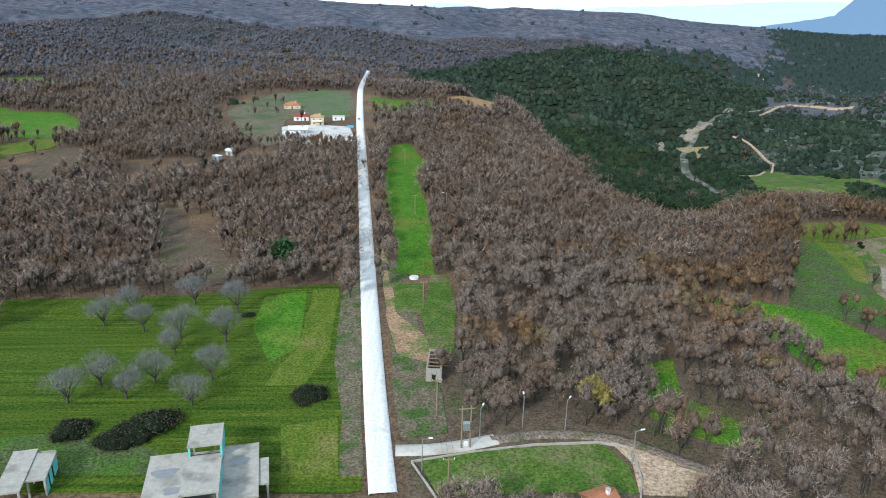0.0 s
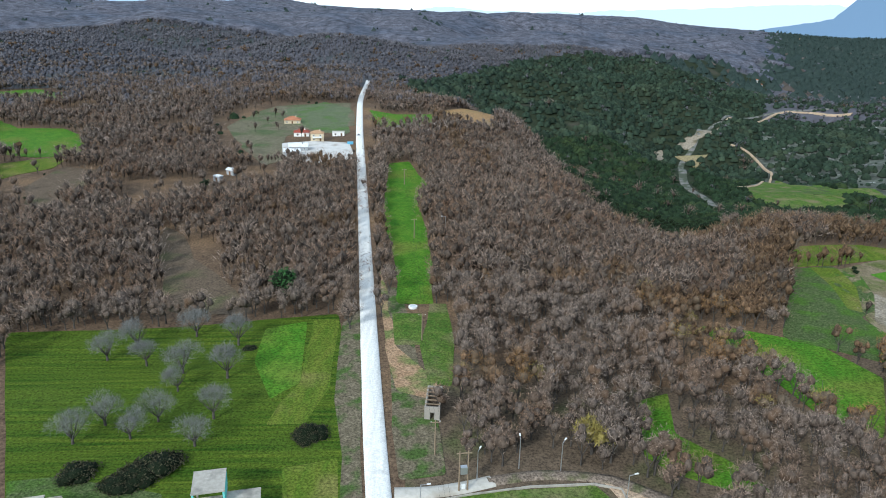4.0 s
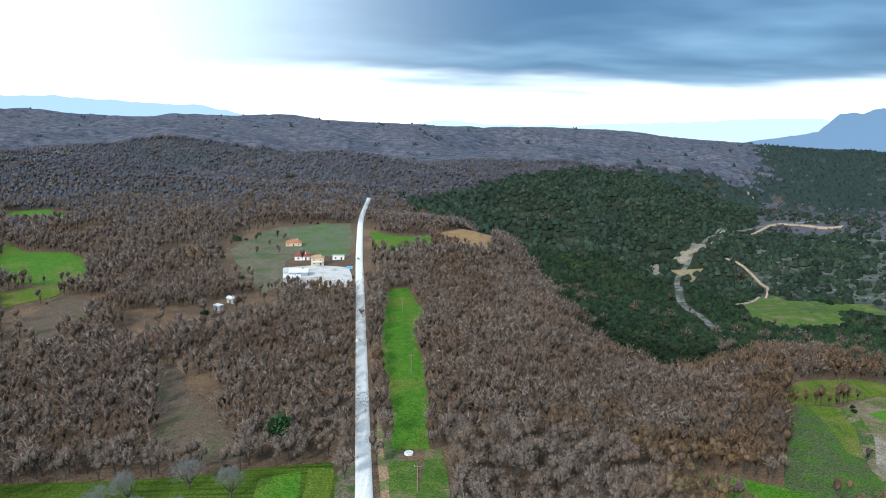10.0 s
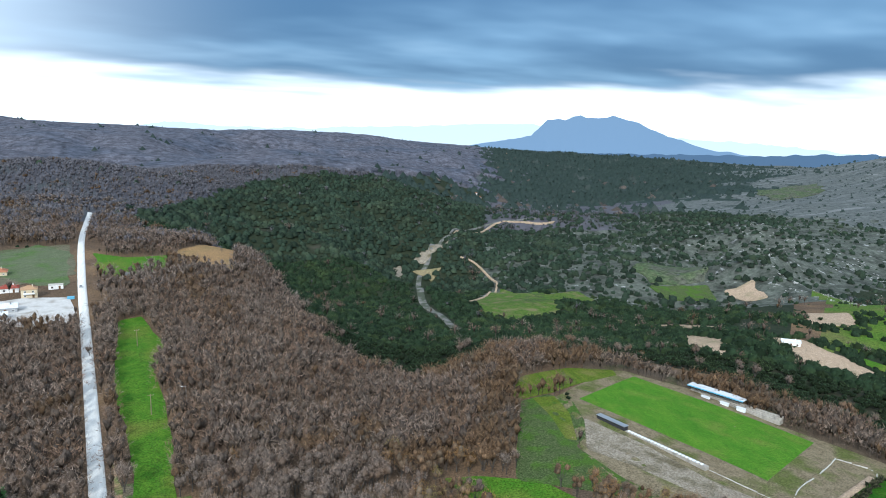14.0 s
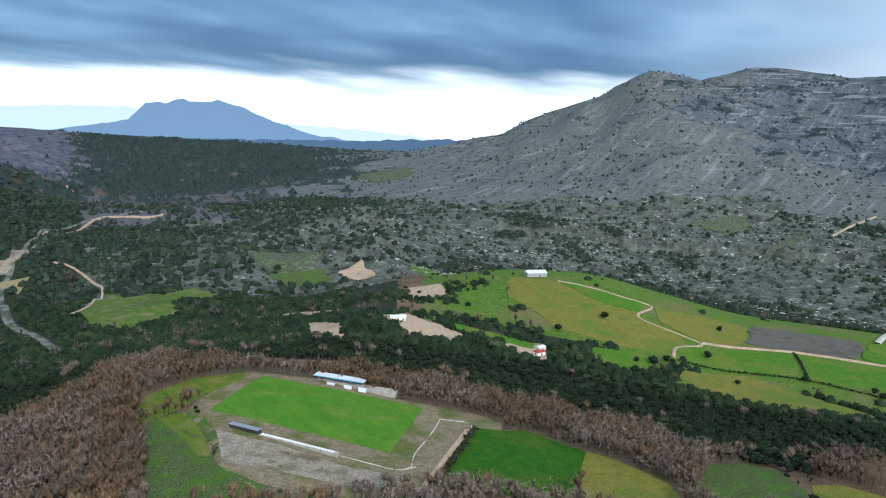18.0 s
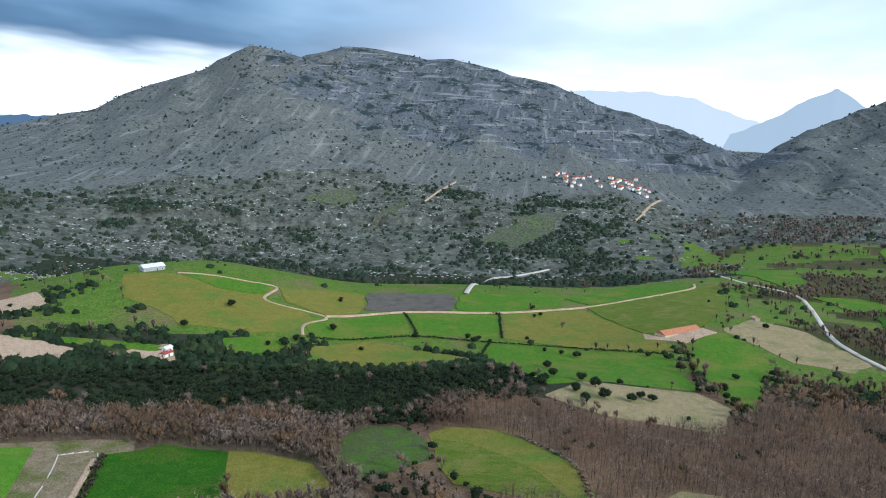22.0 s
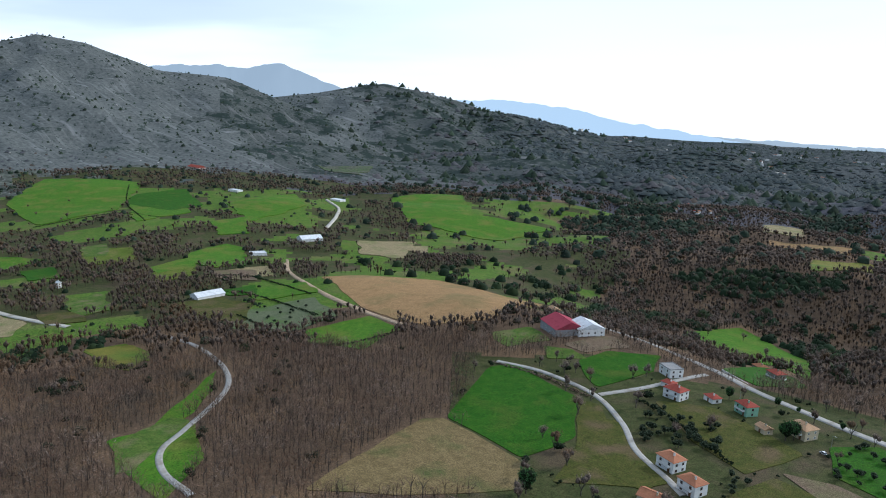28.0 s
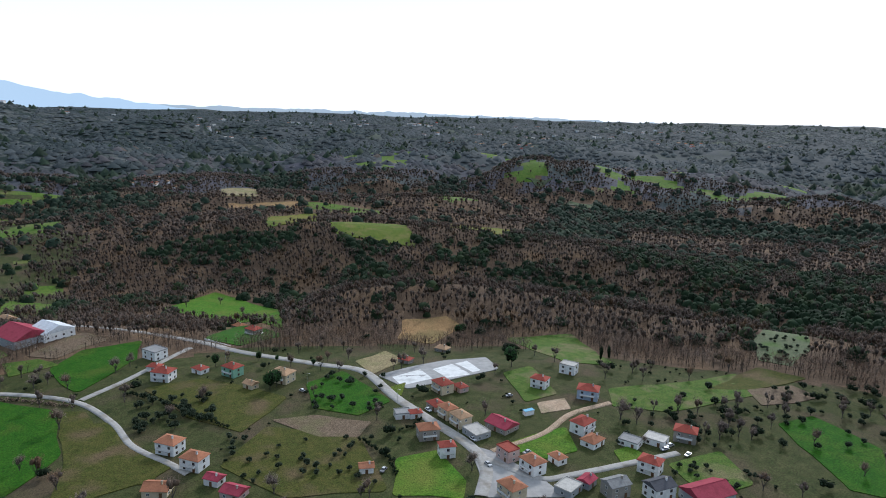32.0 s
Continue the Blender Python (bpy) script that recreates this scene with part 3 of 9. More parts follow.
def height(x, y):
    """The ground's height at plan points."""
    x, y = np.asarray(x, float), np.asarray(y, float)
    d = np.maximum(np.hypot(x, y), 1e-3)
    b = (np.degrees(np.arctan2(x, y)) + 40) % 360 - 40
    u = np.clip((np.log(np.maximum(d, 60)) - math.log(60)) / (math.log(4900) - math.log(60)) * 219, 0, 218.999)
    w = np.clip(b + 40, 0, 359.999)
    i, j = w.astype(int), u.astype(int)
    f, g = w - i, u - j
    z = (LAND[i, j] * (1 - f) + LAND[np.minimum(i + 1, 360), j] * f) * (1 - g) + (LAND[i, j + 1] * (1 - f) + LAND[np.minimum(i + 1, 360), j + 1] * f) * g
    z = z * np.clip(d / 120, 0, 1) ** 0.5
    hilly = np.zeros_like(z)
    for foot, sharp, (cb, cd, cz) in RANGES:
        top, far = np.interp(b, cb, cz), np.interp(b, cb, cd)
        inside = (b > cb[0]) & (b < cb[-1])
        s = (d - foot) / (far - foot)
        base = -70.0
        up = base + (top - base) * np.clip(s, 0, 1) ** sharp
        down = top - (d - far) * 0.28
        m = np.where(d < far, up, down)
        m = np.where(inside & (s > 0), m, -999)
        hilly = np.maximum(hilly, np.clip((m - z) / 60, 0, 1) * np.clip(s * 4, 0, 1) * np.clip((far - d) / 220, 0.12, 1))
        z = np.maximum(z, m)
    gully = np.abs(smooth_noise(x, y, 260, 3)) * 0.6 + np.abs(smooth_noise(x, y, 120, 5)) * 0.4
    z = z - hilly * (gully - 0.3) * 70 + hilly * smooth_noise(x, y, 45, 8) * 5
    far = np.clip((d - 620) / 700, 0, 1)
    z = z + far * (smooth_noise(x, y, 330, 11) * 9 + smooth_noise(x, y, 130, 12) * 6)
    carved = np.clip((d - 900) / 500, 0, 1) * np.clip((b - 128) / 26, 0, 1)
    z = z + carved * ((np.abs(smooth_noise(x, y, 420, 17)) - 0.35) * 84 + (np.abs(smooth_noise(x, y, 170, 18)) - 0.35) * 22) * np.clip((4300 - d) / 1500, 0, 1)
    folds = np.clip((d - 950) / 600, 0, 1) * np.clip((30 - b) / 7, 0, 1) * np.clip((4200 - d) / 1500, 0, 1)
    z = z + folds * ((np.abs(smooth_noise(x, y, 480, 27)) - 0.35) * 62 + (np.abs(smooth_noise(x, y, 190, 28)) - 0.35) * 14)
    cleft = np.clip((d - 620) / 300, 0, 1) * np.clip((2000 - d) / 500, 0, 1) * np.clip((-12 - z) / 30, 0, 1) * np.clip((52 - b) / 8, 0, 1)
    z = z - cleft * ((np.abs(smooth_noise(x, y, 260, 15)) - 0.35) * 62 + (np.abs(smooth_noise(x, y, 100, 16)) - 0.35) * 14)
    z = z + smooth_noise(x, y, 70, 14) * 0.5 * np.clip(d / 150, 0, 1)
    return z


def ground_z(x, y):
    return float(height(np.array([x]), np.array([y]))[0])


def mesh_of(name, verts, faces, mats=(), smooth=False, index=None):
    """A mesh out of arrays or lists; faces all of one size when given as an array."""
    me = bpy.data.meshes.new(name)
    if isinstance(faces, np.ndarray):
        nv, (nf, k) = len(verts), faces.shape
        me.vertices.add(nv)
        me.vertices.foreach_set("co", np.ascontiguousarray(verts, np.float32).ravel())
        me.loops.add(nf * k)
        me.loops.foreach_set("vertex_index", np.ascontiguousarray(faces, np.int32).ravel())
        me.polygons.add(nf)
        me.polygons.foreach_set("loop_start", np.arange(0, nf * k, k, dtype=np.int32))
        if index is not None:
            me.polygons.foreach_set("material_index", np.asarray(index, np.int32))
        me.update(calc_edges=True)
    else:
        me.from_pydata([tuple(v) for v in verts], [], faces)
    for m in mats:
        me.materials.append(m)
    if smooth:
        me.shade_smooth()
    return me


def bearing_of(x, y):
    return (np.degrees(np.arctan2(x, y)) + 40) % 360 - 40


def make_ground():
    ring = np.concatenate([[0.0, 30.0], np.exp(np.linspace(math.log(60), math.log(4860), 270))])
    bear = np.radians(np.concatenate([np.arange(-38, 226, 0.5), np.arange(226, 322, 4.0)]))
    R, B = np.meshgrid(ring, bear)
    x, y = R * np.sin(B), R * np.cos(B)
    z = height(x, y)
    n, m = R.shape
    verts = np.stack([x, y, z], -1).reshape(-1, 3)
    i, j = np.meshgrid(np.arange(n), np.arange(m - 1), indexing="ij")
    k = (i + 1) % n
    faces = np.stack([i * m + j, i * m + j + 1, k * m + j + 1, k * m + j], -1).reshape(-1, 4)
    c = verts[faces].mean(1)
    d, b = np.hypot(c[:, 0], c[:, 1]), bearing_of(c[:, 0], c[:, 1])
    wob = smooth_noise(c[:, 0], c[:, 1], 60, 21)
    kind = np.zeros(len(c), int)
    b0 = b
    b = b + (6 * smooth_noise(c[:, 0], c[:, 1], 190, 42) + 2.5 * smooth_noise(c[:, 0], c[:, 1], 55, 41)) * np.clip((d - 650) / 700, 0, 1)
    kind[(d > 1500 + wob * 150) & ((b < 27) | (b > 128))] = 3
    kind[(b > 27 + wob * 2) & (b < 128 + wob * 5) & (d > 880 + wob * 60)] = 1
    kind[(b > 21 + wob * 3) & (b < 48) & (d > 800 + wob * 60) & (d < 1500 + 90 * wob)] = 1
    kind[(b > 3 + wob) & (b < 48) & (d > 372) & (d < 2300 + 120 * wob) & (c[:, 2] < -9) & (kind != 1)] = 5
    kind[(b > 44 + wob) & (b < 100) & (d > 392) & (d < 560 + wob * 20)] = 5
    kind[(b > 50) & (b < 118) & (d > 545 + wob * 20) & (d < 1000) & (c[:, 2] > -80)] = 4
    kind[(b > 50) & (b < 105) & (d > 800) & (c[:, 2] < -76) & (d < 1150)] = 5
    kind[(b > 116) & (b < 150) & (d > 560) & (d < 1750) & (wob > -0.6)] = 2
    kind[(b > 102) & (b < 146) & (d > 640) & (d < 1500) & (wob + 0.5 * smooth_noise(c[:, 0], c[:, 1], 150, 23) > 0.05)] = 4
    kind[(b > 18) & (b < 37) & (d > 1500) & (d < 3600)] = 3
    kind[(b > 148) & (b < 226) & (d < 430 + wob * 20)] = 2
    kind[(b > 36) & (b < 160) & (d > 1750 + 120 * wob) & ((kind == 1) | (b > 102))] = 6
    kind[(d > 2350 + 150 * wob) & (b > 73 + 6 * wob) & (b < 106)] = 7
    patch = smooth_noise(c[:, 0], c[:, 1], 55, 41) + 0.7 * smooth_noise(c[:, 0], c[:, 1], 190, 42)
    mosaic = (b >= 106) & (b < 160) & (d >= 560) & (d < 1500)
    kind[mosaic] = 2
    kind[mosaic & (patch > -0.05) & (smooth_noise(c[:, 0], c[:, 1], 110, 45) > -0.25)] = 4
    ridge = np.abs(smooth_noise(c[:, 0], c[:, 1], 420, 17))
    kind[(b > 150) & (d > 900) & (d < 2600) & (ridge > 0.42) & (wob > 0.35)] = 4
    # The southern plain beyond 2000 m takes the haze-tinted colour.
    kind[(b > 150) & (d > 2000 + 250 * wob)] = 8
    kind[(b > 24) & (b < 44) & (d > 2150 + 120 * wob)] = 9
    kind[(b > 33) & (b < 76) & (d > 170) & (d < 372 + 4 * wob) & (kind == 0)] = 10
    kind[(b > -3) & (b < 45) & (d < 185 + 10 * wob) & (kind == 0)] = 10
    edge = np.interp(b0, (-40, -10, -4, 1.5, 6, 14, 20, 24), (700, 760, 936, 1215, 1560, 1714, 1950, 1960))
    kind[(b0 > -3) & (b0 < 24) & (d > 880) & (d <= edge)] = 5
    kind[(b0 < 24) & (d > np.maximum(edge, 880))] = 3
    # South-eastern slopes get the copy with shade in its colour.
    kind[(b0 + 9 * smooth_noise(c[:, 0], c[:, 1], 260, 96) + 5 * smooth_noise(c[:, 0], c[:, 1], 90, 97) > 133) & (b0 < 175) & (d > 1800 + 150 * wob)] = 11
    mats = [MAT[k] for k in ("litter", "scrubland", "roughgrass", "farwood_haze", "pasture", "understory", "stonyslope", "strataslope", "farplain_haze", "darkwood", "leafmould", "darkslope")]
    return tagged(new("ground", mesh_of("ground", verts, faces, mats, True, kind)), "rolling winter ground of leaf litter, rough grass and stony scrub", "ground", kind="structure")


ground = make_ground()

# ---- mountains and plain beyond the horizon, haze painted into glowing colours ----
def far_range(colour, distance, *crest):
    """A distant range as a solid ridge: (bearing, degrees above the horizon) pairs along its crest."""
    b = np.concatenate([np.arange(crest[0][0], crest[-1][0], 0.2), [crest[-1][0]]])
    e = np.interp(b, [c[0] for c in crest], [c[1] for c in crest])
    e = e + 0.07 * smooth_noise(b * 10, b * 0, 9, 61) + 0.05 * smooth_noise(b * 10, b * 0, 3.3, 62)
    z = 120 + distance * np.tan(np.radians(e))
    verts, n = [], len(b)
    for off, zz in ((-90, np.full(n, -320.0)), (0, z), (40, np.full(n, -320.0))):
        r = np.radians(b)
        verts.append(np.column_stack([(distance + off) * np.sin(r), (distance + off) * np.cos(r), zz]))
    i = np.arange(n - 1)
    faces = np.vstack([np.column_stack([i + k * n, i + 1 + k * n, i + 1 + (k + 1) * n, i + (k + 1) * n]) for k in (0, 1)])
    m = bpy.data.materials.new("far_haze_glow")
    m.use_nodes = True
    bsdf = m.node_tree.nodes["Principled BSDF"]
    # The haze is in this colour, which glows by itself as a backdrop.
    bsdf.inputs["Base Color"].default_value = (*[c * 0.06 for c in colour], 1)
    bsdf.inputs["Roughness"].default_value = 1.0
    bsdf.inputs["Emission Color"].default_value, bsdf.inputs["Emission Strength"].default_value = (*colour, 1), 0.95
    tagged(new("backdrop", mesh_of("backdrop", np.vstack(verts), faces, [m], True)), "glowing haze-blue backdrop of mountains and plain beyond the horizon", "mountain", kind="structure")


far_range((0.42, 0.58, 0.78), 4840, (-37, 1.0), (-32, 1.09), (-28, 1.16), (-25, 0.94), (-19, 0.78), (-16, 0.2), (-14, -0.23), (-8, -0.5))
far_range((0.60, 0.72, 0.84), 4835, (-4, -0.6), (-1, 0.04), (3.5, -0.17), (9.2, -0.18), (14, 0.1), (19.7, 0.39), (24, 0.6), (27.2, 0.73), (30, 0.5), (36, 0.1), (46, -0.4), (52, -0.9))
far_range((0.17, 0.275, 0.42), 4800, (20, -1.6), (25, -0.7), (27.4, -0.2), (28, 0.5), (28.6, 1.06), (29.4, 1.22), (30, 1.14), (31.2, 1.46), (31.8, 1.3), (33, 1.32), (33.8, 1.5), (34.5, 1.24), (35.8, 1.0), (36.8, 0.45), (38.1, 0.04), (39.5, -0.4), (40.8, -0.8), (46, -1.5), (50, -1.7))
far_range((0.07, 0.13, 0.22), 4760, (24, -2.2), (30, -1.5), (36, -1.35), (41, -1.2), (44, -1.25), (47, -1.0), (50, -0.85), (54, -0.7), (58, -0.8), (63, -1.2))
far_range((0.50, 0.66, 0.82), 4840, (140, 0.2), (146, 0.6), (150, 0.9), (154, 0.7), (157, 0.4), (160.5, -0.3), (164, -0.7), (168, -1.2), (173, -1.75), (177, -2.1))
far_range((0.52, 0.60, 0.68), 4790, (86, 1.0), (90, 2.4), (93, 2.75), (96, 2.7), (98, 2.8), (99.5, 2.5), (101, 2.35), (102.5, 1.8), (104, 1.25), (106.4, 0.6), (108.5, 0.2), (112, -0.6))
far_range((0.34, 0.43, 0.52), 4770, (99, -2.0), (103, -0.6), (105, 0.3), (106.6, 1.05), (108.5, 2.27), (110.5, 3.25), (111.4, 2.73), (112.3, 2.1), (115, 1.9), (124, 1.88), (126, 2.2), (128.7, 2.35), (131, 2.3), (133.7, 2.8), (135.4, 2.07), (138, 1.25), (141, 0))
# Flat hazy distance filling up to the horizon, no mountain crest.
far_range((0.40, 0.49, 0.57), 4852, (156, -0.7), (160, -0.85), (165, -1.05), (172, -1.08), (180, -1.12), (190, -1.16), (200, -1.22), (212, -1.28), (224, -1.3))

# ---- fields, yards and tracks, as outlines in plan (metres) ----
PLOTS = []


def plot(surface, *outline):
    PLOTS.append((surface, outline))


plot("meadow", (-132, 193), (-108, 196), (-79, 200), (-56, 206), (-33, 211), (-28, 187), (-25, 159), (-16, 125), (-14, 108), (-79, 105))
plot("verge", (-20, 236), (-14, 236), (-8, 193), (-4, 164), (-0, 147), (2, 128), (-8, 126), (-11, 147))
plot("greygrass", (-89, 122), (-80, 124), (-66, 122), (-56, 119), (-54, 111), (-82, 110))
plot("bright", (-55, 199), (-42, 205), (-37, 167), (-43, 157), (-52, 177))
plot("strip", (-40, 206), (-32, 207), (-29, 162), (-32, 146), (-41, 145), (-40, 155), (-37, 167), (-39, 189))
plot("verge", (-31, 204), (-27, 215), (-21, 168), (-17, 134), (-14, 113), (-19, 113), (-21, 133), (-27, 159))
plot("leafmould", (-123, 298), (-111, 288), (-97, 261), (-73, 231), (-62, 210), (-82, 209), (-94, 214), (-103, 243), (-119, 278))
plot("hillgrass", (-170, 546), (-159, 653), (-92, 684), (-71, 554), (-98, 537), (-118, 511), (-100, 437), (-108, 419), (-139, 474))
plot("leafmould", (-217, 354), (-221, 400), (-198, 394), (-191, 405), (-187, 342), (-184, 315), (-201, 326))
plot("strip", (-33, 129), (-22, 133), (-19, 113), (-30, 112))
plot("bright", (-34, 429), (-22, 435), (-9, 382), (-13, 339), (-8, 305), (-4, 265), (-3, 222), (-14, 221), (-22, 282), (-28, 320), (-32, 369))
plot("bright", (-68, 632), (-43, 604), (-9, 601), (-10, 546), (-38, 535), (-55, 549))
plot("brownfield", (-8, 609), (11, 649), (72, 968), (37, 540), (23, 551), (1, 565))
plot("bright", (-453, 717), (-424, 747), (-364, 699), (-382, 651), (-407, 641))
plot("bright", (-359, 562), (-315, 518), (-283, 521), (-255, 494), (-227, 434), (-251, 419), (-282, 436))
plot("strip", (-259, 400), (-232, 430), (-224, 396), (-236, 376), (-239, 367))
plot("grove", (-146, 629), (-115, 685), (-86, 640), (-71, 521), (-91, 527), (-121, 560))
plot("redearth", (-24, 253), (-19, 231), (-13, 189), (-1, 169), (2, 157), (-11, 162), (-16, 189))
plot("grass", (-16, 213), (-7, 213), (-5, 190), (-13, 189))
plot("grass", (-4, 222), (2, 222), (5, 192), (4, 166), (-3, 168), (-6, 190))
plot("grass", (-4, 118), (7, 122), (34, 126), (38, 118), (38, 110), (-0, 108))
plot("dirt", (36, 127), (45, 125), (48, 118), (56, 114), (63, 109), (38, 110), (39, 119))
plot("bright", (52, 161), (61, 165), (57, 146), (66, 135), (70, 123), (62, 125), (52, 131), (47, 137))
plot("bright", (84, 210), (95, 207), (109, 199), (116, 192), (122, 172), (105, 143), (95, 152), (93, 170), (87, 190))
plot("dryground", (212, 292), (235, 265), (251, 219), (270, 188), (276, 175), (259, 167), (245, 174), (182, 146), (136, 173), (140, 207), (152, 260), (180, 276))
plot("greygrass", (139, 261), (155, 266), (162, 254), (152, 225), (140, 215), (141, 190), (152, 163), (106, 199))
plot("strip", (155, 291), (186, 297), (208, 292), (205, 284), (182, 277), (157, 268), (141, 264), (138, 267))
plot("strip", (146, 263), (157, 264), (154, 245), (143, 219), (138, 222), (144, 242))
plot("pitch", (214, 283), (251, 206), (197, 178), (167, 258))
plot("scree", (157, 239), (166, 213), (174, 181), (185, 161), (171, 152), (161, 173), (152, 194), (143, 211))
plot("bright2", (244, 173), (275, 163), (279, 133), (242, 115), (183, 145))
plot("bright2", (252, 178), (276, 159), (277, 134), (222, 108), (190, 148))
plot("ochre", (279, 133), (282, 118), (272, 89), (244, 71), (223, 106))
plot("ochre", (325, 47), (335, 38), (334, 14), (311, -13), (282, -26), (257, -30), (246, -26), (261, 26), (282, 37))
plot("strip", (318, 44), (311, 21), (281, -7), (253, -19), (249, -10), (260, 24), (289, 38))
plot("tan", (250, -46), (274, -65), (273, -82), (257, -73), (243, -50))
plot("ochre", (604, 387), (624, 343), (643, 284), (650, 255), (602, 245), (598, 206), (578, 190), (526, 199), (508, 222), (498, 272), (523, 312), (537, 346))
plot("bright", (623, 342), (639, 283), (651, 257), (614, 251), (601, 286))
plot("ochre", (653, 250), (725, 183), (641, 162), (602, 186), (614, 230))
plot("ploughed", (725, 181), (765, 88), (690, 77), (648, 161))
plot("bright", (767, 84), (817, -18), (766, -36), (694, 42), (690, 76))
plot("bright", (571, 194), (655, 127), (588, 104), (547, 152), (536, 182))
plot("bright", (655, 123), (687, 33), (606, 26), (586, 98))
plot("ochre", (692, 30), (754, -55), (640, -101), (576, -120), (581, -63), (602, 22))
plot("bright", (583, 38), (568, -110), (456, -113), (448, -50), (421, -12), (506, 29))
plot("strip", (769, -57), (875, -192), (941, -236), (780, -211), (650, -156), (634, -101))
plot("bright", (811, -33), (931, -135), (909, -198), (868, -182), (783, -64))
plot("bright", (627, -142), (637, -175), (564, -189), (412, -135), (425, -125), (540, -126))
plot("tan", (647, -173), (709, -217), (677, -259), (574, -270), (546, -245), (568, -206))
plot("bright", (1155, -300), (1143, -398), (968, -361), (916, -321))
plot("greygrass", (312, 87), (333, 80), (334, 64), (316, 48), (289, 40), (261, 65), (271, 80))
plot("tan", (397, -11), (438, -34), (451, -108), (421, -123), (361, -104), (370, -43))
plot("ochre", (509, 171), (550, 134), (535, 77), (522, 39), (484, 86), (471, 158))
plot("bright", (487, 231), (513, 203), (514, 179), (461, 187), (456, 219))
plot("dirt", (514, 448), (543, 429), (500, 389), (463, 402))
plot("dirt", (388, 371), (417, 364), (416, 301), (391, 298), (375, 325))
plot("dirt", (364, 426), (358, 377), (329, 346), (328, 381))
plot("bright", (428, 336), (440, 302), (449, 256), (433, 256), (422, 320))
plot("dirt", (426, 274), (456, 259), (426, 237), (415, 255))
plot("grass", (316, 726), (419, 869), (432, 784), (386, 649), (316, 624), (291, 649))
plot("grass", (397, 768), (489, 788), (496, 746), (363, 666))
plot("greygrass", (599, 778), (675, 755), (659, 715), (589, 733))
plot("hillpasture", (620, 839), (839, 968), (672, 763), (612, 792))
plot("greygrass", (388, 756), (436, 784), (427, 724), (368, 681))
plot("bright", (1610, 1615), (1842, 1615), (1674, 1467), (1526, 1484))
plot("dirt", (688, 736), (718, 722), (692, 664), (671, 685))
plot("bright", (1568, 510), (1644, 451), (1560, 428), (1511, 486))
plot("bright", (1452, 102), (1499, 69), (1605, -52), (1500, -44), (1345, 50), (1370, 95))
plot("strip", (1456, 363), (1580, 319), (1491, 289), (1462, 352))
plot("bright", (1433, 93), (1566, -20), (1481, -47), (1312, 47))
plot("bright", (1315, -601), (1478, -751), (1314, -865), (1083, -665), (1076, -529))
plot("bright", (1130, -716), (1225, -880), (973, -725), (957, -612))
plot("bright", (883, -690), (882, -764), (781, -677), (797, -640))
plot("bright2", (706, -522), (719, -615), (609, -532), (642, -492))
plot("bright", (885, -1143), (830, -1334), (658, -1098), (515, -1153), (525, -975), (700, -962))
plot("bright", (1002, -827), (1025, -1021), (886, -899), (851, -739))
plot("bright", (1378, -1435), (1306, -1557), (1190, -1422))
plot("strip", (834, -461), (797, -509), (718, -459), (753, -417))
plot("strip", (653, -435), (654, -491), (607, -456), (614, -417))
plot("bright", (511, -435), (482, -482), (435, -449), (467, -411))
plot("tan", (605, -494), (593, -544), (544, -504), (553, -468))
plot("tan", (646, -762), (595, -833), (517, -705), (578, -694))
plot("grove", (448, -381), (422, -436), (359, -405), (364, -355), (409, -337))
plot("bright", (357, -361), (337, -412), (293, -398), (287, -344), (332, -342))
plot("strip", (454, -251), (443, -275), (406, -269), (386, -240), (415, -235))
plot("brownfield", (486, -517), (444, -545), (385, -579), (290, -547), (256, -572), (242, -439), (281, -409), (356, -425))
plot("grass", (229, -415), (211, -443), (184, -425), (207, -395))
plot("ploughbrown", (176, -421), (157, -463), (137, -447), (157, -412))
plot("bright2", (155, -397), (147, -425), (118, -445), (111, -408), (130, -363))
plot("bright2", (196, -357), (187, -371), (133, -342), (114, -296), (124, -263), (176, -279))
plot("olive", (132, -341), (119, -340), (88, -295), (69, -271), (105, -251), (110, -289))
plot("drygrass", (184, -270), (176, -277), (123, -260), (113, -235), (147, -202), (180, -182), (183, -226))
plot("bright", (290, -166), (276, -204), (235, -178), (216, -144), (252, -152))
plot("olive", (97, -365), (68, -375), (21, -343), (39, -305), (68, -325))
plot("olive", (45, -275), (29, -310), (-14, -296), (-23, -247), (17, -248))
plot("ploughbrown", (27, -317), (6, -320), (-20, -308), (-14, -295), (5, -296))
plot("bright2", (13, -360), (-8, -378), (-30, -333), (-15, -318), (9, -328))
plot("bright", (-28, -273), (-46, -277), (-55, -252), (-52, -239), (-24, -243))
plot("grass", (185, -410), (167, -415), (150, -403), (172, -390))
plot("bright2", (81, -455), (75, -561), (33, -465), (58, -434))
plot("bright", (156, -652), (121, -739), (51, -658), (33, -480), (69, -588))
plot("brownfield", (-45, -452), (-53, -487), (-84, -488), (-94, -471), (-66, -440))
plot("grass", (-118, -444), (-167, -449), (-168, -372), (-138, -377))
plot("tan", (-16, -394), (-34, -419), (-45, -393), (-24, -370))
plot("grass", (-147, -336), (-233, -353), (-226, -320), (-169, -307), (-142, -315))
plot("grove", (-281, -409), (-413, -555), (-302, -379), (-271, -355), (-259, -370))
plot("olive", (-204, -332), (-251, -359), (-266, -335), (-231, -327))
plot("bright2", (-214, -285), (-238, -291), (-247, -255), (-218, -221), (-207, -227))
plot("bright", (-74, -278), (-110, -293), (-108, -270), (-91, -266))
plot("grass", (-144, -257), (-173, -263), (-171, -236), (-147, -229))
plot("paving", (-26, -368), (-69, -393), (-94, -396), (-96, -370), (-41, -346))
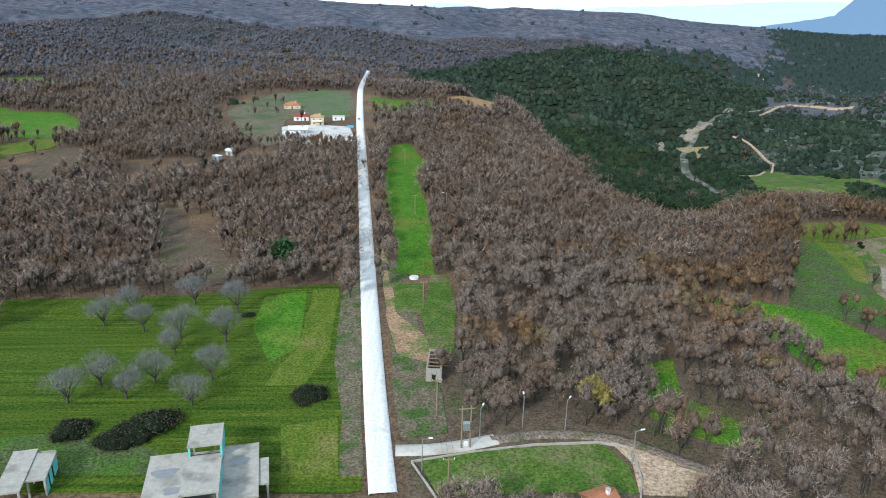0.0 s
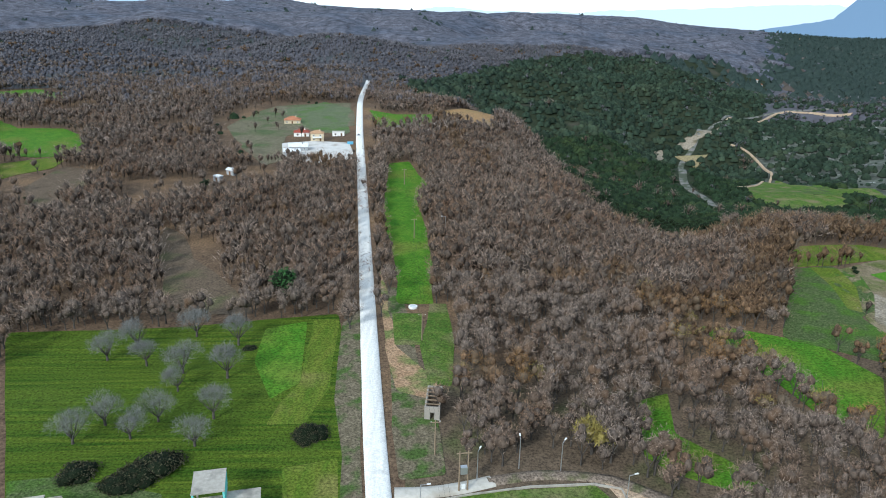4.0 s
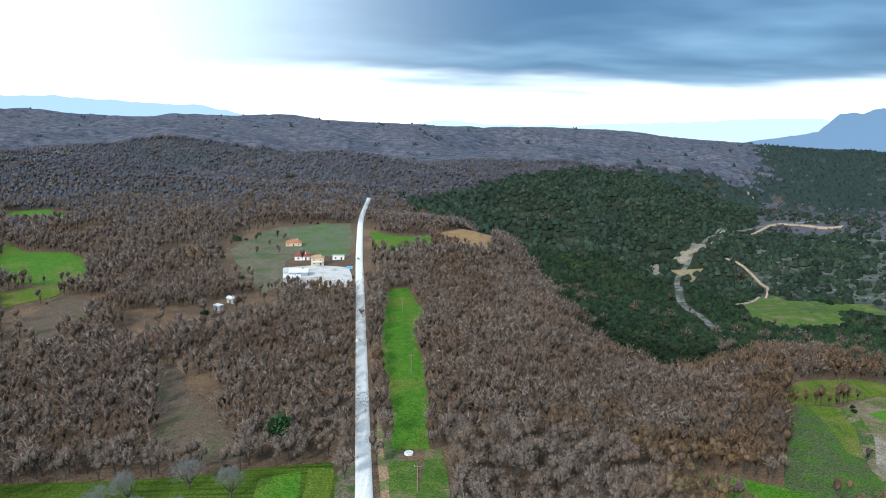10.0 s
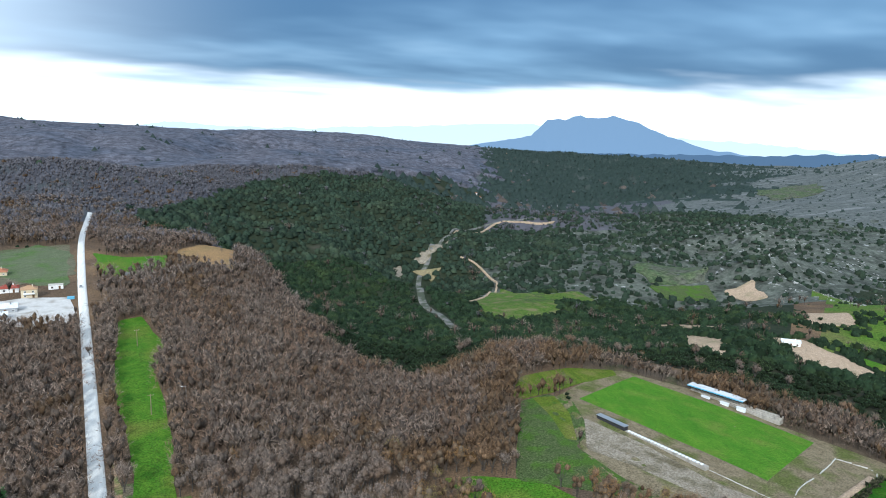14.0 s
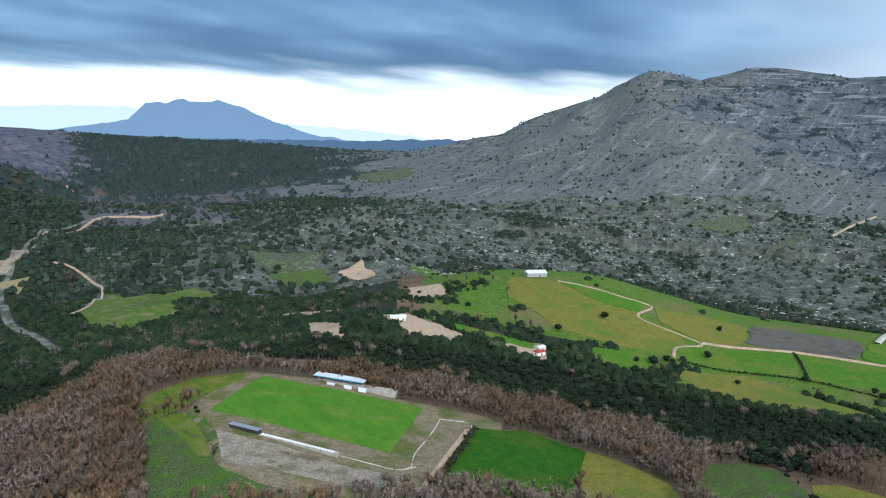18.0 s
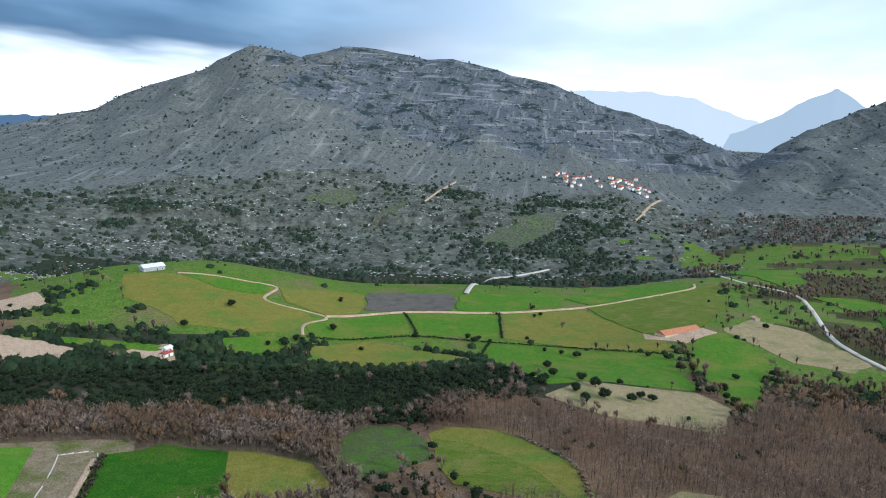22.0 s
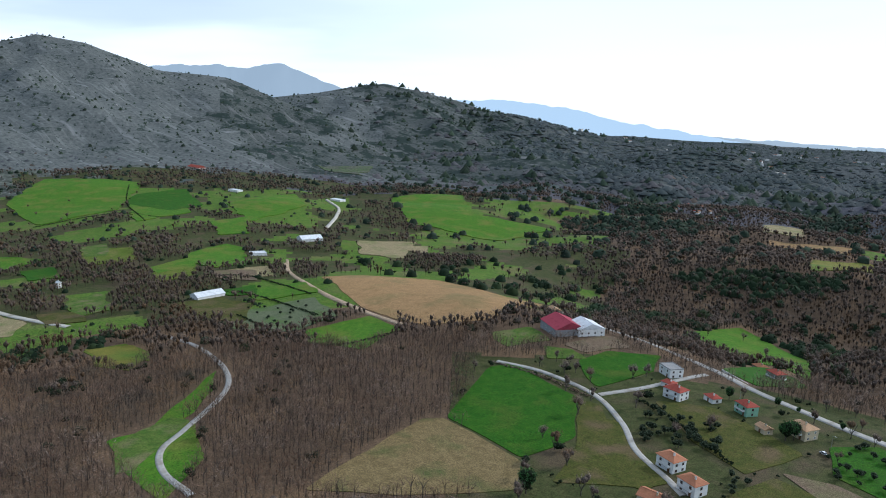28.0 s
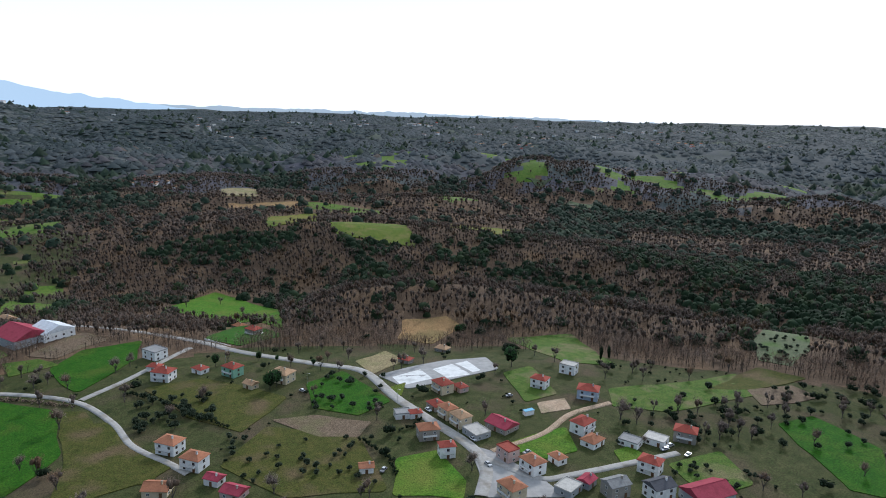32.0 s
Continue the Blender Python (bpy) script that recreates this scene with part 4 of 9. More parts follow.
plot("paleyard", (-113, 484), (-92, 494), (-67, 488), (-58, 449), (-62, 426), (-86, 431), (-104, 446))
plot("dirt", (635, -99), (614, -118), (650, -156), (636, -168), (599, -131), (613, -102))
plot("paving", (-61, -281), (-71, -273), (-86, -249), (-91, -235), (-60, -238), (-61, -256))
plot("whitepave", (-34, -364), (-51, -374), (-56, -359), (-38, -351))
plot("whitepave", (-58, -374), (-71, -383), (-78, -363), (-64, -359))
plot("whitepave", (-73, -384), (-81, -389), (-85, -369), (-80, -366))
plot("dirt", (-103, -319), (-120, -324), (-120, -312), (-104, -307))
plot("bright", (-124, -269), (-135, -273), (-138, -262), (-124, -258))
plot("grass", (-96, -365), (-116, -373), (-118, -330), (-98, -321))
plot("ploughbrown", (-225, -328), (-252, -329), (-256, -310), (-220, -305))
plot("olive", (120, -323), (104, -327), (65, -278), (74, -266), (102, -276))
plot("tan", (588, -774), (558, -819), (520, -754))
plot("ochre", (84, -1003), (22, -1068), (19, -929), (81, -885))
plot("strip", (4, -902), (-91, -992), (-104, -824), (-10, -853))
plot("ochre", (-146, -1032), (-264, -1011), (-328, -962), (-209, -856))
plot("strip", (-393, -1486), (-455, -1482), (-425, -1438))
plot("strip", (-458, -1329), (-545, -1371), (-510, -1306))
plot("tan", (220, -1453), (150, -1525), (125, -1220), (184, -1241))
plot("brownfield", (171, -1183), (51, -1151), (57, -1090), (146, -1130))
plot("bright", (497, -1411), (429, -1509), (392, -1376), (474, -1385))
plot("strip", (-26, -346), (-40, -356), (-36, -338))
plot("scree", (335, 1030), (377, 1060), (456, 1178), (416, 1081), (354, 1018))
plot("tan", (330, 1003), (376, 1000), (345, 958))
plot("scree", (296, 999), (318, 1017), (303, 953), (285, 942))
plot("bright", (722, -537), (744, -606), (713, -614), (618, -533), (626, -500), (675, -497))
plot("bright", (675, -444), (691, -522), (641, -480), (650, -441))
plot("bright2", (787, -366), (778, -398), (710, -371), (731, -348))
plot("ochre", (458, -254), (432, -270), (395, -253), (408, -236))
plot("bright", (274, -161), (286, -187), (320, -240), (338, -267), (311, -244), (287, -211), (267, -170), (251, -151))
plot("olive", (517, -371), (503, -407), (455, -399), (418, -359), (458, -345))
plot("bright2", (526, -425), (516, -459), (484, -433), (498, -413))
plot("grass", (608, -315), (616, -359), (549, -328), (552, -300))
plot("ploughbrown", (614, -485), (583, -516), (536, -477), (579, -459))
plot("bright", (880, -335), (882, -392), (825, -413), (807, -360))
plot("bright2", (1193, -765), (1199, -886), (1028, -793), (1011, -713), (1128, -712))
plot("grass", (850, -469), (843, -502), (772, -461), (795, -445))
plot("bright", (515, -441), (474, -483), (424, -451), (480, -417))
plot("olive", (589, -283), (567, -310), (529, -293), (554, -275))
plot("ochre", (456, -255), (433, -275), (392, -258), (418, -245))
plot("grass", (281, -165), (287, -186), (289, -200), (279, -203), (264, -182), (250, -156), (253, -148))

TRACKS = []


def track(surface, width, *line):
    TRACKS.append((surface, width, line))


track("asphalt", 4.9, (-9.9, 107.8), (-13.1, 129.9), (-17.1, 159.5), (-24.1, 213.5), (-31.9, 275.0), (-47.7, 398.4), (-66.5, 545.6), (-89.1, 748.3), (-104.5, 955.5))
track("gravel", 3.3, (-8.6, 121.3), (-1.7, 121.9), (5.2, 123.6), (12.0, 126.2))
track("path", 2.8, (11.0, 125.9), (22.1, 128.6), (34.0, 128.2), (40.6, 126.0), (53.0, 117.3), (64.1, 110.1))
track("dirt", 2.6, (627.0, 344.6), (642.8, 284.3), (652.2, 253.5), (602.3, 244.7), (598.7, 186.1), (561.1, 193.4), (532.3, 185.0))
track("dirt", 2.6, (598.7, 186.1), (659.7, 125.0), (696.2, 33.3), (764.9, -55.3), (880.6, -185.9), (927.6, -206.6))
track("streambed", 7.0, (218.8, 537.3), (235.1, 613.2), (240.8, 694.4), (323.0, 950.8), (364.6, 1030.6), (436.3, 1171.8), (464.9, 1198.4))
track("streambed", 4.0, (464.9, 1198.4), (595.2, 1387.7), (688.3, 1439.4), (749.1, 1397.3))
track("gravel", 4.5, (1176.6, -286.0), (979.6, -269.8), (897.4, -315.2), (828.3, -313.1), (682.3, -277.9), (614.7, -272.8), (528.7, -279.6))
track("gravel", 5.0, (772.0, 75.9), (1100.8, 76.8), (1161.3, 33.5), (1213.3, -24.3))
track("street", 3.0, (428.5, -298.9), (390.3, -294.0), (340.3, -274.8), (302.0, -245.5), (270.3, -196.0), (257.0, -173.0), (236.5, -160.0), (210.6, -154.2))
track("dirt", 3.2, (617.4, -597.3), (537.4, -525.6), (421.1, -449.9), (351.4, -421.6), (296.1, -404.5))
track("street", 3.0, (196.9, -368.5), (165.7, -368.1), (127.4, -352.8), (101.8, -325.8), (85.8, -299.8), (66.3, -281.2), (56.6, -271.3))
track("street", 3.0, (124.7, -354.0), (105.8, -383.7), (85.4, -430.4))
track("street", 5.2, (248.4, -556.8), (178.4, -503.7), (92.1, -451.6), (52.7, -418.7), (7.9, -390.9), (-17.7, -376.3), (-33.5, -336.5), (-47.4, -308.3), (-61.4, -280.5), (-64.8, -260.5), (-58.3, -239.1))
track("dirt", 3.0, (-70.1, -273.6), (-97.1, -286.8), (-117.3, -306.1), (-142.8, -318.4))
track("street", 3.3, (-66.2, -267.3), (-83.7, -249.8), (-101.0, -251.3), (-153.0, -265.0))
track("dirt", 2.5, (418.0, 1026.6), (431.2, 1000.5), (426.6, 925.1), (410.4, 869.6), (329.6, 740.8), (294.8, 691.3))
track("dirt", 5.0, (471.6, 1192.2), (663.5, 1429.7), (720.4, 1383.6), (760.2, 1335.1))
track("dirt", 4.0, (396.6, 569.3), (410.4, 518.9), (396.7, 430.9))
track("gravel", 5.0, (744, -802), (820, -910), (875, -976), (965, -1041))
track("dirt", 4.0, (598.6, -576.2), (551.3, -535.9), (439.2, -460.7), (360.4, -424.9), (301.2, -405.4))
track("dirt", 3.0, (1591.0, 261.5), (1705.8, 242.5), (1813.7, 217.7))
track("dirt", 3.0, (1590.0, -213.7), (1806.1, -300.6), (1649.3, -234.8))
track("dirt", 3.0, (386.7, 583.0), (412.5, 537.6), (394.9, 449.7))
track("dirt", 2.4, (248.8, 177.0), (218.8, 164.4), (180.5, 147.8))

CLEAR = []  # ground kept free of trees: x, y, reach
CLEAR.append((68, -293, 12))
CLEAR.append((55, -277, 11))
CLEAR.append((66, -260, 12))
CLEAR.append((89, -377, 12))
CLEAR.append((97, -391, 9))
CLEAR.append((72, -384, 10))
CLEAR.append((53, -377, 11))
CLEAR.append((26, -366, 12))
CLEAR.append((41, -358, 9))
CLEAR.append((102, -413, 13))
CLEAR.append((71, -548, 11))
CLEAR.append((53, -478, 11))
CLEAR.append((150, -594, 13))
CLEAR.append((223, -508, 12))
CLEAR.append((45, -263, 9))
CLEAR.append((36, -252, 11))
CLEAR.append((-15, -263, 8))
CLEAR.append((-44, -290, 11))
CLEAR.append((-50, -272, 9))
CLEAR.append((-35, -313, 10))
CLEAR.append((-41, -312, 8))
CLEAR.append((-59, -342, 11))
CLEAR.append((-68, -342, 9))
CLEAR.append((-52, -321, 10))
CLEAR.append((-56, -310, 10))
CLEAR.append((-61, -301, 11))
CLEAR.append((-67, -290, 12))
CLEAR.append((-80, -295, 14))
CLEAR.append((-112, -341, 10))
CLEAR.append((-134, -360, 11))
CLEAR.append((-133, -326, 12))
CLEAR.append((-117, -288, 11))
CLEAR.append((-117, -276, 11))
CLEAR.append((-76, -267, 10))
CLEAR.append((-83, -256, 11))
CLEAR.append((-96, -262, 9))
CLEAR.append((-135, -275, 11))
CLEAR.append((-147, -276, 11))
CLEAR.append((-162, -277, 12))
CLEAR.append((-133, -251, 11))
CLEAR.append((-111, -235, 11))
CLEAR.append((-128, -232, 12))
CLEAR.append((-93, -239, 11))
CLEAR.append((-102, -243, 9))
CLEAR.append((-44, -390, 10))
CLEAR.append((-71, -419, 10))
CLEAR.append((-70, -238, 11))
CLEAR.append((-146, -228, 14))
CLEAR.append((188, -447, 19))
CLEAR.append((174, -453, 16))
CLEAR.append((-98, 465, 13))
CLEAR.append((-99, 449, 12))
CLEAR.append((-105, 515, 12))
CLEAR.append((-91, 497, 11))
CLEAR.append((-123, 566, 14))
CLEAR.append((-78, 515, 11))
CLEAR.append((-37, 531, 8))
CLEAR.append((-122, 394, 8))
CLEAR.append((-124, 379, 8))
CLEAR.append((629, 373, 17))
CLEAR.append((395, 354, 13))
CLEAR.append((430, 247, 10))
CLEAR.append((440, 252, 9))
CLEAR.append((637, -132, 32))
CLEAR.append((515, -400, 20))
CLEAR.append((686, -707, 23))
CLEAR.append((665, -594, 15))
CLEAR.append((672, -348, 7))
CLEAR.append((707, -219, 9))
CLEAR.append((1408, -1070, 29))
CLEAR.append((951, -1059, 20))
CLEAR.append((1112, -936, 20))
CLEAR.append((29, 105, 8))

# ---- the fields and roads laid on the ground ----
LABELS = {
    "meadow": "damp green meadow with faint drill rows", "strip": "yellow-green mown strip of field", "bright": "bright green winter wheat field", "bright2": "deep green field of young crop",
    "pitch": "worn green grass football pitch", "grass": "patchy green grass plot", "greygrass": "grey-green weedy slope", "ochre": "ochre-green pasture field", "tan": "tan field of dry stubble",
    "olive": "dull olive-green orchard grass", "grove": "grey-green olive grove ground", "brownfield": "bare orange-brown ploughed field", "ploughbrown": "dark brown tilled plot", "ploughed": "grey ploughed field",
    "dirt": "pale bare earth yard", "redearth": "reddish bare earth verge", "dryground": "dry trodden ground round the pitch", "scree": "pale stony bare bank", "paving": "pale grey paved yard", "paleyard": "pale gravel farmyard", "drygrass": "dry tan-green grass field", "hillpasture": "thin grey-green hill pasture", "leafmould": "bare brown clearing strewn with dead leaves", "hillgrass": "thin grey-green hillside grass", "verge": "brown weedy roadside verge", "whitepave": "white paved terrace of the car park",
}


def drape(outline, step, lift):
    """A sheet cut to an outline in plan and laid on the ground."""
    bm = bmesh.new()
    bm.faces.new([bm.verts.new((x, y, 0)) for x, y in outline])
    for axis in (0, 1):
        low, high = min(p[axis] for p in outline), max(p[axis] for p in outline)
        normal = (1, 0, 0) if axis == 0 else (0, 1, 0)
        for k in range(1, int((high - low) / step) + 1):
            at = low + k * step
            bmesh.ops.bisect_plane(bm, geom=bm.verts[:] + bm.edges[:] + bm.faces[:], plane_co=(at, 0, 0) if axis == 0 else (0, at, 0), plane_no=normal)
    bm.verts.ensure_lookup_table()
    co = np.array([v.co[:] for v in bm.verts])
    z = height(co[:, 0], co[:, 1]) + lift
    for v, h in zip(bm.verts, z):
        v.co.z = h
    bmesh.ops.recalc_face_normals(bm, faces=bm.faces[:])
    if sum(f.normal.z for f in bm.faces) < 0:
        bmesh.ops.reverse_faces(bm, faces=bm.faces[:])
    rim = bmesh.ops.extrude_edge_only(bm, edges=[e for e in bm.edges if e.is_boundary])
    for v in rim["geom"]:
        if isinstance(v, bmesh.types.BMVert):
            v.co.z -= 0.4 + 2 * lift
    return bm


def rounded(outline, wobble):
    """The outline with its corners eased and its edges slightly uneven."""
    pts = [Vector(p) for p in outline]
    out = []
    for k, p in enumerate(pts):
        a, c = pts[k - 1], pts[(k + 1) % len(pts)]
        for q, f in ((a, 0.08), (a, 0.02), (c, 0.02), (c, 0.08)):
            out.append(p.lerp(q, f) if f > 0.05 else p.lerp((a + c) / 2, 0.012).lerp(q, f * 1.6))
        n = max(0, int((c - p).length / 14) - 1)
        for j in range(n):
            out.append(p.lerp(c, 0.2 + 0.6 * (j + 1) / (n + 1)))
    return [(p.x + float(smooth_noise(p.x, p.y, 9 + wobble, 31)) * wobble, p.y + float(smooth_noise(p.x, p.y, 9 + wobble, 32)) * wobble) for p in out]


for k, (surface, outline) in enumerate(PLOTS):
    d = min(math.hypot(*p) for p in outline)
    if d > 1250 and surface in ("bright", "strip", "bright2"):
        surface = "hillpasture"
    bm = drape(outline if surface in ("pitch", "whitepave") else rounded(outline, 0.2 if surface in ("paving", "paleyard") else 0.018 * d if surface == "hillpasture" else 0.005 * d), max(5.0, d * 0.022), 0.09 + d * (0.0003 if d < 600 else 0.0008) + 0.0012 * k)
    me = bpy.data.meshes.new("field")
    bm.to_mesh(me)
    bm.free()
    me.materials.append(MAT[surface])
    name = {"pitch": "football_pitch", "paving": "pavement", "whitepave": "pavement", "dirt": "yard", "scree": "bank", "dryground": "trodden_ground"}.get(surface, "field")
    tagged(new(name, me), LABELS[surface], "field", kind="structure")


def curve_through(line, step):
    """Evenly spaced plan points on a smooth curve through the given ones."""
    p = [np.array(q, float) for q in line]
    p = [2 * p[0] - p[1]] + p + [2 * p[-1] - p[-2]]
    out = []
    for a, b, c, d in zip(p, p[1:], p[2:], p[3:]):
        n = max(2, int(np.linalg.norm(c - b) / step))
        for k in range(n):
            t = k / n
            out.append(0.5 * (2 * b + (c - a) * t + (2 * a - 5 * b + 4 * c - d) * t * t + (3 * b - a - 3 * c + d) * t ** 3))
    return np.array(out + [p[-2]])


def ribbon(pts, left, right, lift, camber=0.0):
    """A strip along plan points between two offsets, as vertices and faces."""
    t = np.gradient(pts, axis=0)
    t /= np.linalg.norm(t, axis=1)[:, None]
    n = np.stack([-t[:, 1], t[:, 0]], 1)
    rows = []
    out = 0.08 * (left - right)
    for off, drop in [(left + out, -0.25)] + [(o, lift) for o in np.linspace(left, right, 4)] + [(right - out, -0.25)]:
        q = pts + n * off
        rows.append(np.column_stack([q, height(q[:, 0], q[:, 1]) + drop + camber * (1 - (2 * off / (right - left)) ** 2)]))
    v = np.stack(rows, 1)
    m = len(pts)
    i, j = np.meshgrid(np.arange(m - 1), np.arange(5), indexing="ij")
    f = np.stack([i * 6 + j, (i + 1) * 6 + j, (i + 1) * 6 + j + 1, i * 6 + j + 1], -1).reshape(-1, 4)
    return v.reshape(-1, 3), f


LANES = []
for k, (surface, width, line) in enumerate(TRACKS):
    d = min(math.hypot(*p) for p in line)
    pts = curve_through(line, max(3.0, d * 0.012))
    LANES.append((width, pts))
    v, f = ribbon(pts, width / 2, -width / 2, (0.30 + d * 0.0004 if d < 600 else 0.75 + d * 0.0012) + 0.004 * k, 0.05)
    f = f[:, ::-1] if np.cross(v[f[0, 1]] - v[f[0, 0]], v[f[0, 2]] - v[f[0, 0]])[2] < 0 else f
    label = {"asphalt": "worn pale grey country road, wet sky glare painted into its colour", "gravel": "pale gravel lane", "dirt": "bare earth farm track", "path": "brown trodden earth path under the trees", "street": "worn pale village street with gravel edges", "streambed": "pale stony stream bed among scrub"}[surface]
    road = tagged(new("stream_bed" if surface == "streambed" else "road", mesh_of("road", v, f, [MAT[surface]], True)), label, "road", kind="structure")
    if surface == "asphalt" and k == 0:
        s = np.cumsum(np.r_[0, np.linalg.norm(np.diff(pts, axis=0), axis=1)])
        fine = np.column_stack([np.interp(np.arange(0, s[-1], 1.0), s, pts[:, c]) for c in (0, 1)])
        for start in range(4, min(len(fine) - 6, 420), 9):
            v, f = ribbon(fine[start:start + 4], 0.07, -0.07, 0.375 + d * 0.0004)
            dash = new("lane_mark", mesh_of("lane_mark", v, f, [MAT["white_line"]]))
            dash.parent = road

# ---- trees, built once in a few shapes and set out over the land ----
rng = np.random.default_rng(7)


def part(name, bm, mat, parent, label=""):
    """Links a bmesh as one mesh object under a thing or a part."""
    me = bpy.data.meshes.new(name)
    bm.to_mesh(me)
    bm.free()
    me.materials.append(MAT[mat])
    ob = new(name, me)
    ob.parent = parent
    return tagged(ob, label) if label else ob


def stalk(path, radii, sides):
    """A tapering stem along points, as triangles."""
    path = np.array(path, float)
    v, f = [], []
    for k, (p, r) in enumerate(zip(path, radii)):
        a = np.arange(sides) * 2 * math.pi / sides
        v.append(np.column_stack([p[0] + r * np.cos(a), p[1] + r * np.sin(a), np.full(sides, p[2])]))
    for k in range(len(path) - 1):
        for s in range(sides):
            a, b = k * sides + s, k * sides + (s + 1) % sides
            f += [(a, b, b + sides), (a, b + sides, a + sides)]
    return np.vstack(v), np.array(f)


def joined(pieces):
    v, f, n = [], [], 0
    for a, b in pieces:
        v.append(a)
        f.append(b + n)
        n += len(a)
    return np.vstack(v), np.vstack(f)


def blades(base, way, length, width, r):
    """Thin triangles from base points along ways."""
    n = len(base)
    way = way / np.linalg.norm(way, axis=1)[:, None]
    side = np.cross(way, r.normal(size=(n, 3)))
    side /= np.linalg.norm(side, axis=1)[:, None] + 1e-9
    side *= (width / 2).reshape(-1, 1)
    v = np.stack([base - side, base + side, base + way * length.reshape(-1, 1)], 1).reshape(-1, 3)
    return v, np.arange(3 * n).reshape(-1, 3)


def in_ball(n, r, shell=0.35):
    d = r.normal(size=(n, 3))
    d /= np.linalg.norm(d, axis=1)[:, None]
    return d * (shell + (1 - shell) * r.random(n) ** 0.6)[:, None], d


def bare_tree(seed, tall, wide, twigs, width, limbs=6, lean=0.0, sides=5, heads=5):
    """Trunk and limbs, and a crown of twig sprays: two meshes as arrays. Unit: metres, foot at the origin."""
    r = np.random.default_rng(seed)
    fork = tall * r.uniform(0.16, 0.26)
    wood = [stalk([(0, 0, -0.6), (0.05, 0, fork * 0.5), (lean * 0.3, 0.06, fork)], [wide * 0.045, wide * 0.036, wide * 0.03], sides)]
    for k in range(limbs):
        a = 2 * math.pi * (k + r.uniform(-0.25, 0.25)) / limbs
        out = wide * 0.5 * r.uniform(0.45, 0.8)
        top = np.array([lean + math.cos(a) * out, math.sin(a) * out, tall * r.uniform(0.62, 0.88)])
        bend = np.array([lean * 0.5 + math.cos(a) * out * 0.5, math.sin(a) * out * 0.5, fork + (top[2] - fork) * 0.42])
        wood.append(stalk([(lean * 0.3, 0.06, fork * 0.92), bend, top], [wide * 0.022, wide * 0.014, wide * 0.005], 3))
    c, size = lobes(r, wide, tall * 1.02, fork * 1.05, heads)
    k = r.integers(0, heads, twigs)
    d = r.normal(size=(twigs, 3))
    d[:, 2] = np.abs(d[:, 2]) - 0.45 * r.random(twigs)
    d /= np.linalg.norm(d, axis=1)[:, None]
    base = c[k] + d * size[k] * r.uniform(0.45, 1.0, (twigs, 1))
    base[:, 2] = np.maximum(base[:, 2], fork * 0.95)
    way = d * 0.6 + r.normal(size=d.shape) * 0.6 + np.array([0, 0, 0.35])
    inner = joined([(ICO[0] * size[n] * 0.55 * r.uniform(0.8, 1.1, (len(ICO[0]), 1)) + c[n], ICO[1]) for n in range(heads)])
    return joined(wood), blades(base, way, r.uniform(0.09, 0.18, twigs) * wide, width * wide * r.uniform(0.5, 1.2, twigs), r), inner


def icosphere():
    bm = bmesh.new()
    bmesh.ops.create_icosphere(bm, subdivisions=1, radius=1)
    out = np.array([v.co[:] for v in bm.verts]), np.array([[v.index for v in f.verts] for f in bm.faces])
    bm.free()
    return out


ICO = icosphere()


def lobes(r, wide, tall, low, n):
    """Overlapping lumps that make up the outline of a leafy crown: centres and sizes."""
    a = r.uniform(0, 2 * math.pi, n)
    q = wide * 0.27 * np.sqrt(r.random(n))
    c = np.column_stack([q * np.cos(a), q * np.sin(a), low + (tall - low) * r.uniform(0.35, 0.68, n)])
    s = np.column_stack([wide * r.uniform(0.24, 0.36, n), wide * r.uniform(0.24, 0.36, n), (tall - low) * r.uniform(0.28, 0.38, n)])
    return c, s


def leafy_tree(seed, tall, wide, leaves, size, low=0.5, count=5):
    """A round evergreen: core lumps coloured dark for inner shade and a coat of leaf sprays, as trunk, core and coat.
    """
    r = np.random.default_rng(seed)
    trunk = stalk([(0, 0, -0.6), (0.06, 0, low + 0.2), (0.1, 0.05, tall * 0.5)], [wide * 0.04, wide * 0.032, wide * 0.015], 5)
    c, s = lobes(r, wide, tall, low, count)
    iv, fi = ICO
    core = joined([(iv * s[k] * 0.86 * r.uniform(0.9, 1.08, (len(iv), 1)) + c[k], fi) for k in range(count)])
    k = r.integers(0, count, leaves)
    d = r.normal(size=(leaves, 3))
    d[:, 2] = np.abs(d[:, 2]) * 0.9 - 0.35 * r.random(leaves)
    d /= np.linalg.norm(d, axis=1)[:, None]
    base = c[k] + d * s[k] * r.uniform(0.8, 1.02, (leaves, 1))
    way = d * 0.6 + r.normal(size=d.shape) * 0.7
    return trunk, core, blades(base, way, size * r.uniform(0.7, 1.4, leaves), size * r.uniform(0.6, 1.1, leaves), r)


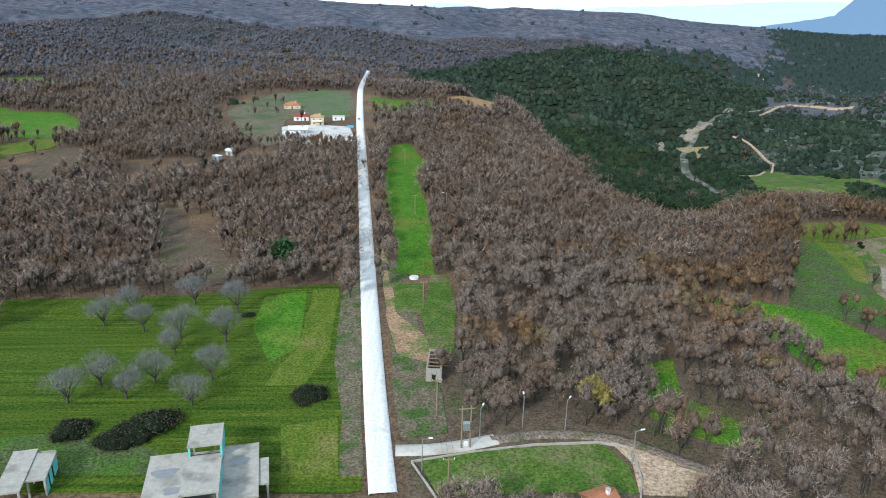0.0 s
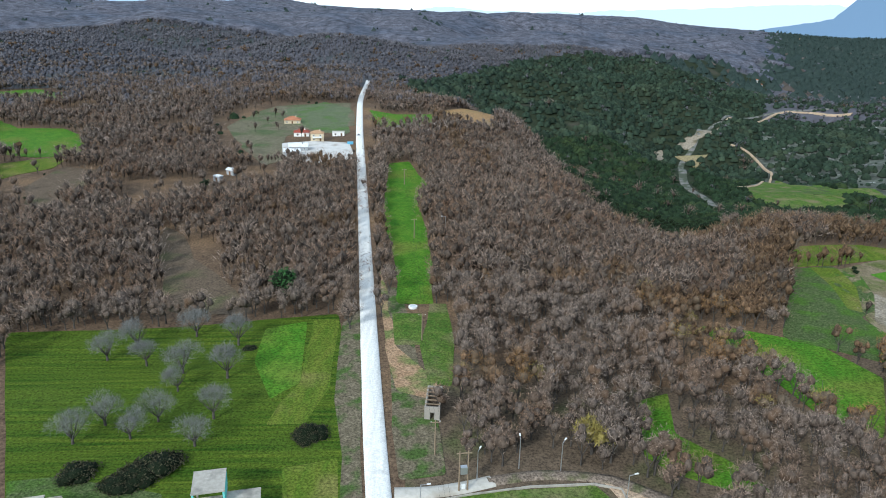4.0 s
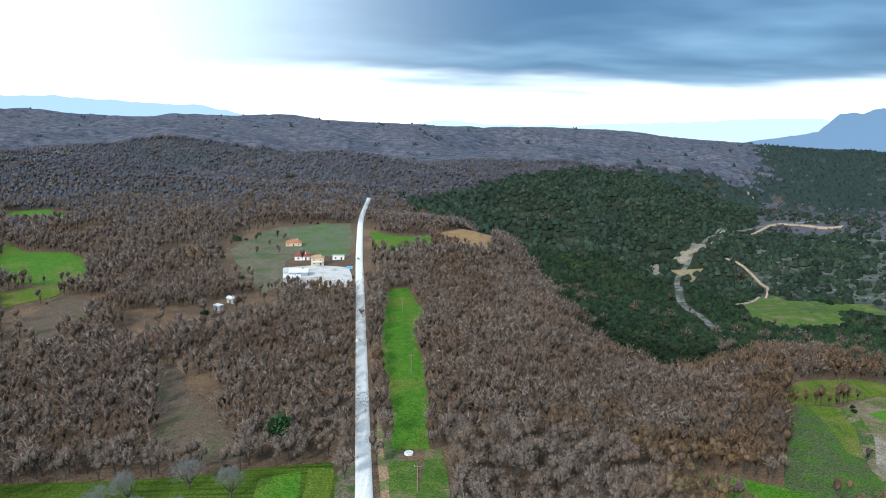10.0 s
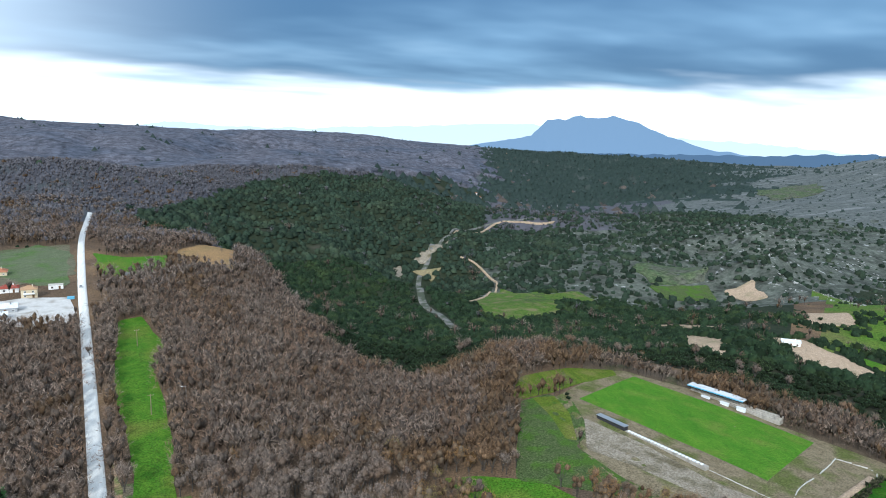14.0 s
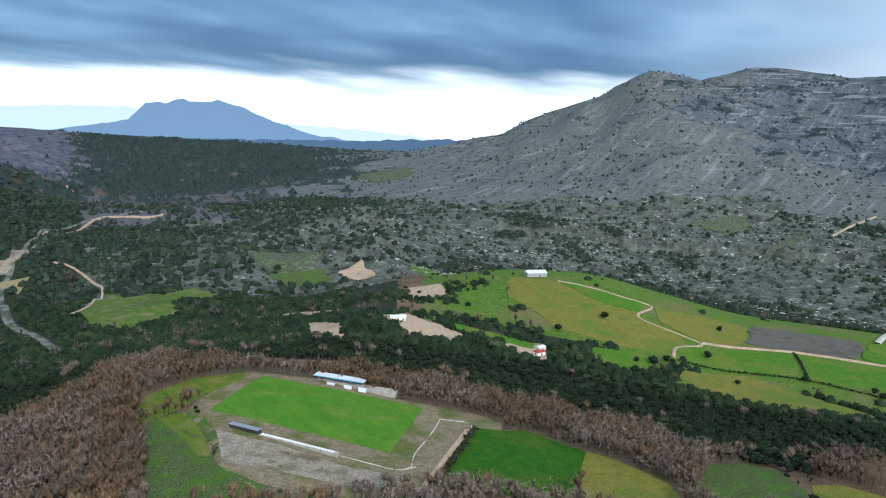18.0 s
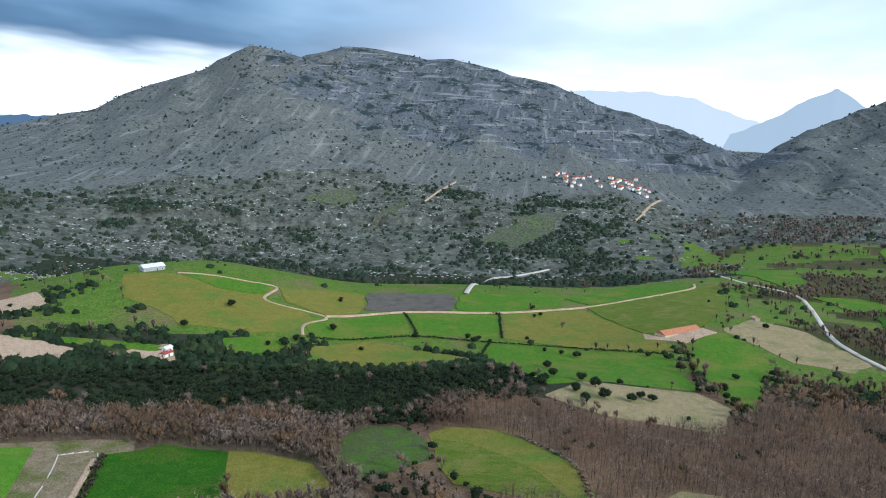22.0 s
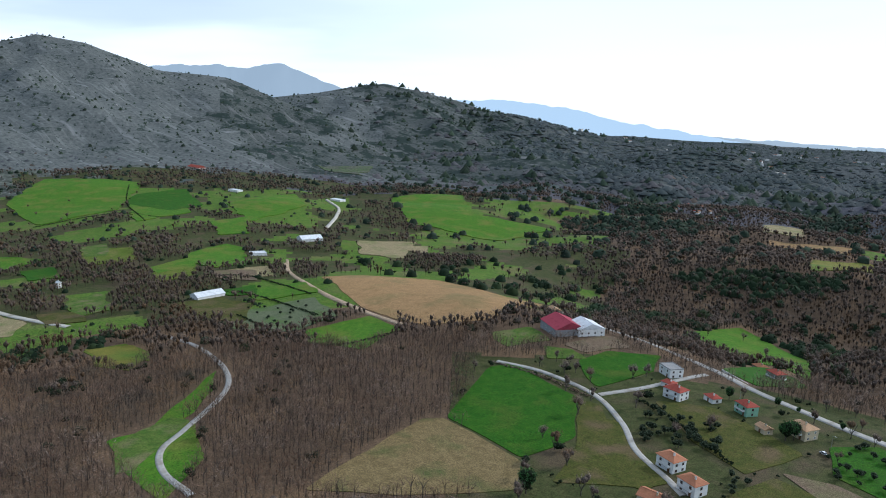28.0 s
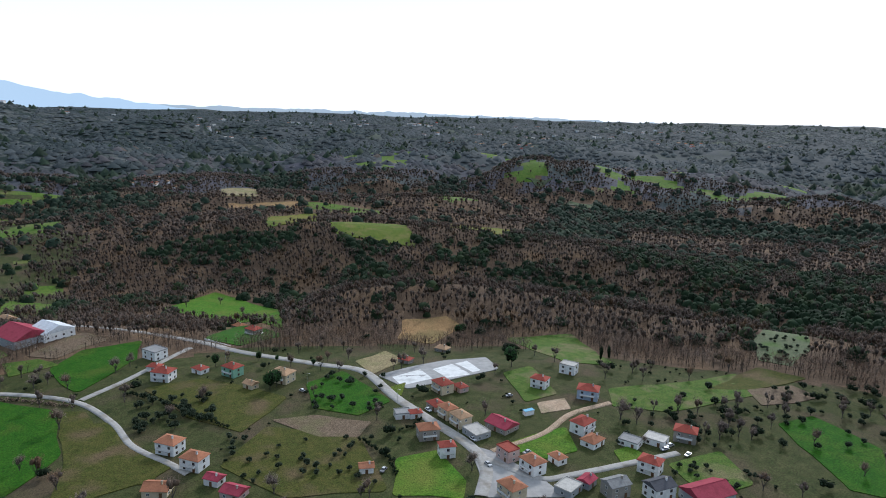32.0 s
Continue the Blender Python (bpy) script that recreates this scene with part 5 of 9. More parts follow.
def clump(seed, sides, shards, width, skirt=True):
    """A far crown: a lumpy dome with a few ragged shoots on it, one unit across."""
    r = np.random.default_rng(seed)
    a = np.arange(sides) * 2 * math.pi / sides + r.uniform(0, 1)
    rings = ((0.50, 0.10), (0.40, 0.52)) if skirt else ((0.58, -0.06),)
    v = [np.column_stack([np.cos(a) * q * r.uniform(0.8, 1.15, sides), np.sin(a) * q * r.uniform(0.8, 1.15, sides), h * r.uniform(0.8, 1.15, sides)]) for q, h in rings]
    v.append(np.array([[r.uniform(-0.1, 0.1), r.uniform(-0.1, 0.1), 0.78]]))
    f, m, top = [], len(rings), sides * len(rings)
    for k in range(sides):
        j = (k + 1) % sides
        if skirt:
            f += [(k, j, sides + j), (k, sides + j, sides + k)]
        f.append(((m - 1) * sides + k, (m - 1) * sides + j, top))
    pieces = [(np.vstack(v), np.array(f))]
    if shards:
        p, d = in_ball(shards, r, 0.6)
        base = np.column_stack([p[:, 0] * 0.42, p[:, 1] * 0.42, 0.42 + 0.22 * np.abs(p[:, 2])])
        pieces.append(blades(base, np.column_stack([d[:, 0] * 0.8, d[:, 1] * 0.8, np.abs(d[:, 2]) + 0.5]), r.uniform(0.2, 0.36, shards), width * r.uniform(0.6, 1.2, shards), r))
    return pieces[0], pieces[-1]


def whip(seed, twigs, width, limbs=4, heart=0.38):
    """A slim forest oak, one unit across: stem and limbs, and a rounded spray of twigs round a heart lump that stands
    in for inner shade.
    """
    r = np.random.default_rng(seed)
    foot = np.zeros((1, 3))
    wood = [blades(foot - [[0, 0, 0.05]], np.array([[r.uniform(-0.06, 0.06), r.uniform(-0.06, 0.06), 1.0]]), np.array([1.35]), np.array([max(width, 0.045)]), r),
            blades(foot - [[0, 0, 0.05]], np.array([[r.uniform(-0.06, 0.06), r.uniform(-0.06, 0.06), 1.0]]), np.array([1.2]), np.array([max(width, 0.045)]), r)]
    a = 2 * math.pi * (np.arange(limbs) + r.uniform(-0.3, 0.3, limbs)) / limbs
    start = np.column_stack([0 * a, 0 * a, r.uniform(0.35, 0.75, limbs)])
    wood.append(blades(start, np.column_stack([np.cos(a) * 0.55, np.sin(a) * 0.55, r.uniform(0.6, 1.1, limbs)]), r.uniform(0.5, 0.75, limbs), np.full(limbs, max(width * 0.8, 0.03)), r))
    q = 0.50 * r.random(twigs) ** 0.45
    a = r.uniform(0, 2 * math.pi, twigs)
    roof = 1.42 * np.sqrt(1 - (q / 0.60) ** 2 * 0.85)
    base = np.column_stack([q * np.cos(a), q * np.sin(a), roof * r.uniform(0.5, 0.95, twigs)])
    way = np.column_stack([np.cos(a) * q * 1.8, np.sin(a) * q * 1.8, r.uniform(0.2, 0.9, twigs)]) + r.normal(size=(twigs, 3)) * 0.38
    spray = blades(base, way, r.uniform(0.16, 0.34, twigs), width * r.uniform(0.5, 1.2, twigs), r)
    if not heart:
        return joined(wood), spray
    ring = np.arange(5) * 2 * math.pi / 5 + r.uniform(0, 1)
    wide = heart * r.uniform(0.6, 1.3, 5)
    v = np.vstack([np.column_stack([np.cos(ring) * wide, np.sin(ring) * wide, r.uniform(0.80, 1.02, 5)]), [[0.0, 0.0, 0.45]], [[r.uniform(-0.15, 0.15), r.uniform(-0.15, 0.15), 1.08 + heart * 0.35]]])
    f = np.array([t for k in range(5) for t in ((k, (k + 1) % 5, 6), ((k + 1) % 5, k, 5))])
    return joined(wood), spray, (v, f)


def scatter(shapes, x, y, z, scale, tall):
    """All copies of some shapes as one mesh: arrays of places, sizes and turns."""
    vs, fs, n = [], [], 0
    pick = rng.integers(0, len(shapes), len(x))
    for k, (v, f) in enumerate(shapes):
        sel = np.nonzero(pick == k)[0]
        if not len(sel):
            continue
        a = rng.uniform(0, 2 * math.pi, len(sel))
        ca, sa = np.cos(a)[:, None], np.sin(a)[:, None]
        px = (v[None, :, 0] * ca - v[None, :, 1] * sa) * scale[sel, None] + x[sel, None]
        py = (v[None, :, 0] * sa + v[None, :, 1] * ca) * scale[sel, None] + y[sel, None]
        pz = v[None, :, 2] * (scale * tall)[sel, None] + z[sel, None]
        vs.append(np.stack([px, py, pz], -1).reshape(-1, 3))
        fs.append((f[None] + (np.arange(len(sel)) * len(v))[:, None, None]).reshape(-1, 3) + n)
        n += len(sel) * len(v)
    return np.vstack(vs), np.vstack(fs)


def stuff(name, label, category, pieces, smooth=False):
    """One joined object of kind stuff: (arrays, material) pieces as one mesh."""
    vs, fs, idx, mats, n = [], [], [], [], 0
    for (v, f), mat in pieces:
        vs.append(v)
        fs.append(f + n)
        idx.append(np.full(len(f), len(mats)))
        mats.append(MAT[mat])
        n += len(v)
    return tagged(new(name, mesh_of(name, np.vstack(vs), np.vstack(fs), mats, smooth or name.startswith("distant"), np.concatenate(idx))), label, category, kind="stuff")


def inside(px, py, outline):
    """Which plan points lie within an outline."""
    o = np.array(outline, float)
    res = np.zeros(len(px), bool)
    j = len(o) - 1
    for i in range(len(o)):
        (xi, yi), (xj, yj) = o[i], o[j]
        with np.errstate(divide="ignore", invalid="ignore"):
            res ^= ((yi > py) != (yj > py)) & (px < (xj - xi) * (py - yi) / (yj - yi + 1e-12) + xi)
        j = i
    return res


def open_ground(x, y, lane=3.0):
    """True where neither field nor road nor building lies."""
    free = np.ones(len(x), bool)
    for surface, o in PLOTS:
        xs, ys = [p[0] for p in o], [p[1] for p in o]
        near = (x > min(xs)) & (x < max(xs)) & (y > min(ys)) & (y < max(ys))
        if near.any():
            k = np.nonzero(near)[0]
            free[k[inside(x[k], y[k], o) & (smooth_noise(x[k], y[k], 7, 81) < (0.45 if surface == "hillgrass" else 2))]] = False
    for width, pts in LANES:
        k = np.nonzero((x > pts[:, 0].min() - 12) & (x < pts[:, 0].max() + 12) & (y > pts[:, 1].min() - 12) & (y < pts[:, 1].max() + 12))[0]
        for chunk in np.array_split(k, max(1, len(k) // 4000)):
            if len(chunk):
                gap = np.min(np.hypot(x[chunk, None] - pts[None, :, 0], y[chunk, None] - pts[None, :, 1]), 1)
                free[chunk[gap < width / 2 + lane]] = False
    for hx, hy, reach in CLEAR:
        free &= np.hypot(x - hx, y - hy) > reach
    return free


# ---- which wood grows where ----
GLADES = (
    ((-87, 203), (-103, 250), (-106, 273), (-116, 288), (-114, 310), (-104, 300), (-103, 279), (-90, 267), (-82, 231), (-72, 222), (-68, 205)),
    ((-199, 302), (-173, 300), (-155, 295), (-187, 328), (-174, 338), (-202, 390), (-231, 407), (-255, 391)),
    ((-130, 343), (-134, 380), (-117, 422), (-100, 424), (-97, 385), (-111, 345), (-115, 331)),
    ((-167, 501), (-188, 596), (-171, 686), (-103, 680), (-64, 488), (-110, 469), (-107, 423), (-133, 419)),
    ((440, -120), (380, -100), (345, -60), (362, -20), (400, -8), (480, -20)),
)


def rim(b):
    """How far off the plateau's edge beyond the gorge lies along a bearing."""
    return np.interp(b, (-40, -10, -4, 1.5, 6, 14, 20, 24), (700, 760, 936, 1215, 1560, 1714, 1950, 1960))


def cover(x, y, z):
    """Chances of bare oak, evergreen and low shrub at plan points, by the lie of the land."""
    x, y = x + 7 * smooth_noise(x, y, 22, 46) + 3 * smooth_noise(x, y, 8, 47), y + 7 * smooth_noise(x, y, 22, 48) + 3 * smooth_noise(x, y, 8, 49)
    d, b = np.hypot(x, y), bearing_of(x, y)
    w, w2 = smooth_noise(x, y, 55, 41), smooth_noise(x, y, 190, 42)
    edge = smooth_noise(x, y, 28, 43)
    oak, green, low = np.zeros(len(x)), np.zeros(len(x)), np.zeros(len(x))
    b0 = b
    b = b + (6 * w2 + 2.5 * w) * np.clip((d - 650) / 700, 0, 1)

    def put(where, o, g, s):
        for field, value in ((oak, o), (green, g), (low, s)):
            field[where] = (value + 0 * w)[where]

    north = b < 30
    put(north, 0.96, 0.0, 0.0)
    put(north & (b < -7) & (d > 225) & (d < 720) & (w + 0.5 * w2 > 0.5), 0.14, 0.0, 0.02)
    put((b > -16) & (b < -5.5) & (d > 455) & (d < 690), 0.10, 0.02, 0.03)
    put((np.abs(x + 9) < 11) & (d < 225), 0.03, 0.0, 0.05)
    put((x > -10) & (x < 42) & (y > 100) & (y < 128), 0.0, 0.0, 0.0)
    put((b < -7) & (d < 208), 0.0, 0.0, 0.0)
    gorge = (b > 3 + edge) & (b < 48) & (z < -9 + 5 * edge) & (d > 370) & (d < 2300)
    put(gorge, 0.03, 0.95, 0.0)
    put((b > 30) & (b < 50) & (d < 376 + edge * 6), 0.95, 0.0, 0.0)
    put((b > 22) & (b < 50) & (d > 800 + 60 * w) & (d < 1500), 0.0, np.where(b0 < 31, 0.85, 0.30 + 0.4 * (w + w2 > 0.4)), 0.25)
    put((b > 20) & (b < 50) & (d >= 1500) & (z < -25), 0.0, 0.5 + 0.4 * w2, 0.25)
    put((b > 18) & (b < 37) & (d >= 1500), 0.25, 0.45, 0.1)
    ring = (b >= 48) & (b < 100)
    put(ring & (d < 540 + 14 * edge), 0.025, 0.95, 0.0)
    put(ring & (b < 70) & (d < 371 + 5 * edge), 0.96, 0.0, 0.0)
    put(ring & (b >= 70) & (b < 77) & (d < 338 + 8 * edge), 0.9, 0.0, 0.1)
    put(ring & (b >= 77) & (d < 338), 0.1, 0.2, 0.3)
    put(ring & (b >= 82) & (d >= 338) & (d < 378 + 6 * edge), 0.96, 0.0, 0.0)
    put((b > 46) & (b < 60) & (d >= 540) & (d < 620), 0.1, 0.7, 0.0)
    put((b > 44) & (b < 110) & (d >= 560 + 14 * edge) & (d < 1000), 0.01, 0.008, 0.01)
    put((b > 44) & (b < 62) & (d >= 600) & (d < 690) & (w > -0.2), 0.05, 0.5, 0.1)
    put((b > 50) & (b < 106) & (z < -78) & (d > 800) & (d < 1200), 0.03, 0.45, 0.2)
    put((b > 46) & (b < 130) & (d >= 1050) & (d < 1900), 0.0, np.where(w2 + 0.8 * w > 0.22, 0.85, 0.10), 0.16)
    put((b > 30) & (b < 132) & (d >= 1900), 0.0, 0.04 + 0.12 * (w2 > 0.3), 0.10)
    near = (b >= 88) & (b < 150) & (d < 560)
    put(near, 0.95, 0.02, 0.0)
    put(near & (b < 108) & (d > 385), 0.3, 0.6, 0.0)
    put(near & (b >= 108) & (b < 122) & (d > 410) & (edge > 0.25), 0.4, 0.55, 0.0)
    put((b >= 95) & (b < 112) & (d > 455) & (d < 600), 0.35, 0.25, 0.02)
    put((b >= 104) & (b < 150) & (d >= 560) & (d < 1050), np.where(w + 0.7 * w2 < -0.16, 0.8, 0.03), 0.03, 0.02)
    put((b >= 100) & (b < 150) & (d >= 1050) & (d < 1900), np.where(w + w2 < -0.35, 0.7, 0.02), 0.07, 0.06)
    south = b >= 150
    put(south & (d >= 425), 0.90, 0.04, 0.0)
    put((b >= 136) & (d > 640) & (d < 1000) & (b < 172), 0.85, 0.08, 0.0)
    holm = w + 0.5 * w2 > 0.05
    put(south & (z < -18) & (d > 630) & (d < 880), np.where(holm, 0.3, 0.88), np.where(holm, 0.62, 0.07), 0.0)
    put((b > 130) & (d >= 1000), 0.86, 0.05, 0.02)
    ridge = np.abs(smooth_noise(x, y, 420, 17))
    put((b > 206) & (z < -16) & (d > 540) & (d < 950), np.where(w > -0.1, 0.25, 0.8), np.where(w > -0.1, 0.7, 0.16), 0.0)
    deep = (b > 140) & (d >= 900) & (ridge < 0.13 + 0.05 * w)
    put(deep & (d < 2300), 0.3, 0.64, 0.0)
    put((b > 150) & (d > 900) & (d < 2600) & (ridge > 0.42) & (smooth_noise(x, y, 60, 21) > 0.3), 0.06, 0.02, 0.0)
    put((b > 128) & (b < 150) & (d >= 1900), 0.12, 0.3, 0.2)
    put((b > 20) & (b < 44) & (d >= 2150), 0.03, 0.85, 0.1)
    mosaic = (b >= 106) & (b < 160) & (d >= 560) & (d < 1750)
    patch = w + 0.7 * w2
    put(mosaic & (d < 1500), np.where(patch < -0.26, 0.66, 0.02), np.where(patch < -0.2, 0.05, 0.015), 0.01)
    put(mosaic & (d >= 1500), np.where(patch < 0.1, 0.7, 0.05), 0.1, 0.05)
    put(mosaic & (patch > -0.2) & (np.abs(smooth_noise(x, y, 75, 44)) < 0.07), 0.45, 0.2, 0.2)
    put((b > 44) & (b < 130) & (d >= 1900), 0.0, 0.1 + 0.3 * (w2 > 0.1), 0.2)
    put(south & (d < 425), 0.03 + 0.05 * (edge > 0.2), 0.02, 0.08)
    put((b > 205) & (d > 330) & (d < 425), 0.15, 0.05, 0.1)
    put((b >= 150) & (b < 162) & (d > 290) & (d < 425), 0.12, 0.02, 0.05)
    put((b0 > -3) & (b0 < 24) & (d > 880 + 25 * edge) & (d <= rim(b0) + 20 * w), 0.02, 0.93, 0.0)
    put((b0 < 24 + 1.5 * w) & (d > np.maximum(rim(b0), 880) + 20 * w), 0.96, 0.02, 0.0)
    for outline in GLADES:
        put(inside(x, y, outline), 0.16, 0.01, 0.03)
    return oak, green, low


def spots(d0, d1, step):
    """Jittered places between two distances, over the bearings that come into view."""
    n = int(math.pi * (d1 * d1 - d0 * d0) * 262 / 360 / (step * step))
    r = np.sqrt(rng.uniform(d0 * d0, d1 * d1, int(n * 1.9)))
    a = np.radians(rng.uniform(-37, 225, len(r)))
    x, y = r * np.sin(a), r * np.cos(a)
    key = np.floor(x / step).astype(np.int64) * 100003 + np.floor(y / step).astype(np.int64)
    _, first = np.unique(key, return_index=True)
    first = np.sort(first)
    return x[first], y[first]


def settle(d0, d1, step, lane, closed=True, open_land=True):
    x, y = spots(d0, d1, step)
    z = height(x, y)
    o, g, s = cover(x, y, z)
    if not open_land:
        o, g, s = np.where(o > 0.5, o, 0.0), 0 * g, 0 * s
    if not closed:
        o = np.where(o > 0.5, 0.0, o)
    u = rng.random(len(x))
    kind = np.where(u < o, 1, np.where(u < o + g, 2, np.where(u < o + g + s, 3, 0)))
    keep = kind > 0
    x, y, z, kind = x[keep], y[keep], z[keep], kind[keep]
    keep = open_ground(x, y, lane)
    return x[keep], y[keep], z[keep] - 0.1, kind[keep]


def rusty(x, y, d, b):
    """Where the oaks keep their brown leaves."""
    n = smooth_noise(x, y, 26, 51) + 0.6 * smooth_noise(x, y, 9, 52)
    hill = ((b > 14) & (b < 70) & (d > 170) & (d < 420)) | ((b > 100) & (b < 128) & (d > 330) & (d < 620))
    return n + np.where(hill, 0.5, -0.35) + np.where((b > 26) & (b < 50) & (d > 250) & (d < 420), 0.12, 0.0) > 0.5


def plant_band(d0, d1, step, lane, twigs, width, leaves, leaf, limbs, single=0):
    x, y, z, kind = settle(d0, d1, step, lane, single > 0)
    if single:
        order = np.argsort(np.hypot(x, y) + 1e4 * (kind != 1))
        for k in order[:250]:
            LONE.append((float(x[k]), float(y[k])))
        x, y, z, kind = (a[order[250:]] for a in (x, y, z, kind))
    d, b = np.hypot(x, y), bearing_of(x, y)
    rust = rusty(x, y, d, b)
    bare = [bare_tree(100 + k, 10.0, 6.8, twigs, width, limbs, 0.0, 3, 4) for k in range(7)]
    firm = [leafy_tree(200 + k, 6.2, 6.5, leaves, leaf, 0.3, 3) for k in range(4)]
    for half, sel in (("a", b < 70), ("b", b >= 70)):
        grey, brown, green, low = (sel & (kind == 1) & ~rust), (sel & (kind == 1) & rust), sel & (kind == 2), sel & (kind == 3)
        pieces = []
        tint = rng.random(len(x))
        for group, mat in ((grey, "twig_grey"), (brown & (tint < 0.6), "twig_brown"), (brown & (tint >= 0.6) & (tint < 0.87), "leaf_rust"), (brown & (tint >= 0.87), "leaf_yellow")):
            if group.any():
                s = rng.uniform(0.7, 1.22, group.sum()) * (1.0 if limbs else 1.12)
                state = rng.bit_generator.state
                pieces.append((scatter([t[0] for t in bare], x[group], y[group], z[group], s, 1.0), "bark"))
                rng.bit_generator.state = state
                pieces.append((scatter([t[1] for t in bare], x[group], y[group], z[group], s, 1.0), mat))
                rng.bit_generator.state = state
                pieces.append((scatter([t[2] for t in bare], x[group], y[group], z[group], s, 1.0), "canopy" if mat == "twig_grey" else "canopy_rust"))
        if pieces:
            stuff("oak_wood", "leafless grey-brown oak woodland with a few rusty crowns", "woodland", pieces)
        pieces = []
        for group, size in ((green, (0.6, 1.15)), (low, (0.22, 0.5))):
            if group.any():
                s = rng.uniform(*size, group.sum())
                state = rng.bit_generator.state
                for part_no, mat in ((1, "leaf_core_shade"), (2, "leaf_dark")):
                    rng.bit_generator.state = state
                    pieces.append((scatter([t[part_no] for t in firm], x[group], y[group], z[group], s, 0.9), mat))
        if pieces:
            stuff("evergreen_wood", "dense dark green holm oak scrub", "woodland", pieces)


def plant_far(d0, d1, step, lane, shapes, leafy, size, tall, span=(-40, 320)):
    x, y, z, kind = settle(d0, d1, step, lane, not leafy, bool(leafy))
    keep = (bearing_of(x, y) >= span[0]) & (bearing_of(x, y) < span[1])
    x, y, z, kind = x[keep], y[keep], z[keep], kind[keep]
    d, b = np.hypot(x, y), bearing_of(x, y)
    oak, green, low = kind == 1, kind == 2, kind == 3
    shrink = np.where((b + rng.normal(0, 4, len(x)) > 40) & (b + rng.normal(0, 6, len(x)) < 148) & (d > 1000), np.where(d > 1750, 0.36, 0.88), 1.0)
    s = size * (rng.uniform(0.6, 1.35, len(x)) + 0.18 * smooth_noise(x, y, 30, 95)) * shrink * np.where(low, 0.5, 1.0) * np.where(green & (b > 140) & (d < 1750), 1.5, 1.0)
    rust = oak & rusty(x, y, d, b)
    # grove marks far southern oaks that get the haze-tinted colour.
    grove = oak & (b > 150) & (d > 2000 + 250 * smooth_noise(x, y, 60, 21))
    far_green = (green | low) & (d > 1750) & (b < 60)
    # The share of haze-tinted crowns grows with distance to the north.
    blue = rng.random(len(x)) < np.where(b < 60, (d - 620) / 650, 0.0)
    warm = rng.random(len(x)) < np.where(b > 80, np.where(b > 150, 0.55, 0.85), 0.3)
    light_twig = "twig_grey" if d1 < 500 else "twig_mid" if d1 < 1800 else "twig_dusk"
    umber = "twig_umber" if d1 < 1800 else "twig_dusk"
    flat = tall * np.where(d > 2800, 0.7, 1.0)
    groups = {"distant_oak_wood": ((oak & ~rust & ~grove & ~blue & ~warm, light_twig, "stem" if d1 < 1800 else "twig_dusk"), (oak & ~rust & ~grove & ~blue & warm, umber, "stem" if d1 < 1800 else "twig_dusk"), (oak & ~rust & ~grove & blue, "twig_haze", "stem"), (rust & ~grove, "twig_brown", "stem"), (grove, "leaf_haze", "leaf_haze")),
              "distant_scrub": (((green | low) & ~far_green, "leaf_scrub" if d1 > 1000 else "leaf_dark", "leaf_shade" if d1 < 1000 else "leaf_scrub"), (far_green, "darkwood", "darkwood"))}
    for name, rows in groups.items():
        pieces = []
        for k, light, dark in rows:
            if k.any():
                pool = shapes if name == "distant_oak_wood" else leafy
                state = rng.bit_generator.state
                # A third layer is the heart lump, coloured dark as crown shade.
                layers = ((0, dark), (1, light)) + (((2, {"twig_brown": "rust_shade", "twig_haze": "haze_core"}.get(light, "twig_shade")),) if len(pool[0]) > 2 else ())
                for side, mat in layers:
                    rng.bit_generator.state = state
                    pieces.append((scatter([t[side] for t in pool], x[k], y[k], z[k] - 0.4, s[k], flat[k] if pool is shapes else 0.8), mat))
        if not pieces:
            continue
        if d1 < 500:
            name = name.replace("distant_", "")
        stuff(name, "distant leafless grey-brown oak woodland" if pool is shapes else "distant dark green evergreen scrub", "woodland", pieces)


def crowns(x, y, size, seed):
    """The nearest of scattered crown centres: the distance in crown widths, and a chance number of that crown."""
    i, j = np.floor(x / size), np.floor(y / size)
    best, tone = np.full(len(x), 9.0), np.zeros(len(x))
    for a in (-1, 0, 1):
        for b in (-1, 0, 1):
            h = [np.sin((i + a) * p + (j + b) * q + seed) * 43758.5453 for p, q in ((127.1, 311.7), (269.5, 183.3), (419.2, 371.9))]
            h = [v - np.floor(v) for v in h]
            r = np.hypot(x - (i + a + 0.15 + 0.7 * h[0]) * size, y - (j + b + 0.15 + 0.7 * h[1]) * size) / size
            tone = np.where(r < best, h[2], tone)
            best = np.minimum(best, r)
    return best, tone


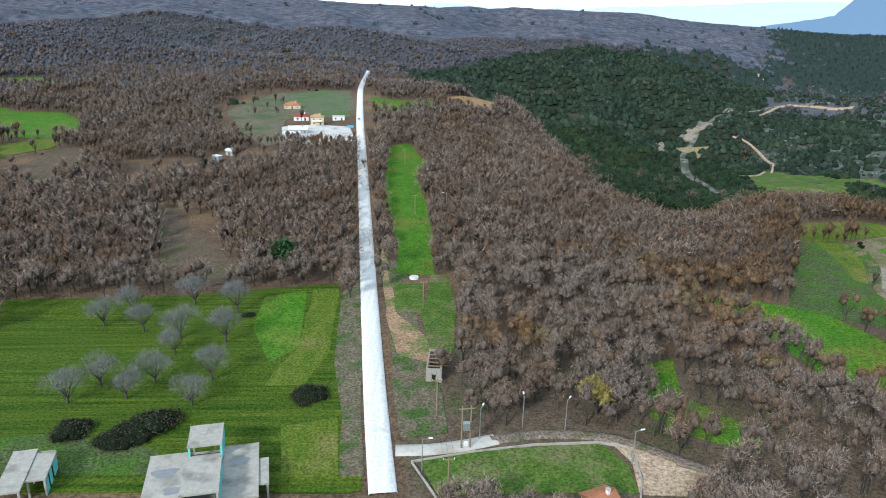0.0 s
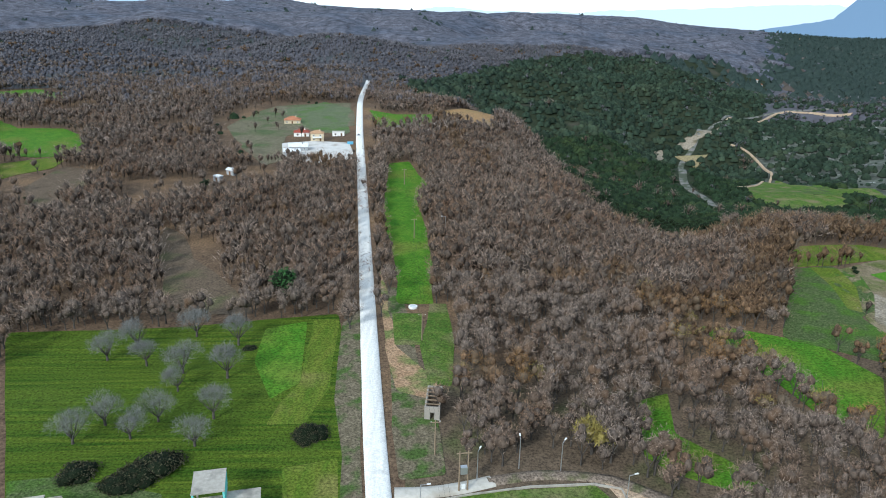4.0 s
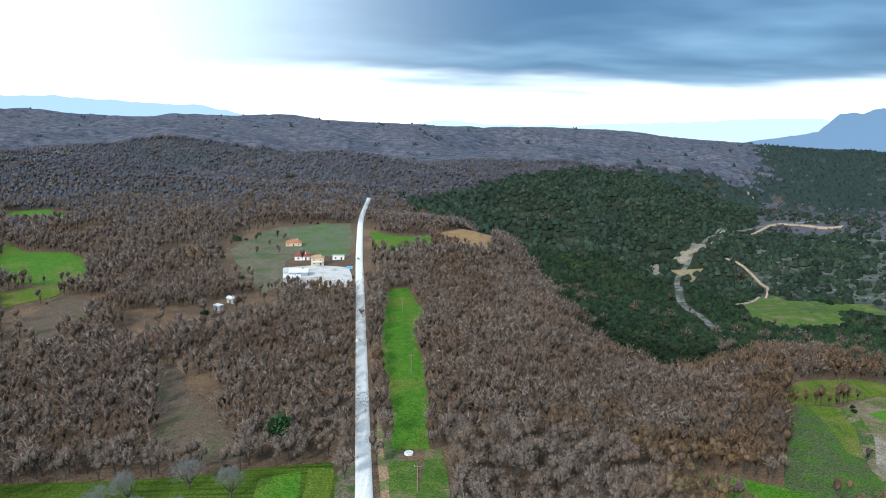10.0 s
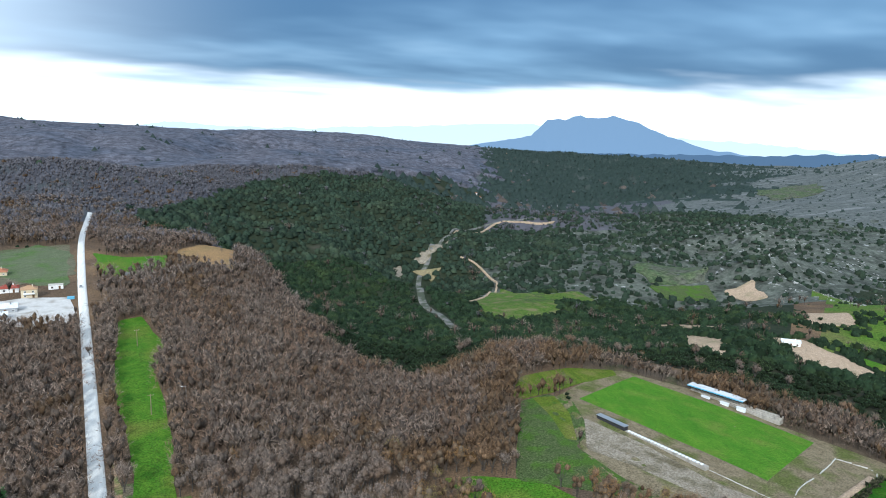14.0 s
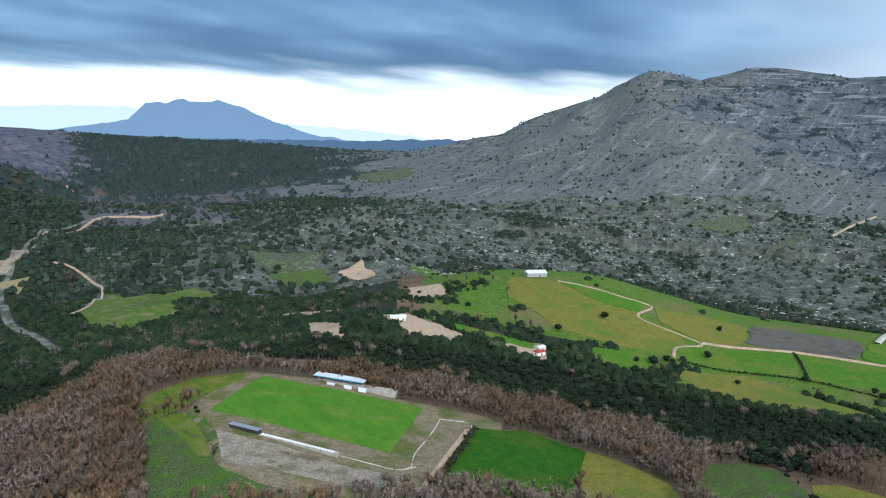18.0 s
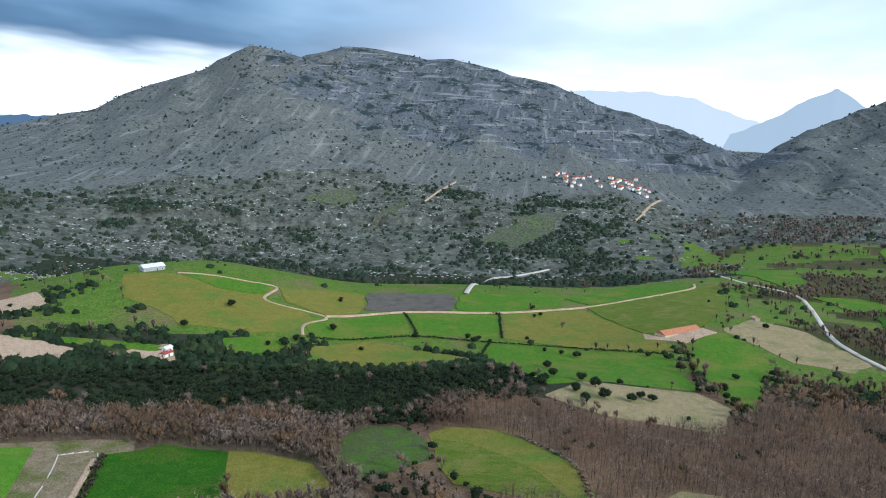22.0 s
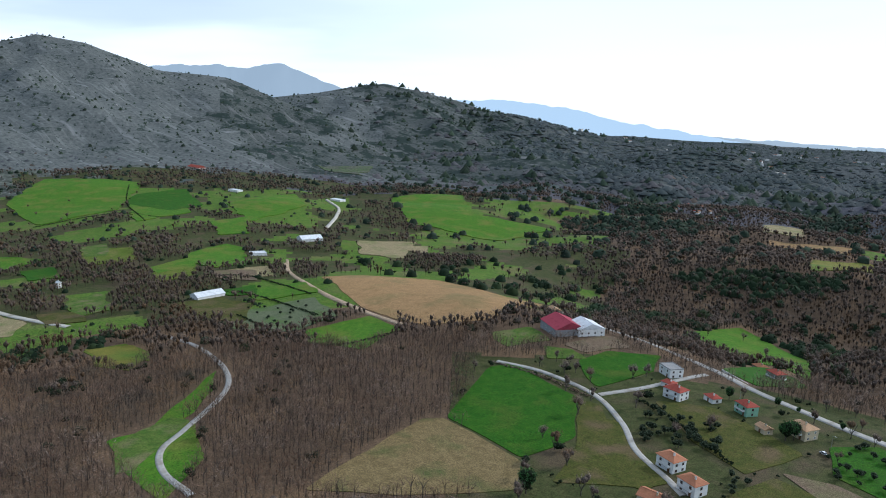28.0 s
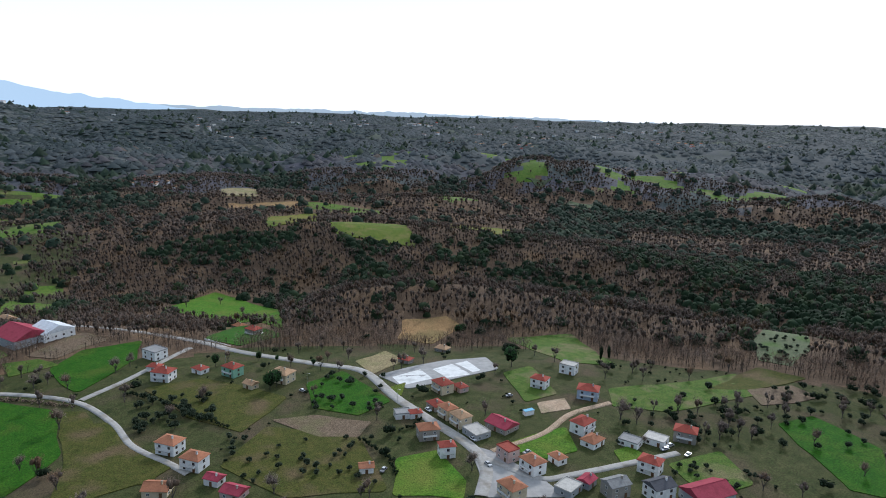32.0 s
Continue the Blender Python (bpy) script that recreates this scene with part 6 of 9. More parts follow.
def canopy(d0, d1, step, tall, size, mat, lane, span):
    """A closed leafless wood: one billowing roof of crowns with edges down to the ground."""
    n = int(d1 / step) + 2
    gx, gy = np.meshgrid(np.arange(-n, n + 1) * step, np.arange(-n, n + 1) * step)
    gx = gx + 0.35 * step * smooth_noise(gx, gy, step * 0.9, 91)
    gy = gy + 0.35 * step * smooth_noise(gx, gy, step * 0.9, 92)
    d, b = np.hypot(gx, gy), bearing_of(gx, gy)
    wood = (d > d0 - 1.5 * step) & (d < d1) & (b > span[0]) & (b < span[1])
    k = np.nonzero(wood.ravel())[0]
    x, y = gx.ravel()[k], gy.ravel()[k]
    z = height(x, y)
    ok = cover(x, y, z)[0] > 0.5
    k, x, y, z = k[ok], x[ok], y[ok], z[ok]
    ok = open_ground(x, y, lane)
    k, x, y, z = k[ok], x[ok], y[ok], z[ok]
    wood = np.zeros(gx.size, bool)
    wood[k] = True
    number = np.full(gx.size, -1)
    number[k] = np.arange(len(k))
    wood, number = wood.reshape(gx.shape), number.reshape(gx.shape)
    cell = wood[:-1, :-1] & wood[1:, :-1] & wood[:-1, 1:] & wood[1:, 1:]
    full = np.zeros(gx.shape, int)
    for a in (0, 1):
        for c in (0, 1):
            full[a:a + cell.shape[0], c:c + cell.shape[1]] += cell
    rim_v = np.clip(full.ravel()[k] / 4, 0.3, 1)
    r, tone = crowns(x, y, size, 5)
    dome = np.sqrt(np.clip(1 - (r / 0.78) ** 2, 0, 1))
    top = z + tall * (0.40 + 0.26 * tone + 0.40 * dome + 0.10 * smooth_noise(x, y, size * 7, 93)) * (0.72 + 0.28 * rim_v)
    roof = np.column_stack([x, y, top])
    foot = np.column_stack([x, y, z - 0.5])
    i, j = np.nonzero(cell)
    quads = np.column_stack([number[i, j], number[i, j + 1], number[i + 1, j + 1], number[i + 1, j]])
    pad = np.pad(cell, 1)
    sides = []
    for di, dj, a, c in ((-1, 0, 0, 1), (0, 1, 1, 2), (1, 0, 2, 3), (0, -1, 3, 0)):
        open_side = ~pad[i + 1 + di, j + 1 + dj]
        p, q = quads[open_side, a], quads[open_side, c]
        sides.append(np.column_stack([q, p, p + len(x), q + len(x)]))
    walls = np.vstack(sides)
    tri = np.vstack([quads[:, [0, 1, 2]], quads[:, [0, 2, 3]]])
    wall_tri = np.vstack([walls[:, [0, 1, 2]], walls[:, [0, 2, 3]]])
    verts = np.vstack([roof, foot])
    stuff("distant_oak_wood", "closed leafless grey-brown oak wood, distance haze tinted into its colour", "woodland", [((verts, np.vstack([tri, wall_tri])), mat)], True)


NEAR = 235.0
LONE = []
SPARSE = [whip(300 + k, 44, 0.034, 6, 0.18) for k in range(6)]
plant_band(96, NEAR, 4.2, 2.0, 200, 0.015, 70, 0.6, 4, 96)
plant_band(NEAR, 470, 5.0, 3.2, 150, 0.016, 60, 0.75, 6)
plant_far(NEAR - 3, 470, 3.15, 1.6, [whip(310 + k, 42, 0.032, 4, 0.20) for k in range(8)], [], 6.0, 1.06, (-40, 85))
plant_far(NEAR - 3, 470, 3.2, 1.2, [whip(320 + k, 34, 0.030, 6, 0.0) for k in range(8)], [], 5.6, 1.10, (85, 320))
plant_far(470, 920, 4.5, 2.6, [whip(330 + k, 24, 0.052, 2, 0.22) for k in range(8)], [], 7.2, 0.98, (-40, 85))
plant_far(470, 920, 4.6, 2.6, [whip(340 + k, 22, 0.050, 2, 0.20) for k in range(8)], [], 6.4, 1.0, (85, 320))
plant_far(920, 1750, 7.8, 4.0, [whip(350 + k, 12, 0.10, 1, 0.24) for k in range(8)], [], 10.0, 0.66)
canopy(1750, 4700, 19.0, 11.0, 40.0, "canopy_haze", 8.0, (-37, 60))
plant_far(1750, 4700, 22.0, 4.0, [clump(370 + k, 6, 2, 0.25, False) for k in range(7)], [], 25.0, 0.45, (60, 320))
plant_far(470, 920, 5.5, 5.0, SPARSE, [clump(320 + k, 6, 5, 0.22) for k in range(6)], 6.8, 1.0)
plant_far(920, 1750, 9.2, 7.0, SPARSE, [clump(360 + k, 5, 2, 0.3) for k in range(6)], 10.5, 0.8)
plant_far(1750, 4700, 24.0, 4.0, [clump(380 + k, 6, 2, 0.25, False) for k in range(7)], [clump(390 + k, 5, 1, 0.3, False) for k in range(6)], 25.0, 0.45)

# the nearest oaks, each a tree of its own
OAKS = []
for k in range(9):
    wood, twigs, inner = bare_tree(400 + k, 10.5, 7.4, 480, 0.022, 7, 0.0, 5, 4)
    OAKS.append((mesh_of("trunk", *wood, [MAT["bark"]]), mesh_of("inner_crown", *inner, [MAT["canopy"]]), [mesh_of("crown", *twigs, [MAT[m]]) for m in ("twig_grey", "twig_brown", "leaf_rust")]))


def lone_tree(name, label, x, y, meshes, scale, group="", turn=None):
    base = tagged(new(name), label, "tree", group)
    base.matrix_basis = pose(x, y, ground_z(x, y) - 0.05, 0, 0, rng.uniform(0, 360) if turn is None else turn) @ Matrix.Scale(scale, 4)
    for part_name, me in meshes:
        new(part_name, me).parent = base
    return base


for n, (x, y) in enumerate(LONE):
    trunk, inner, crowns = OAKS[n % 9]
    d = math.hypot(x, y)
    rust = bool(rusty(np.array([x]), np.array([y]), np.array([d]), bearing_of(np.array([x]), np.array([y])))[0])
    tone = (2 if rng.random() < 0.25 else 1) if rust else 0
    lone_tree("oak_tree", ("leafless grey oak at the edge of the wood", "oak with withered brown leaves", "oak still carrying rust-orange leaves")[tone], x, y,
              [("trunk", trunk), ("inner_crown", inner), ("crown", crowns[tone])], float(rng.uniform(0.65, 1.1)), "oaks near the road")

# ---- the kinds of single trees ----
def tree_kind(arrays, mats, names):
    return [(n, mesh_of(n, *a, [MAT[m]])) for a, m, n in zip(arrays, mats, names)]


FRUIT = [tree_kind(bare_tree(500 + k, 9.2, 10.0, 1500, 0.0085, 8, 0.3)[:2], ("bark", "twig_pale"), ("trunk", "crown")) for k in range(4)]
YELLOW = tree_kind(bare_tree(520, 9.2, 9.5, 700, 0.05, 7), ("bark", "leaf_yellow", "leaf_yellow"), ("trunk", "crown", "inner_foliage"))
HOLM = [tree_kind(leafy_tree(540 + k, 7.0, 8.4, 420, 0.62, 0.7, 7), ("bark", "leaf_core_shade", "leaf_dark"), ("trunk", "inner_foliage", "crown")) for k in range(4)]
PINE = [tree_kind(leafy_tree(560 + k, 12.5, 8.0, 620, 0.8, 1.6, 10), ("bark", "leaf_core_shade", "leaf_pine"), ("trunk", "inner_foliage", "crown")) for k in range(2)]
CYPRESS = tree_kind(leafy_tree(575, 14.0, 3.0, 420, 0.5, 0.4, 9), ("bark", "leaf_core_shade", "leaf_dark"), ("trunk", "inner_foliage", "crown"))
OLIVE = [tree_kind(leafy_tree(590 + k, 6.0, 6.6, 200, 0.62, 0.9, 5), ("bark", "leaf_core_shade", "leaf_olive"), ("trunk", "inner_foliage", "crown")) for k in range(3)]
# The bramble's inner lumps are a dark core painted as shade.
BRAMBLE = [tree_kind(leafy_tree(600 + k, 2.2, 10.5, 1300, 0.42, -0.5, 14)[1:], ("leaf_core_shade", "bramble"), ("inner_stems", "tangle")) for k in range(2)]


def fruit_tree(x, y, s):
    lone_tree("fruit_tree", "pale grey leafless fruit tree in the meadow", x, y, FRUIT[int(rng.integers(4))], s, "fruit trees in the meadow")


def bare_oak(x, y, s):
    trunk, inner, crowns = OAKS[int(rng.integers(9))]
    lone_tree("oak_tree", "lone leafless grey oak", x, y, [("trunk", trunk), ("inner_crown", inner), ("crown", crowns[0])], s * 1.15, "lone oaks")


def yellow_oak(x, y, s):
    lone_tree("oak_tree", "oak with yellow-green autumn leaves", x, y, YELLOW, s)


def holm_oak(x, y, s):
    lone_tree("holm_oak", "round dark green holm oak in pasture", x, y, HOLM[int(rng.integers(4))], s, "holm oaks in the pasture")


def pine_tree(x, y, s):
    lone_tree("pine_tree", "full dark green conifer", x, y, PINE[int(rng.integers(2))], s, "conifers")


def cypress(x, y, s):
    lone_tree("cypress_tree", "slender dark cypress at the wood's edge", x, y, CYPRESS, s)


def olive_bush(x, y, s):
    lone_tree("olive_tree", "small grey-green olive tree", x, y, OLIVE[int(rng.integers(3))], s, "olive trees in the gardens")


def bramble_patch(x, y, s):
    lone_tree("bramble_patch", "dark tangled bramble thicket in grass", x, y, BRAMBLE[int(rng.integers(2))], s)


# hedges and thickets along field edges and tracks
def hedge(label, mat, core, height_m, width_m, *line):
    pts = curve_through(line, 1.6)
    shapes = [leafy_tree(620 + k, 1.0, 1.0, 16, 0.26, 0.0, 1) for k in range(4)]
    n = len(pts) * 2
    k = np.repeat(np.arange(len(pts)), 2)
    x, y = pts[k, 0] + rng.normal(0, width_m * 0.22, n), pts[k, 1] + rng.normal(0, width_m * 0.22, n)
    s = width_m * rng.uniform(0.7, 1.25, n)
    state = rng.bit_generator.state
    pieces = []
    for number, m in ((1, core), (2, mat)):
        rng.bit_generator.state = state
        pieces.append((scatter([t[number] for t in shapes], x, y, height(x, y) - 0.15, s, height_m / width_m), m))
    stuff("hedge", label, "hedge", pieces)

# ---- single trees and bushes ----
fruit_tree(-93.3, 176.8, 0.94)
fruit_tree(-88.1, 184.8, 0.98)
fruit_tree(-67.5, 160.2, 0.77)
fruit_tree(-73.7, 193.0, 1.04)
fruit_tree(-56.8, 167.6, 1.04)
fruit_tree(-66.8, 145.8, 0.87)
fruit_tree(-78.5, 143.6, 0.89)
fruit_tree(-54.8, 136.1, 0.83)
fruit_tree(-54.1, 147.5, 0.93)
fruit_tree(-70.3, 138.3, 0.81)
fruit_tree(-82.3, 135.8, 0.91)
fruit_tree(-59.5, 187.6, 1.02)
fruit_tree(-81.1, 173.8, 0.90)
fruit_tree(-69.6, 170.0, 1.00)
pine_tree(-53.5, 219.5, 1.05)
bare_oak(-28.2, 199.8, 0.90)
bare_oak(-18.4, 230.1, 0.90)
bare_oak(-26.6, 285.1, 0.80)
bare_oak(-43.3, 371.0, 0.50)
yellow_oak(35.1, 137.0, 1.00)
bramble_patch(-62.6, 124.6, 0.90)
bramble_patch(-60.3, 127.7, 1.10)
bramble_patch(-75.1, 124.1, 0.90)
bramble_patch(-65.3, 121.6, 0.80)
bramble_patch(-29.5, 141.7, 0.80)
bramble_patch(-30.5, 139.8, 0.60)
bramble_patch(-55.6, 185.4, 0.40)
bare_oak(49.1, 122.8, 0.75)
bare_oak(57.1, 113.5, 0.90)
bare_oak(66.5, 113.0, 0.70)
bare_oak(71.5, 110.5, 0.85)
holm_oak(161.3, 258.1, 0.30)
holm_oak(163.2, 262.6, 0.25)
holm_oak(559.6, 258.8, 0.95)
holm_oak(664.0, 191.4, 0.60)
holm_oak(686.7, 35.0, 0.50)
holm_oak(693.4, -2.8, 0.60)
holm_oak(731.8, 0.5, 0.50)
holm_oak(580.6, 48.4, 0.80)
holm_oak(461.7, 188.2, 0.70)
holm_oak(497.0, 186.8, 0.80)
holm_oak(489.9, 198.0, 0.60)
holm_oak(517.2, 180.4, 0.60)
holm_oak(565.3, 170.6, 0.80)
holm_oak(521.5, 133.7, 0.50)
holm_oak(480.3, 106.3, 0.50)
holm_oak(489.9, 413.5, 0.50)
holm_oak(519.0, 400.0, 0.50)
holm_oak(736.6, -1.3, 0.60)
holm_oak(705.8, -8.6, 0.60)
holm_oak(670.5, 192.9, 0.60)
holm_oak(564.5, 168.1, 0.90)
holm_oak(574.4, 99.1, 0.70)
holm_oak(589.3, 54.7, 0.80)
holm_oak(588.4, 44.7, 0.70)
holm_oak(584.4, 34.5, 0.50)
holm_oak(564.0, -12.0, 0.60)
holm_oak(559.1, -26.0, 0.60)
holm_oak(549.3, -38.2, 0.90)
holm_oak(559.4, -94.7, 0.60)
holm_oak(551.1, -107.9, 0.70)
holm_oak(445.4, -59.5, 0.60)
holm_oak(670.6, -217.5, 0.80)
holm_oak(503.3, -13.3, 0.90)
holm_oak(447.6, -16.7, 0.90)
holm_oak(426.8, -9.9, 0.90)
holm_oak(440.7, -34.5, 0.90)
holm_oak(427.6, -42.7, 1.00)
holm_oak(411.8, -29.1, 0.90)
holm_oak(403.8, -45.9, 1.00)
holm_oak(389.5, -34.5, 1.00)
holm_oak(404.8, -61.6, 0.80)
holm_oak(416.1, -68.5, 0.70)
holm_oak(411.8, -74.9, 0.70)
holm_oak(477.0, -118.9, 0.70)
holm_oak(460.7, -128.1, 0.90)
holm_oak(501.2, -147.0, 0.70)
holm_oak(450.6, -117.9, 0.90)
holm_oak(427.7, -127.0, 0.80)
holm_oak(558.3, -129.2, 0.50)
holm_oak(380.3, -89.5, 0.40)
holm_oak(464.9, 188.5, 0.80)
holm_oak(501.0, 190.0, 0.90)
holm_oak(512.9, 183.6, 0.90)
holm_oak(493.3, 267.7, 0.80)
holm_oak(521.5, 132.7, 0.50)
holm_oak(605.5, 2.8, 0.50)
holm_oak(799.4, -196.2, 0.50)
holm_oak(881.1, -233.2, 0.50)
holm_oak(941.8, -349.4, 0.50)
bare_oak(639.4, -178.0, 0.60)
bare_oak(657.4, -29.4, 0.70)
bare_oak(675.8, -184.5, 0.50)
bare_oak(1174.5, -580.3, 0.60)
bare_oak(1070.5, -565.8, 0.60)
bare_oak(1251.7, -606.1, 0.50)
bare_oak(1230.5, -666.1, 0.50)
bare_oak(686.8, 38.5, 0.40)
bare_oak(509.3, -127.6, 0.90)
pine_tree(109.2, -235.2, 0.95)
pine_tree(-104.2, -373.1, 1.00)
pine_tree(64.5, -391.8, 0.60)
pine_tree(31.1, -354.2, 0.90)
pine_tree(27.9, -357.6, 0.80)
pine_tree(-87.5, -456.8, 0.70)
pine_tree(-92.0, -459.3, 0.60)
pine_tree(41.4, -399.7, 0.45)
pine_tree(31.0, -399.0, 0.30)
pine_tree(9.4, -387.7, 0.35)
pine_tree(-46.1, -343.6, 0.30)
cypress(-162.6, -382.6, 0.80)
cypress(-168.4, -385.2, 0.80)
bare_oak(62.7, -341.2, 0.80)
bare_oak(-58.4, -258.6, 0.80)
bare_oak(-140.4, -299.5, 1.00)
bare_oak(21.1, -251.1, 0.80)
bare_oak(123.9, -322.9, 0.90)
bare_oak(126.2, -285.8, 0.60)
bare_oak(105.6, -267.5, 0.80)
bare_oak(118.0, -390.3, 0.80)
bare_oak(112.7, -398.5, 0.70)
bare_oak(134.5, -663.5, 0.80)
bare_oak(78.9, -630.2, 0.80)
bare_oak(106.5, -681.9, 0.70)
bare_oak(1.4, -395.7, 0.60)
bare_oak(-140.9, -273.5, 0.40)
bare_oak(8.3, -344.3, 0.50)
bare_oak(-192.7, -272.0, 0.60)
bare_oak(-218.1, -263.3, 0.70)
bare_oak(-172.2, -231.2, 0.70)
bare_oak(-221.8, -236.1, 0.60)
bare_oak(-45.0, -465.9, 0.70)
bare_oak(136.3, -370.2, 0.80)
bare_oak(154.1, -373.3, 0.70)
bare_oak(75.8, -326.6, 0.60)
bare_oak(-5.0, -375.1, 0.60)
olive_bush(29.8, -260.1, 0.38)
olive_bush(28.4, -265.8, 0.43)
olive_bush(37.6, -296.8, 0.55)
olive_bush(44.5, -299.2, 0.59)
olive_bush(-6.7, -276.3, 0.40)
olive_bush(-11.6, -257.4, 0.52)
olive_bush(9.2, -271.0, 0.59)
olive_bush(10.5, -292.8, 0.37)
olive_bush(5.0, -262.3, 0.51)
olive_bush(-4.2, -279.9, 0.44)
olive_bush(26.6, -281.3, 0.42)
olive_bush(-10.4, -286.5, 0.40)
olive_bush(-2.3, -276.2, 0.44)
olive_bush(-17.8, -252.0, 0.40)
olive_bush(33.1, -277.0, 0.49)
olive_bush(20.6, -270.1, 0.52)
olive_bush(-9.0, -282.9, 0.51)
olive_bush(41.8, -298.0, 0.36)
olive_bush(34.0, -264.7, 0.44)
olive_bush(11.8, -275.7, 0.40)
olive_bush(41.9, -292.8, 0.56)
olive_bush(21.7, -278.4, 0.42)
olive_bush(-3.9, -261.2, 0.45)
olive_bush(11.0, -277.6, 0.49)
olive_bush(5.2, -267.9, 0.58)
olive_bush(-18.5, -291.1, 0.44)
olive_bush(41.0, -282.9, 0.55)
olive_bush(-0.2, -267.9, 0.37)
olive_bush(-8.3, -264.6, 0.43)
olive_bush(-7.3, -293.1, 0.40)
olive_bush(-7.5, -293.0, 0.38)
olive_bush(10.7, -263.9, 0.50)
olive_bush(41.8, -287.8, 0.53)
olive_bush(21.8, -288.7, 0.35)
olive_bush(-1.2, -326.3, 0.41)
olive_bush(-11.3, -326.2, 0.61)
olive_bush(-1.8, -337.9, 0.44)
olive_bush(-10.0, -355.8, 0.66)
olive_bush(-22.5, -330.8, 0.51)
olive_bush(-19.5, -321.1, 0.51)
olive_bush(-11.2, -362.0, 0.43)
olive_bush(-18.9, -366.6, 0.58)
olive_bush(4.1, -337.8, 0.63)
olive_bush(-26.3, -348.4, 0.52)
olive_bush(-6.0, -336.0, 0.64)
olive_bush(4.3, -355.5, 0.42)
olive_bush(-0.2, -334.6, 0.68)
olive_bush(-28.9, -364.5, 0.52)
olive_bush(-23.4, -342.3, 0.50)
olive_bush(-19.3, -327.5, 0.44)
olive_bush(-10.9, -362.2, 0.45)
olive_bush(-11.3, -357.2, 0.64)
olive_bush(-5.1, -360.7, 0.59)
olive_bush(-1.2, -368.5, 0.70)
olive_bush(1.8, -365.3, 0.54)
olive_bush(7.9, -332.8, 0.42)
olive_bush(6.5, -326.0, 0.56)
olive_bush(-24.3, -324.2, 0.62)
olive_bush(7.1, -339.4, 0.42)
olive_bush(7.6, -331.0, 0.49)
olive_bush(-278.3, -370.8, 0.45)
olive_bush(-275.3, -369.0, 0.47)
olive_bush(-288.5, -386.9, 0.45)
olive_bush(-279.8, -377.5, 0.40)
olive_bush(-266.6, -374.8, 0.48)
olive_bush(-288.7, -377.1, 0.36)
olive_bush(-279.7, -375.7, 0.37)
olive_bush(-263.3, -367.5, 0.46)
olive_bush(-300.0, -395.9, 0.42)
olive_bush(-287.3, -397.1, 0.37)
olive_bush(-289.5, -412.5, 0.40)
olive_bush(-295.5, -385.7, 0.38)
olive_bush(-279.2, -377.9, 0.47)
olive_bush(-286.5, -366.9, 0.48)
olive_bush(-296.3, -400.5, 0.44)
olive_bush(-296.4, -400.5, 0.42)
olive_bush(-275.2, -393.7, 0.41)
olive_bush(-275.7, -387.8, 0.39)
olive_bush(-279.1, -377.9, 0.40)
olive_bush(-314.9, -409.7, 0.38)
olive_bush(-289.6, -384.1, 0.44)
olive_bush(-291.0, -402.3, 0.46)
olive_bush(-269.6, -369.1, 0.37)
olive_bush(-277.3, -377.3, 0.49)
olive_bush(-273.4, -383.6, 0.35)
olive_bush(-294.4, -405.5, 0.37)
olive_bush(-309.7, -396.6, 0.50)
olive_bush(-296.4, -408.0, 0.37)
olive_bush(-288.0, -402.3, 0.39)
olive_bush(-260.7, -369.4, 0.42)
olive_bush(-273.4, -364.5, 0.38)
olive_bush(-286.7, -384.1, 0.40)
olive_bush(-274.8, -388.4, 0.47)
olive_bush(-269.5, -363.5, 0.50)
olive_bush(-266.0, -373.3, 0.49)
olive_bush(-301.0, -381.6, 0.43)
olive_bush(-270.2, -366.7, 0.37)
olive_bush(-273.4, -389.3, 0.44)
olive_bush(-291.7, -372.8, 0.45)
olive_bush(-300.8, -405.0, 0.36)
olive_bush(-233.5, -307.2, 0.57)
olive_bush(-217.3, -282.6, 0.50)
olive_bush(-184.9, -322.5, 0.67)
olive_bush(-248.6, -311.9, 0.51)
olive_bush(-152.5, -291.6, 0.52)
olive_bush(-263.2, -299.9, 0.66)
olive_bush(-202.5, -263.0, 0.69)
olive_bush(-255.7, -278.5, 0.40)
olive_bush(-171.6, -281.1, 0.54)
olive_bush(-240.4, -314.1, 0.66)
olive_bush(-172.0, -267.6, 0.43)
olive_bush(-175.2, -279.0, 0.56)
olive_bush(-203.9, -303.7, 0.44)
olive_bush(-166.3, -272.8, 0.71)
olive_bush(-171.5, -285.2, 0.72)
olive_bush(-264.0, -316.0, 0.47)
olive_bush(-275.0, -297.9, 0.71)
olive_bush(-204.7, -267.4, 0.43)
olive_bush(-242.4, -262.0, 0.50)
olive_bush(-254.2, -321.7, 0.75)
olive_bush(-182.3, -278.7, 0.72)
olive_bush(-129.1, -275.7, 0.44)
olive_bush(-158.0, -301.7, 0.50)
olive_bush(-235.7, -309.4, 0.65)
olive_bush(-217.2, -259.9, 0.56)
olive_bush(-171.3, -291.0, 0.66)
olive_bush(-254.8, -279.2, 0.58)
olive_bush(-167.9, -281.6, 0.66)
olive_bush(-150.9, -312.7, 0.47)
olive_bush(-206.6, -300.0, 0.46)
olive_bush(-199.7, -281.1, 0.54)
olive_bush(-266.7, -311.7, 0.42)
olive_bush(-226.7, -283.7, 0.70)
olive_bush(-259.9, -283.4, 0.73)
olive_bush(-221.1, -287.9, 0.60)
olive_bush(-277.1, -293.6, 0.57)
olive_bush(-193.4, -283.4, 0.42)
olive_bush(-244.2, -321.0, 0.55)
olive_bush(-192.6, -289.5, 0.63)
olive_bush(-238.1, -323.4, 0.53)
olive_bush(-237.2, -292.1, 0.73)
olive_bush(-205.4, -287.0, 0.67)
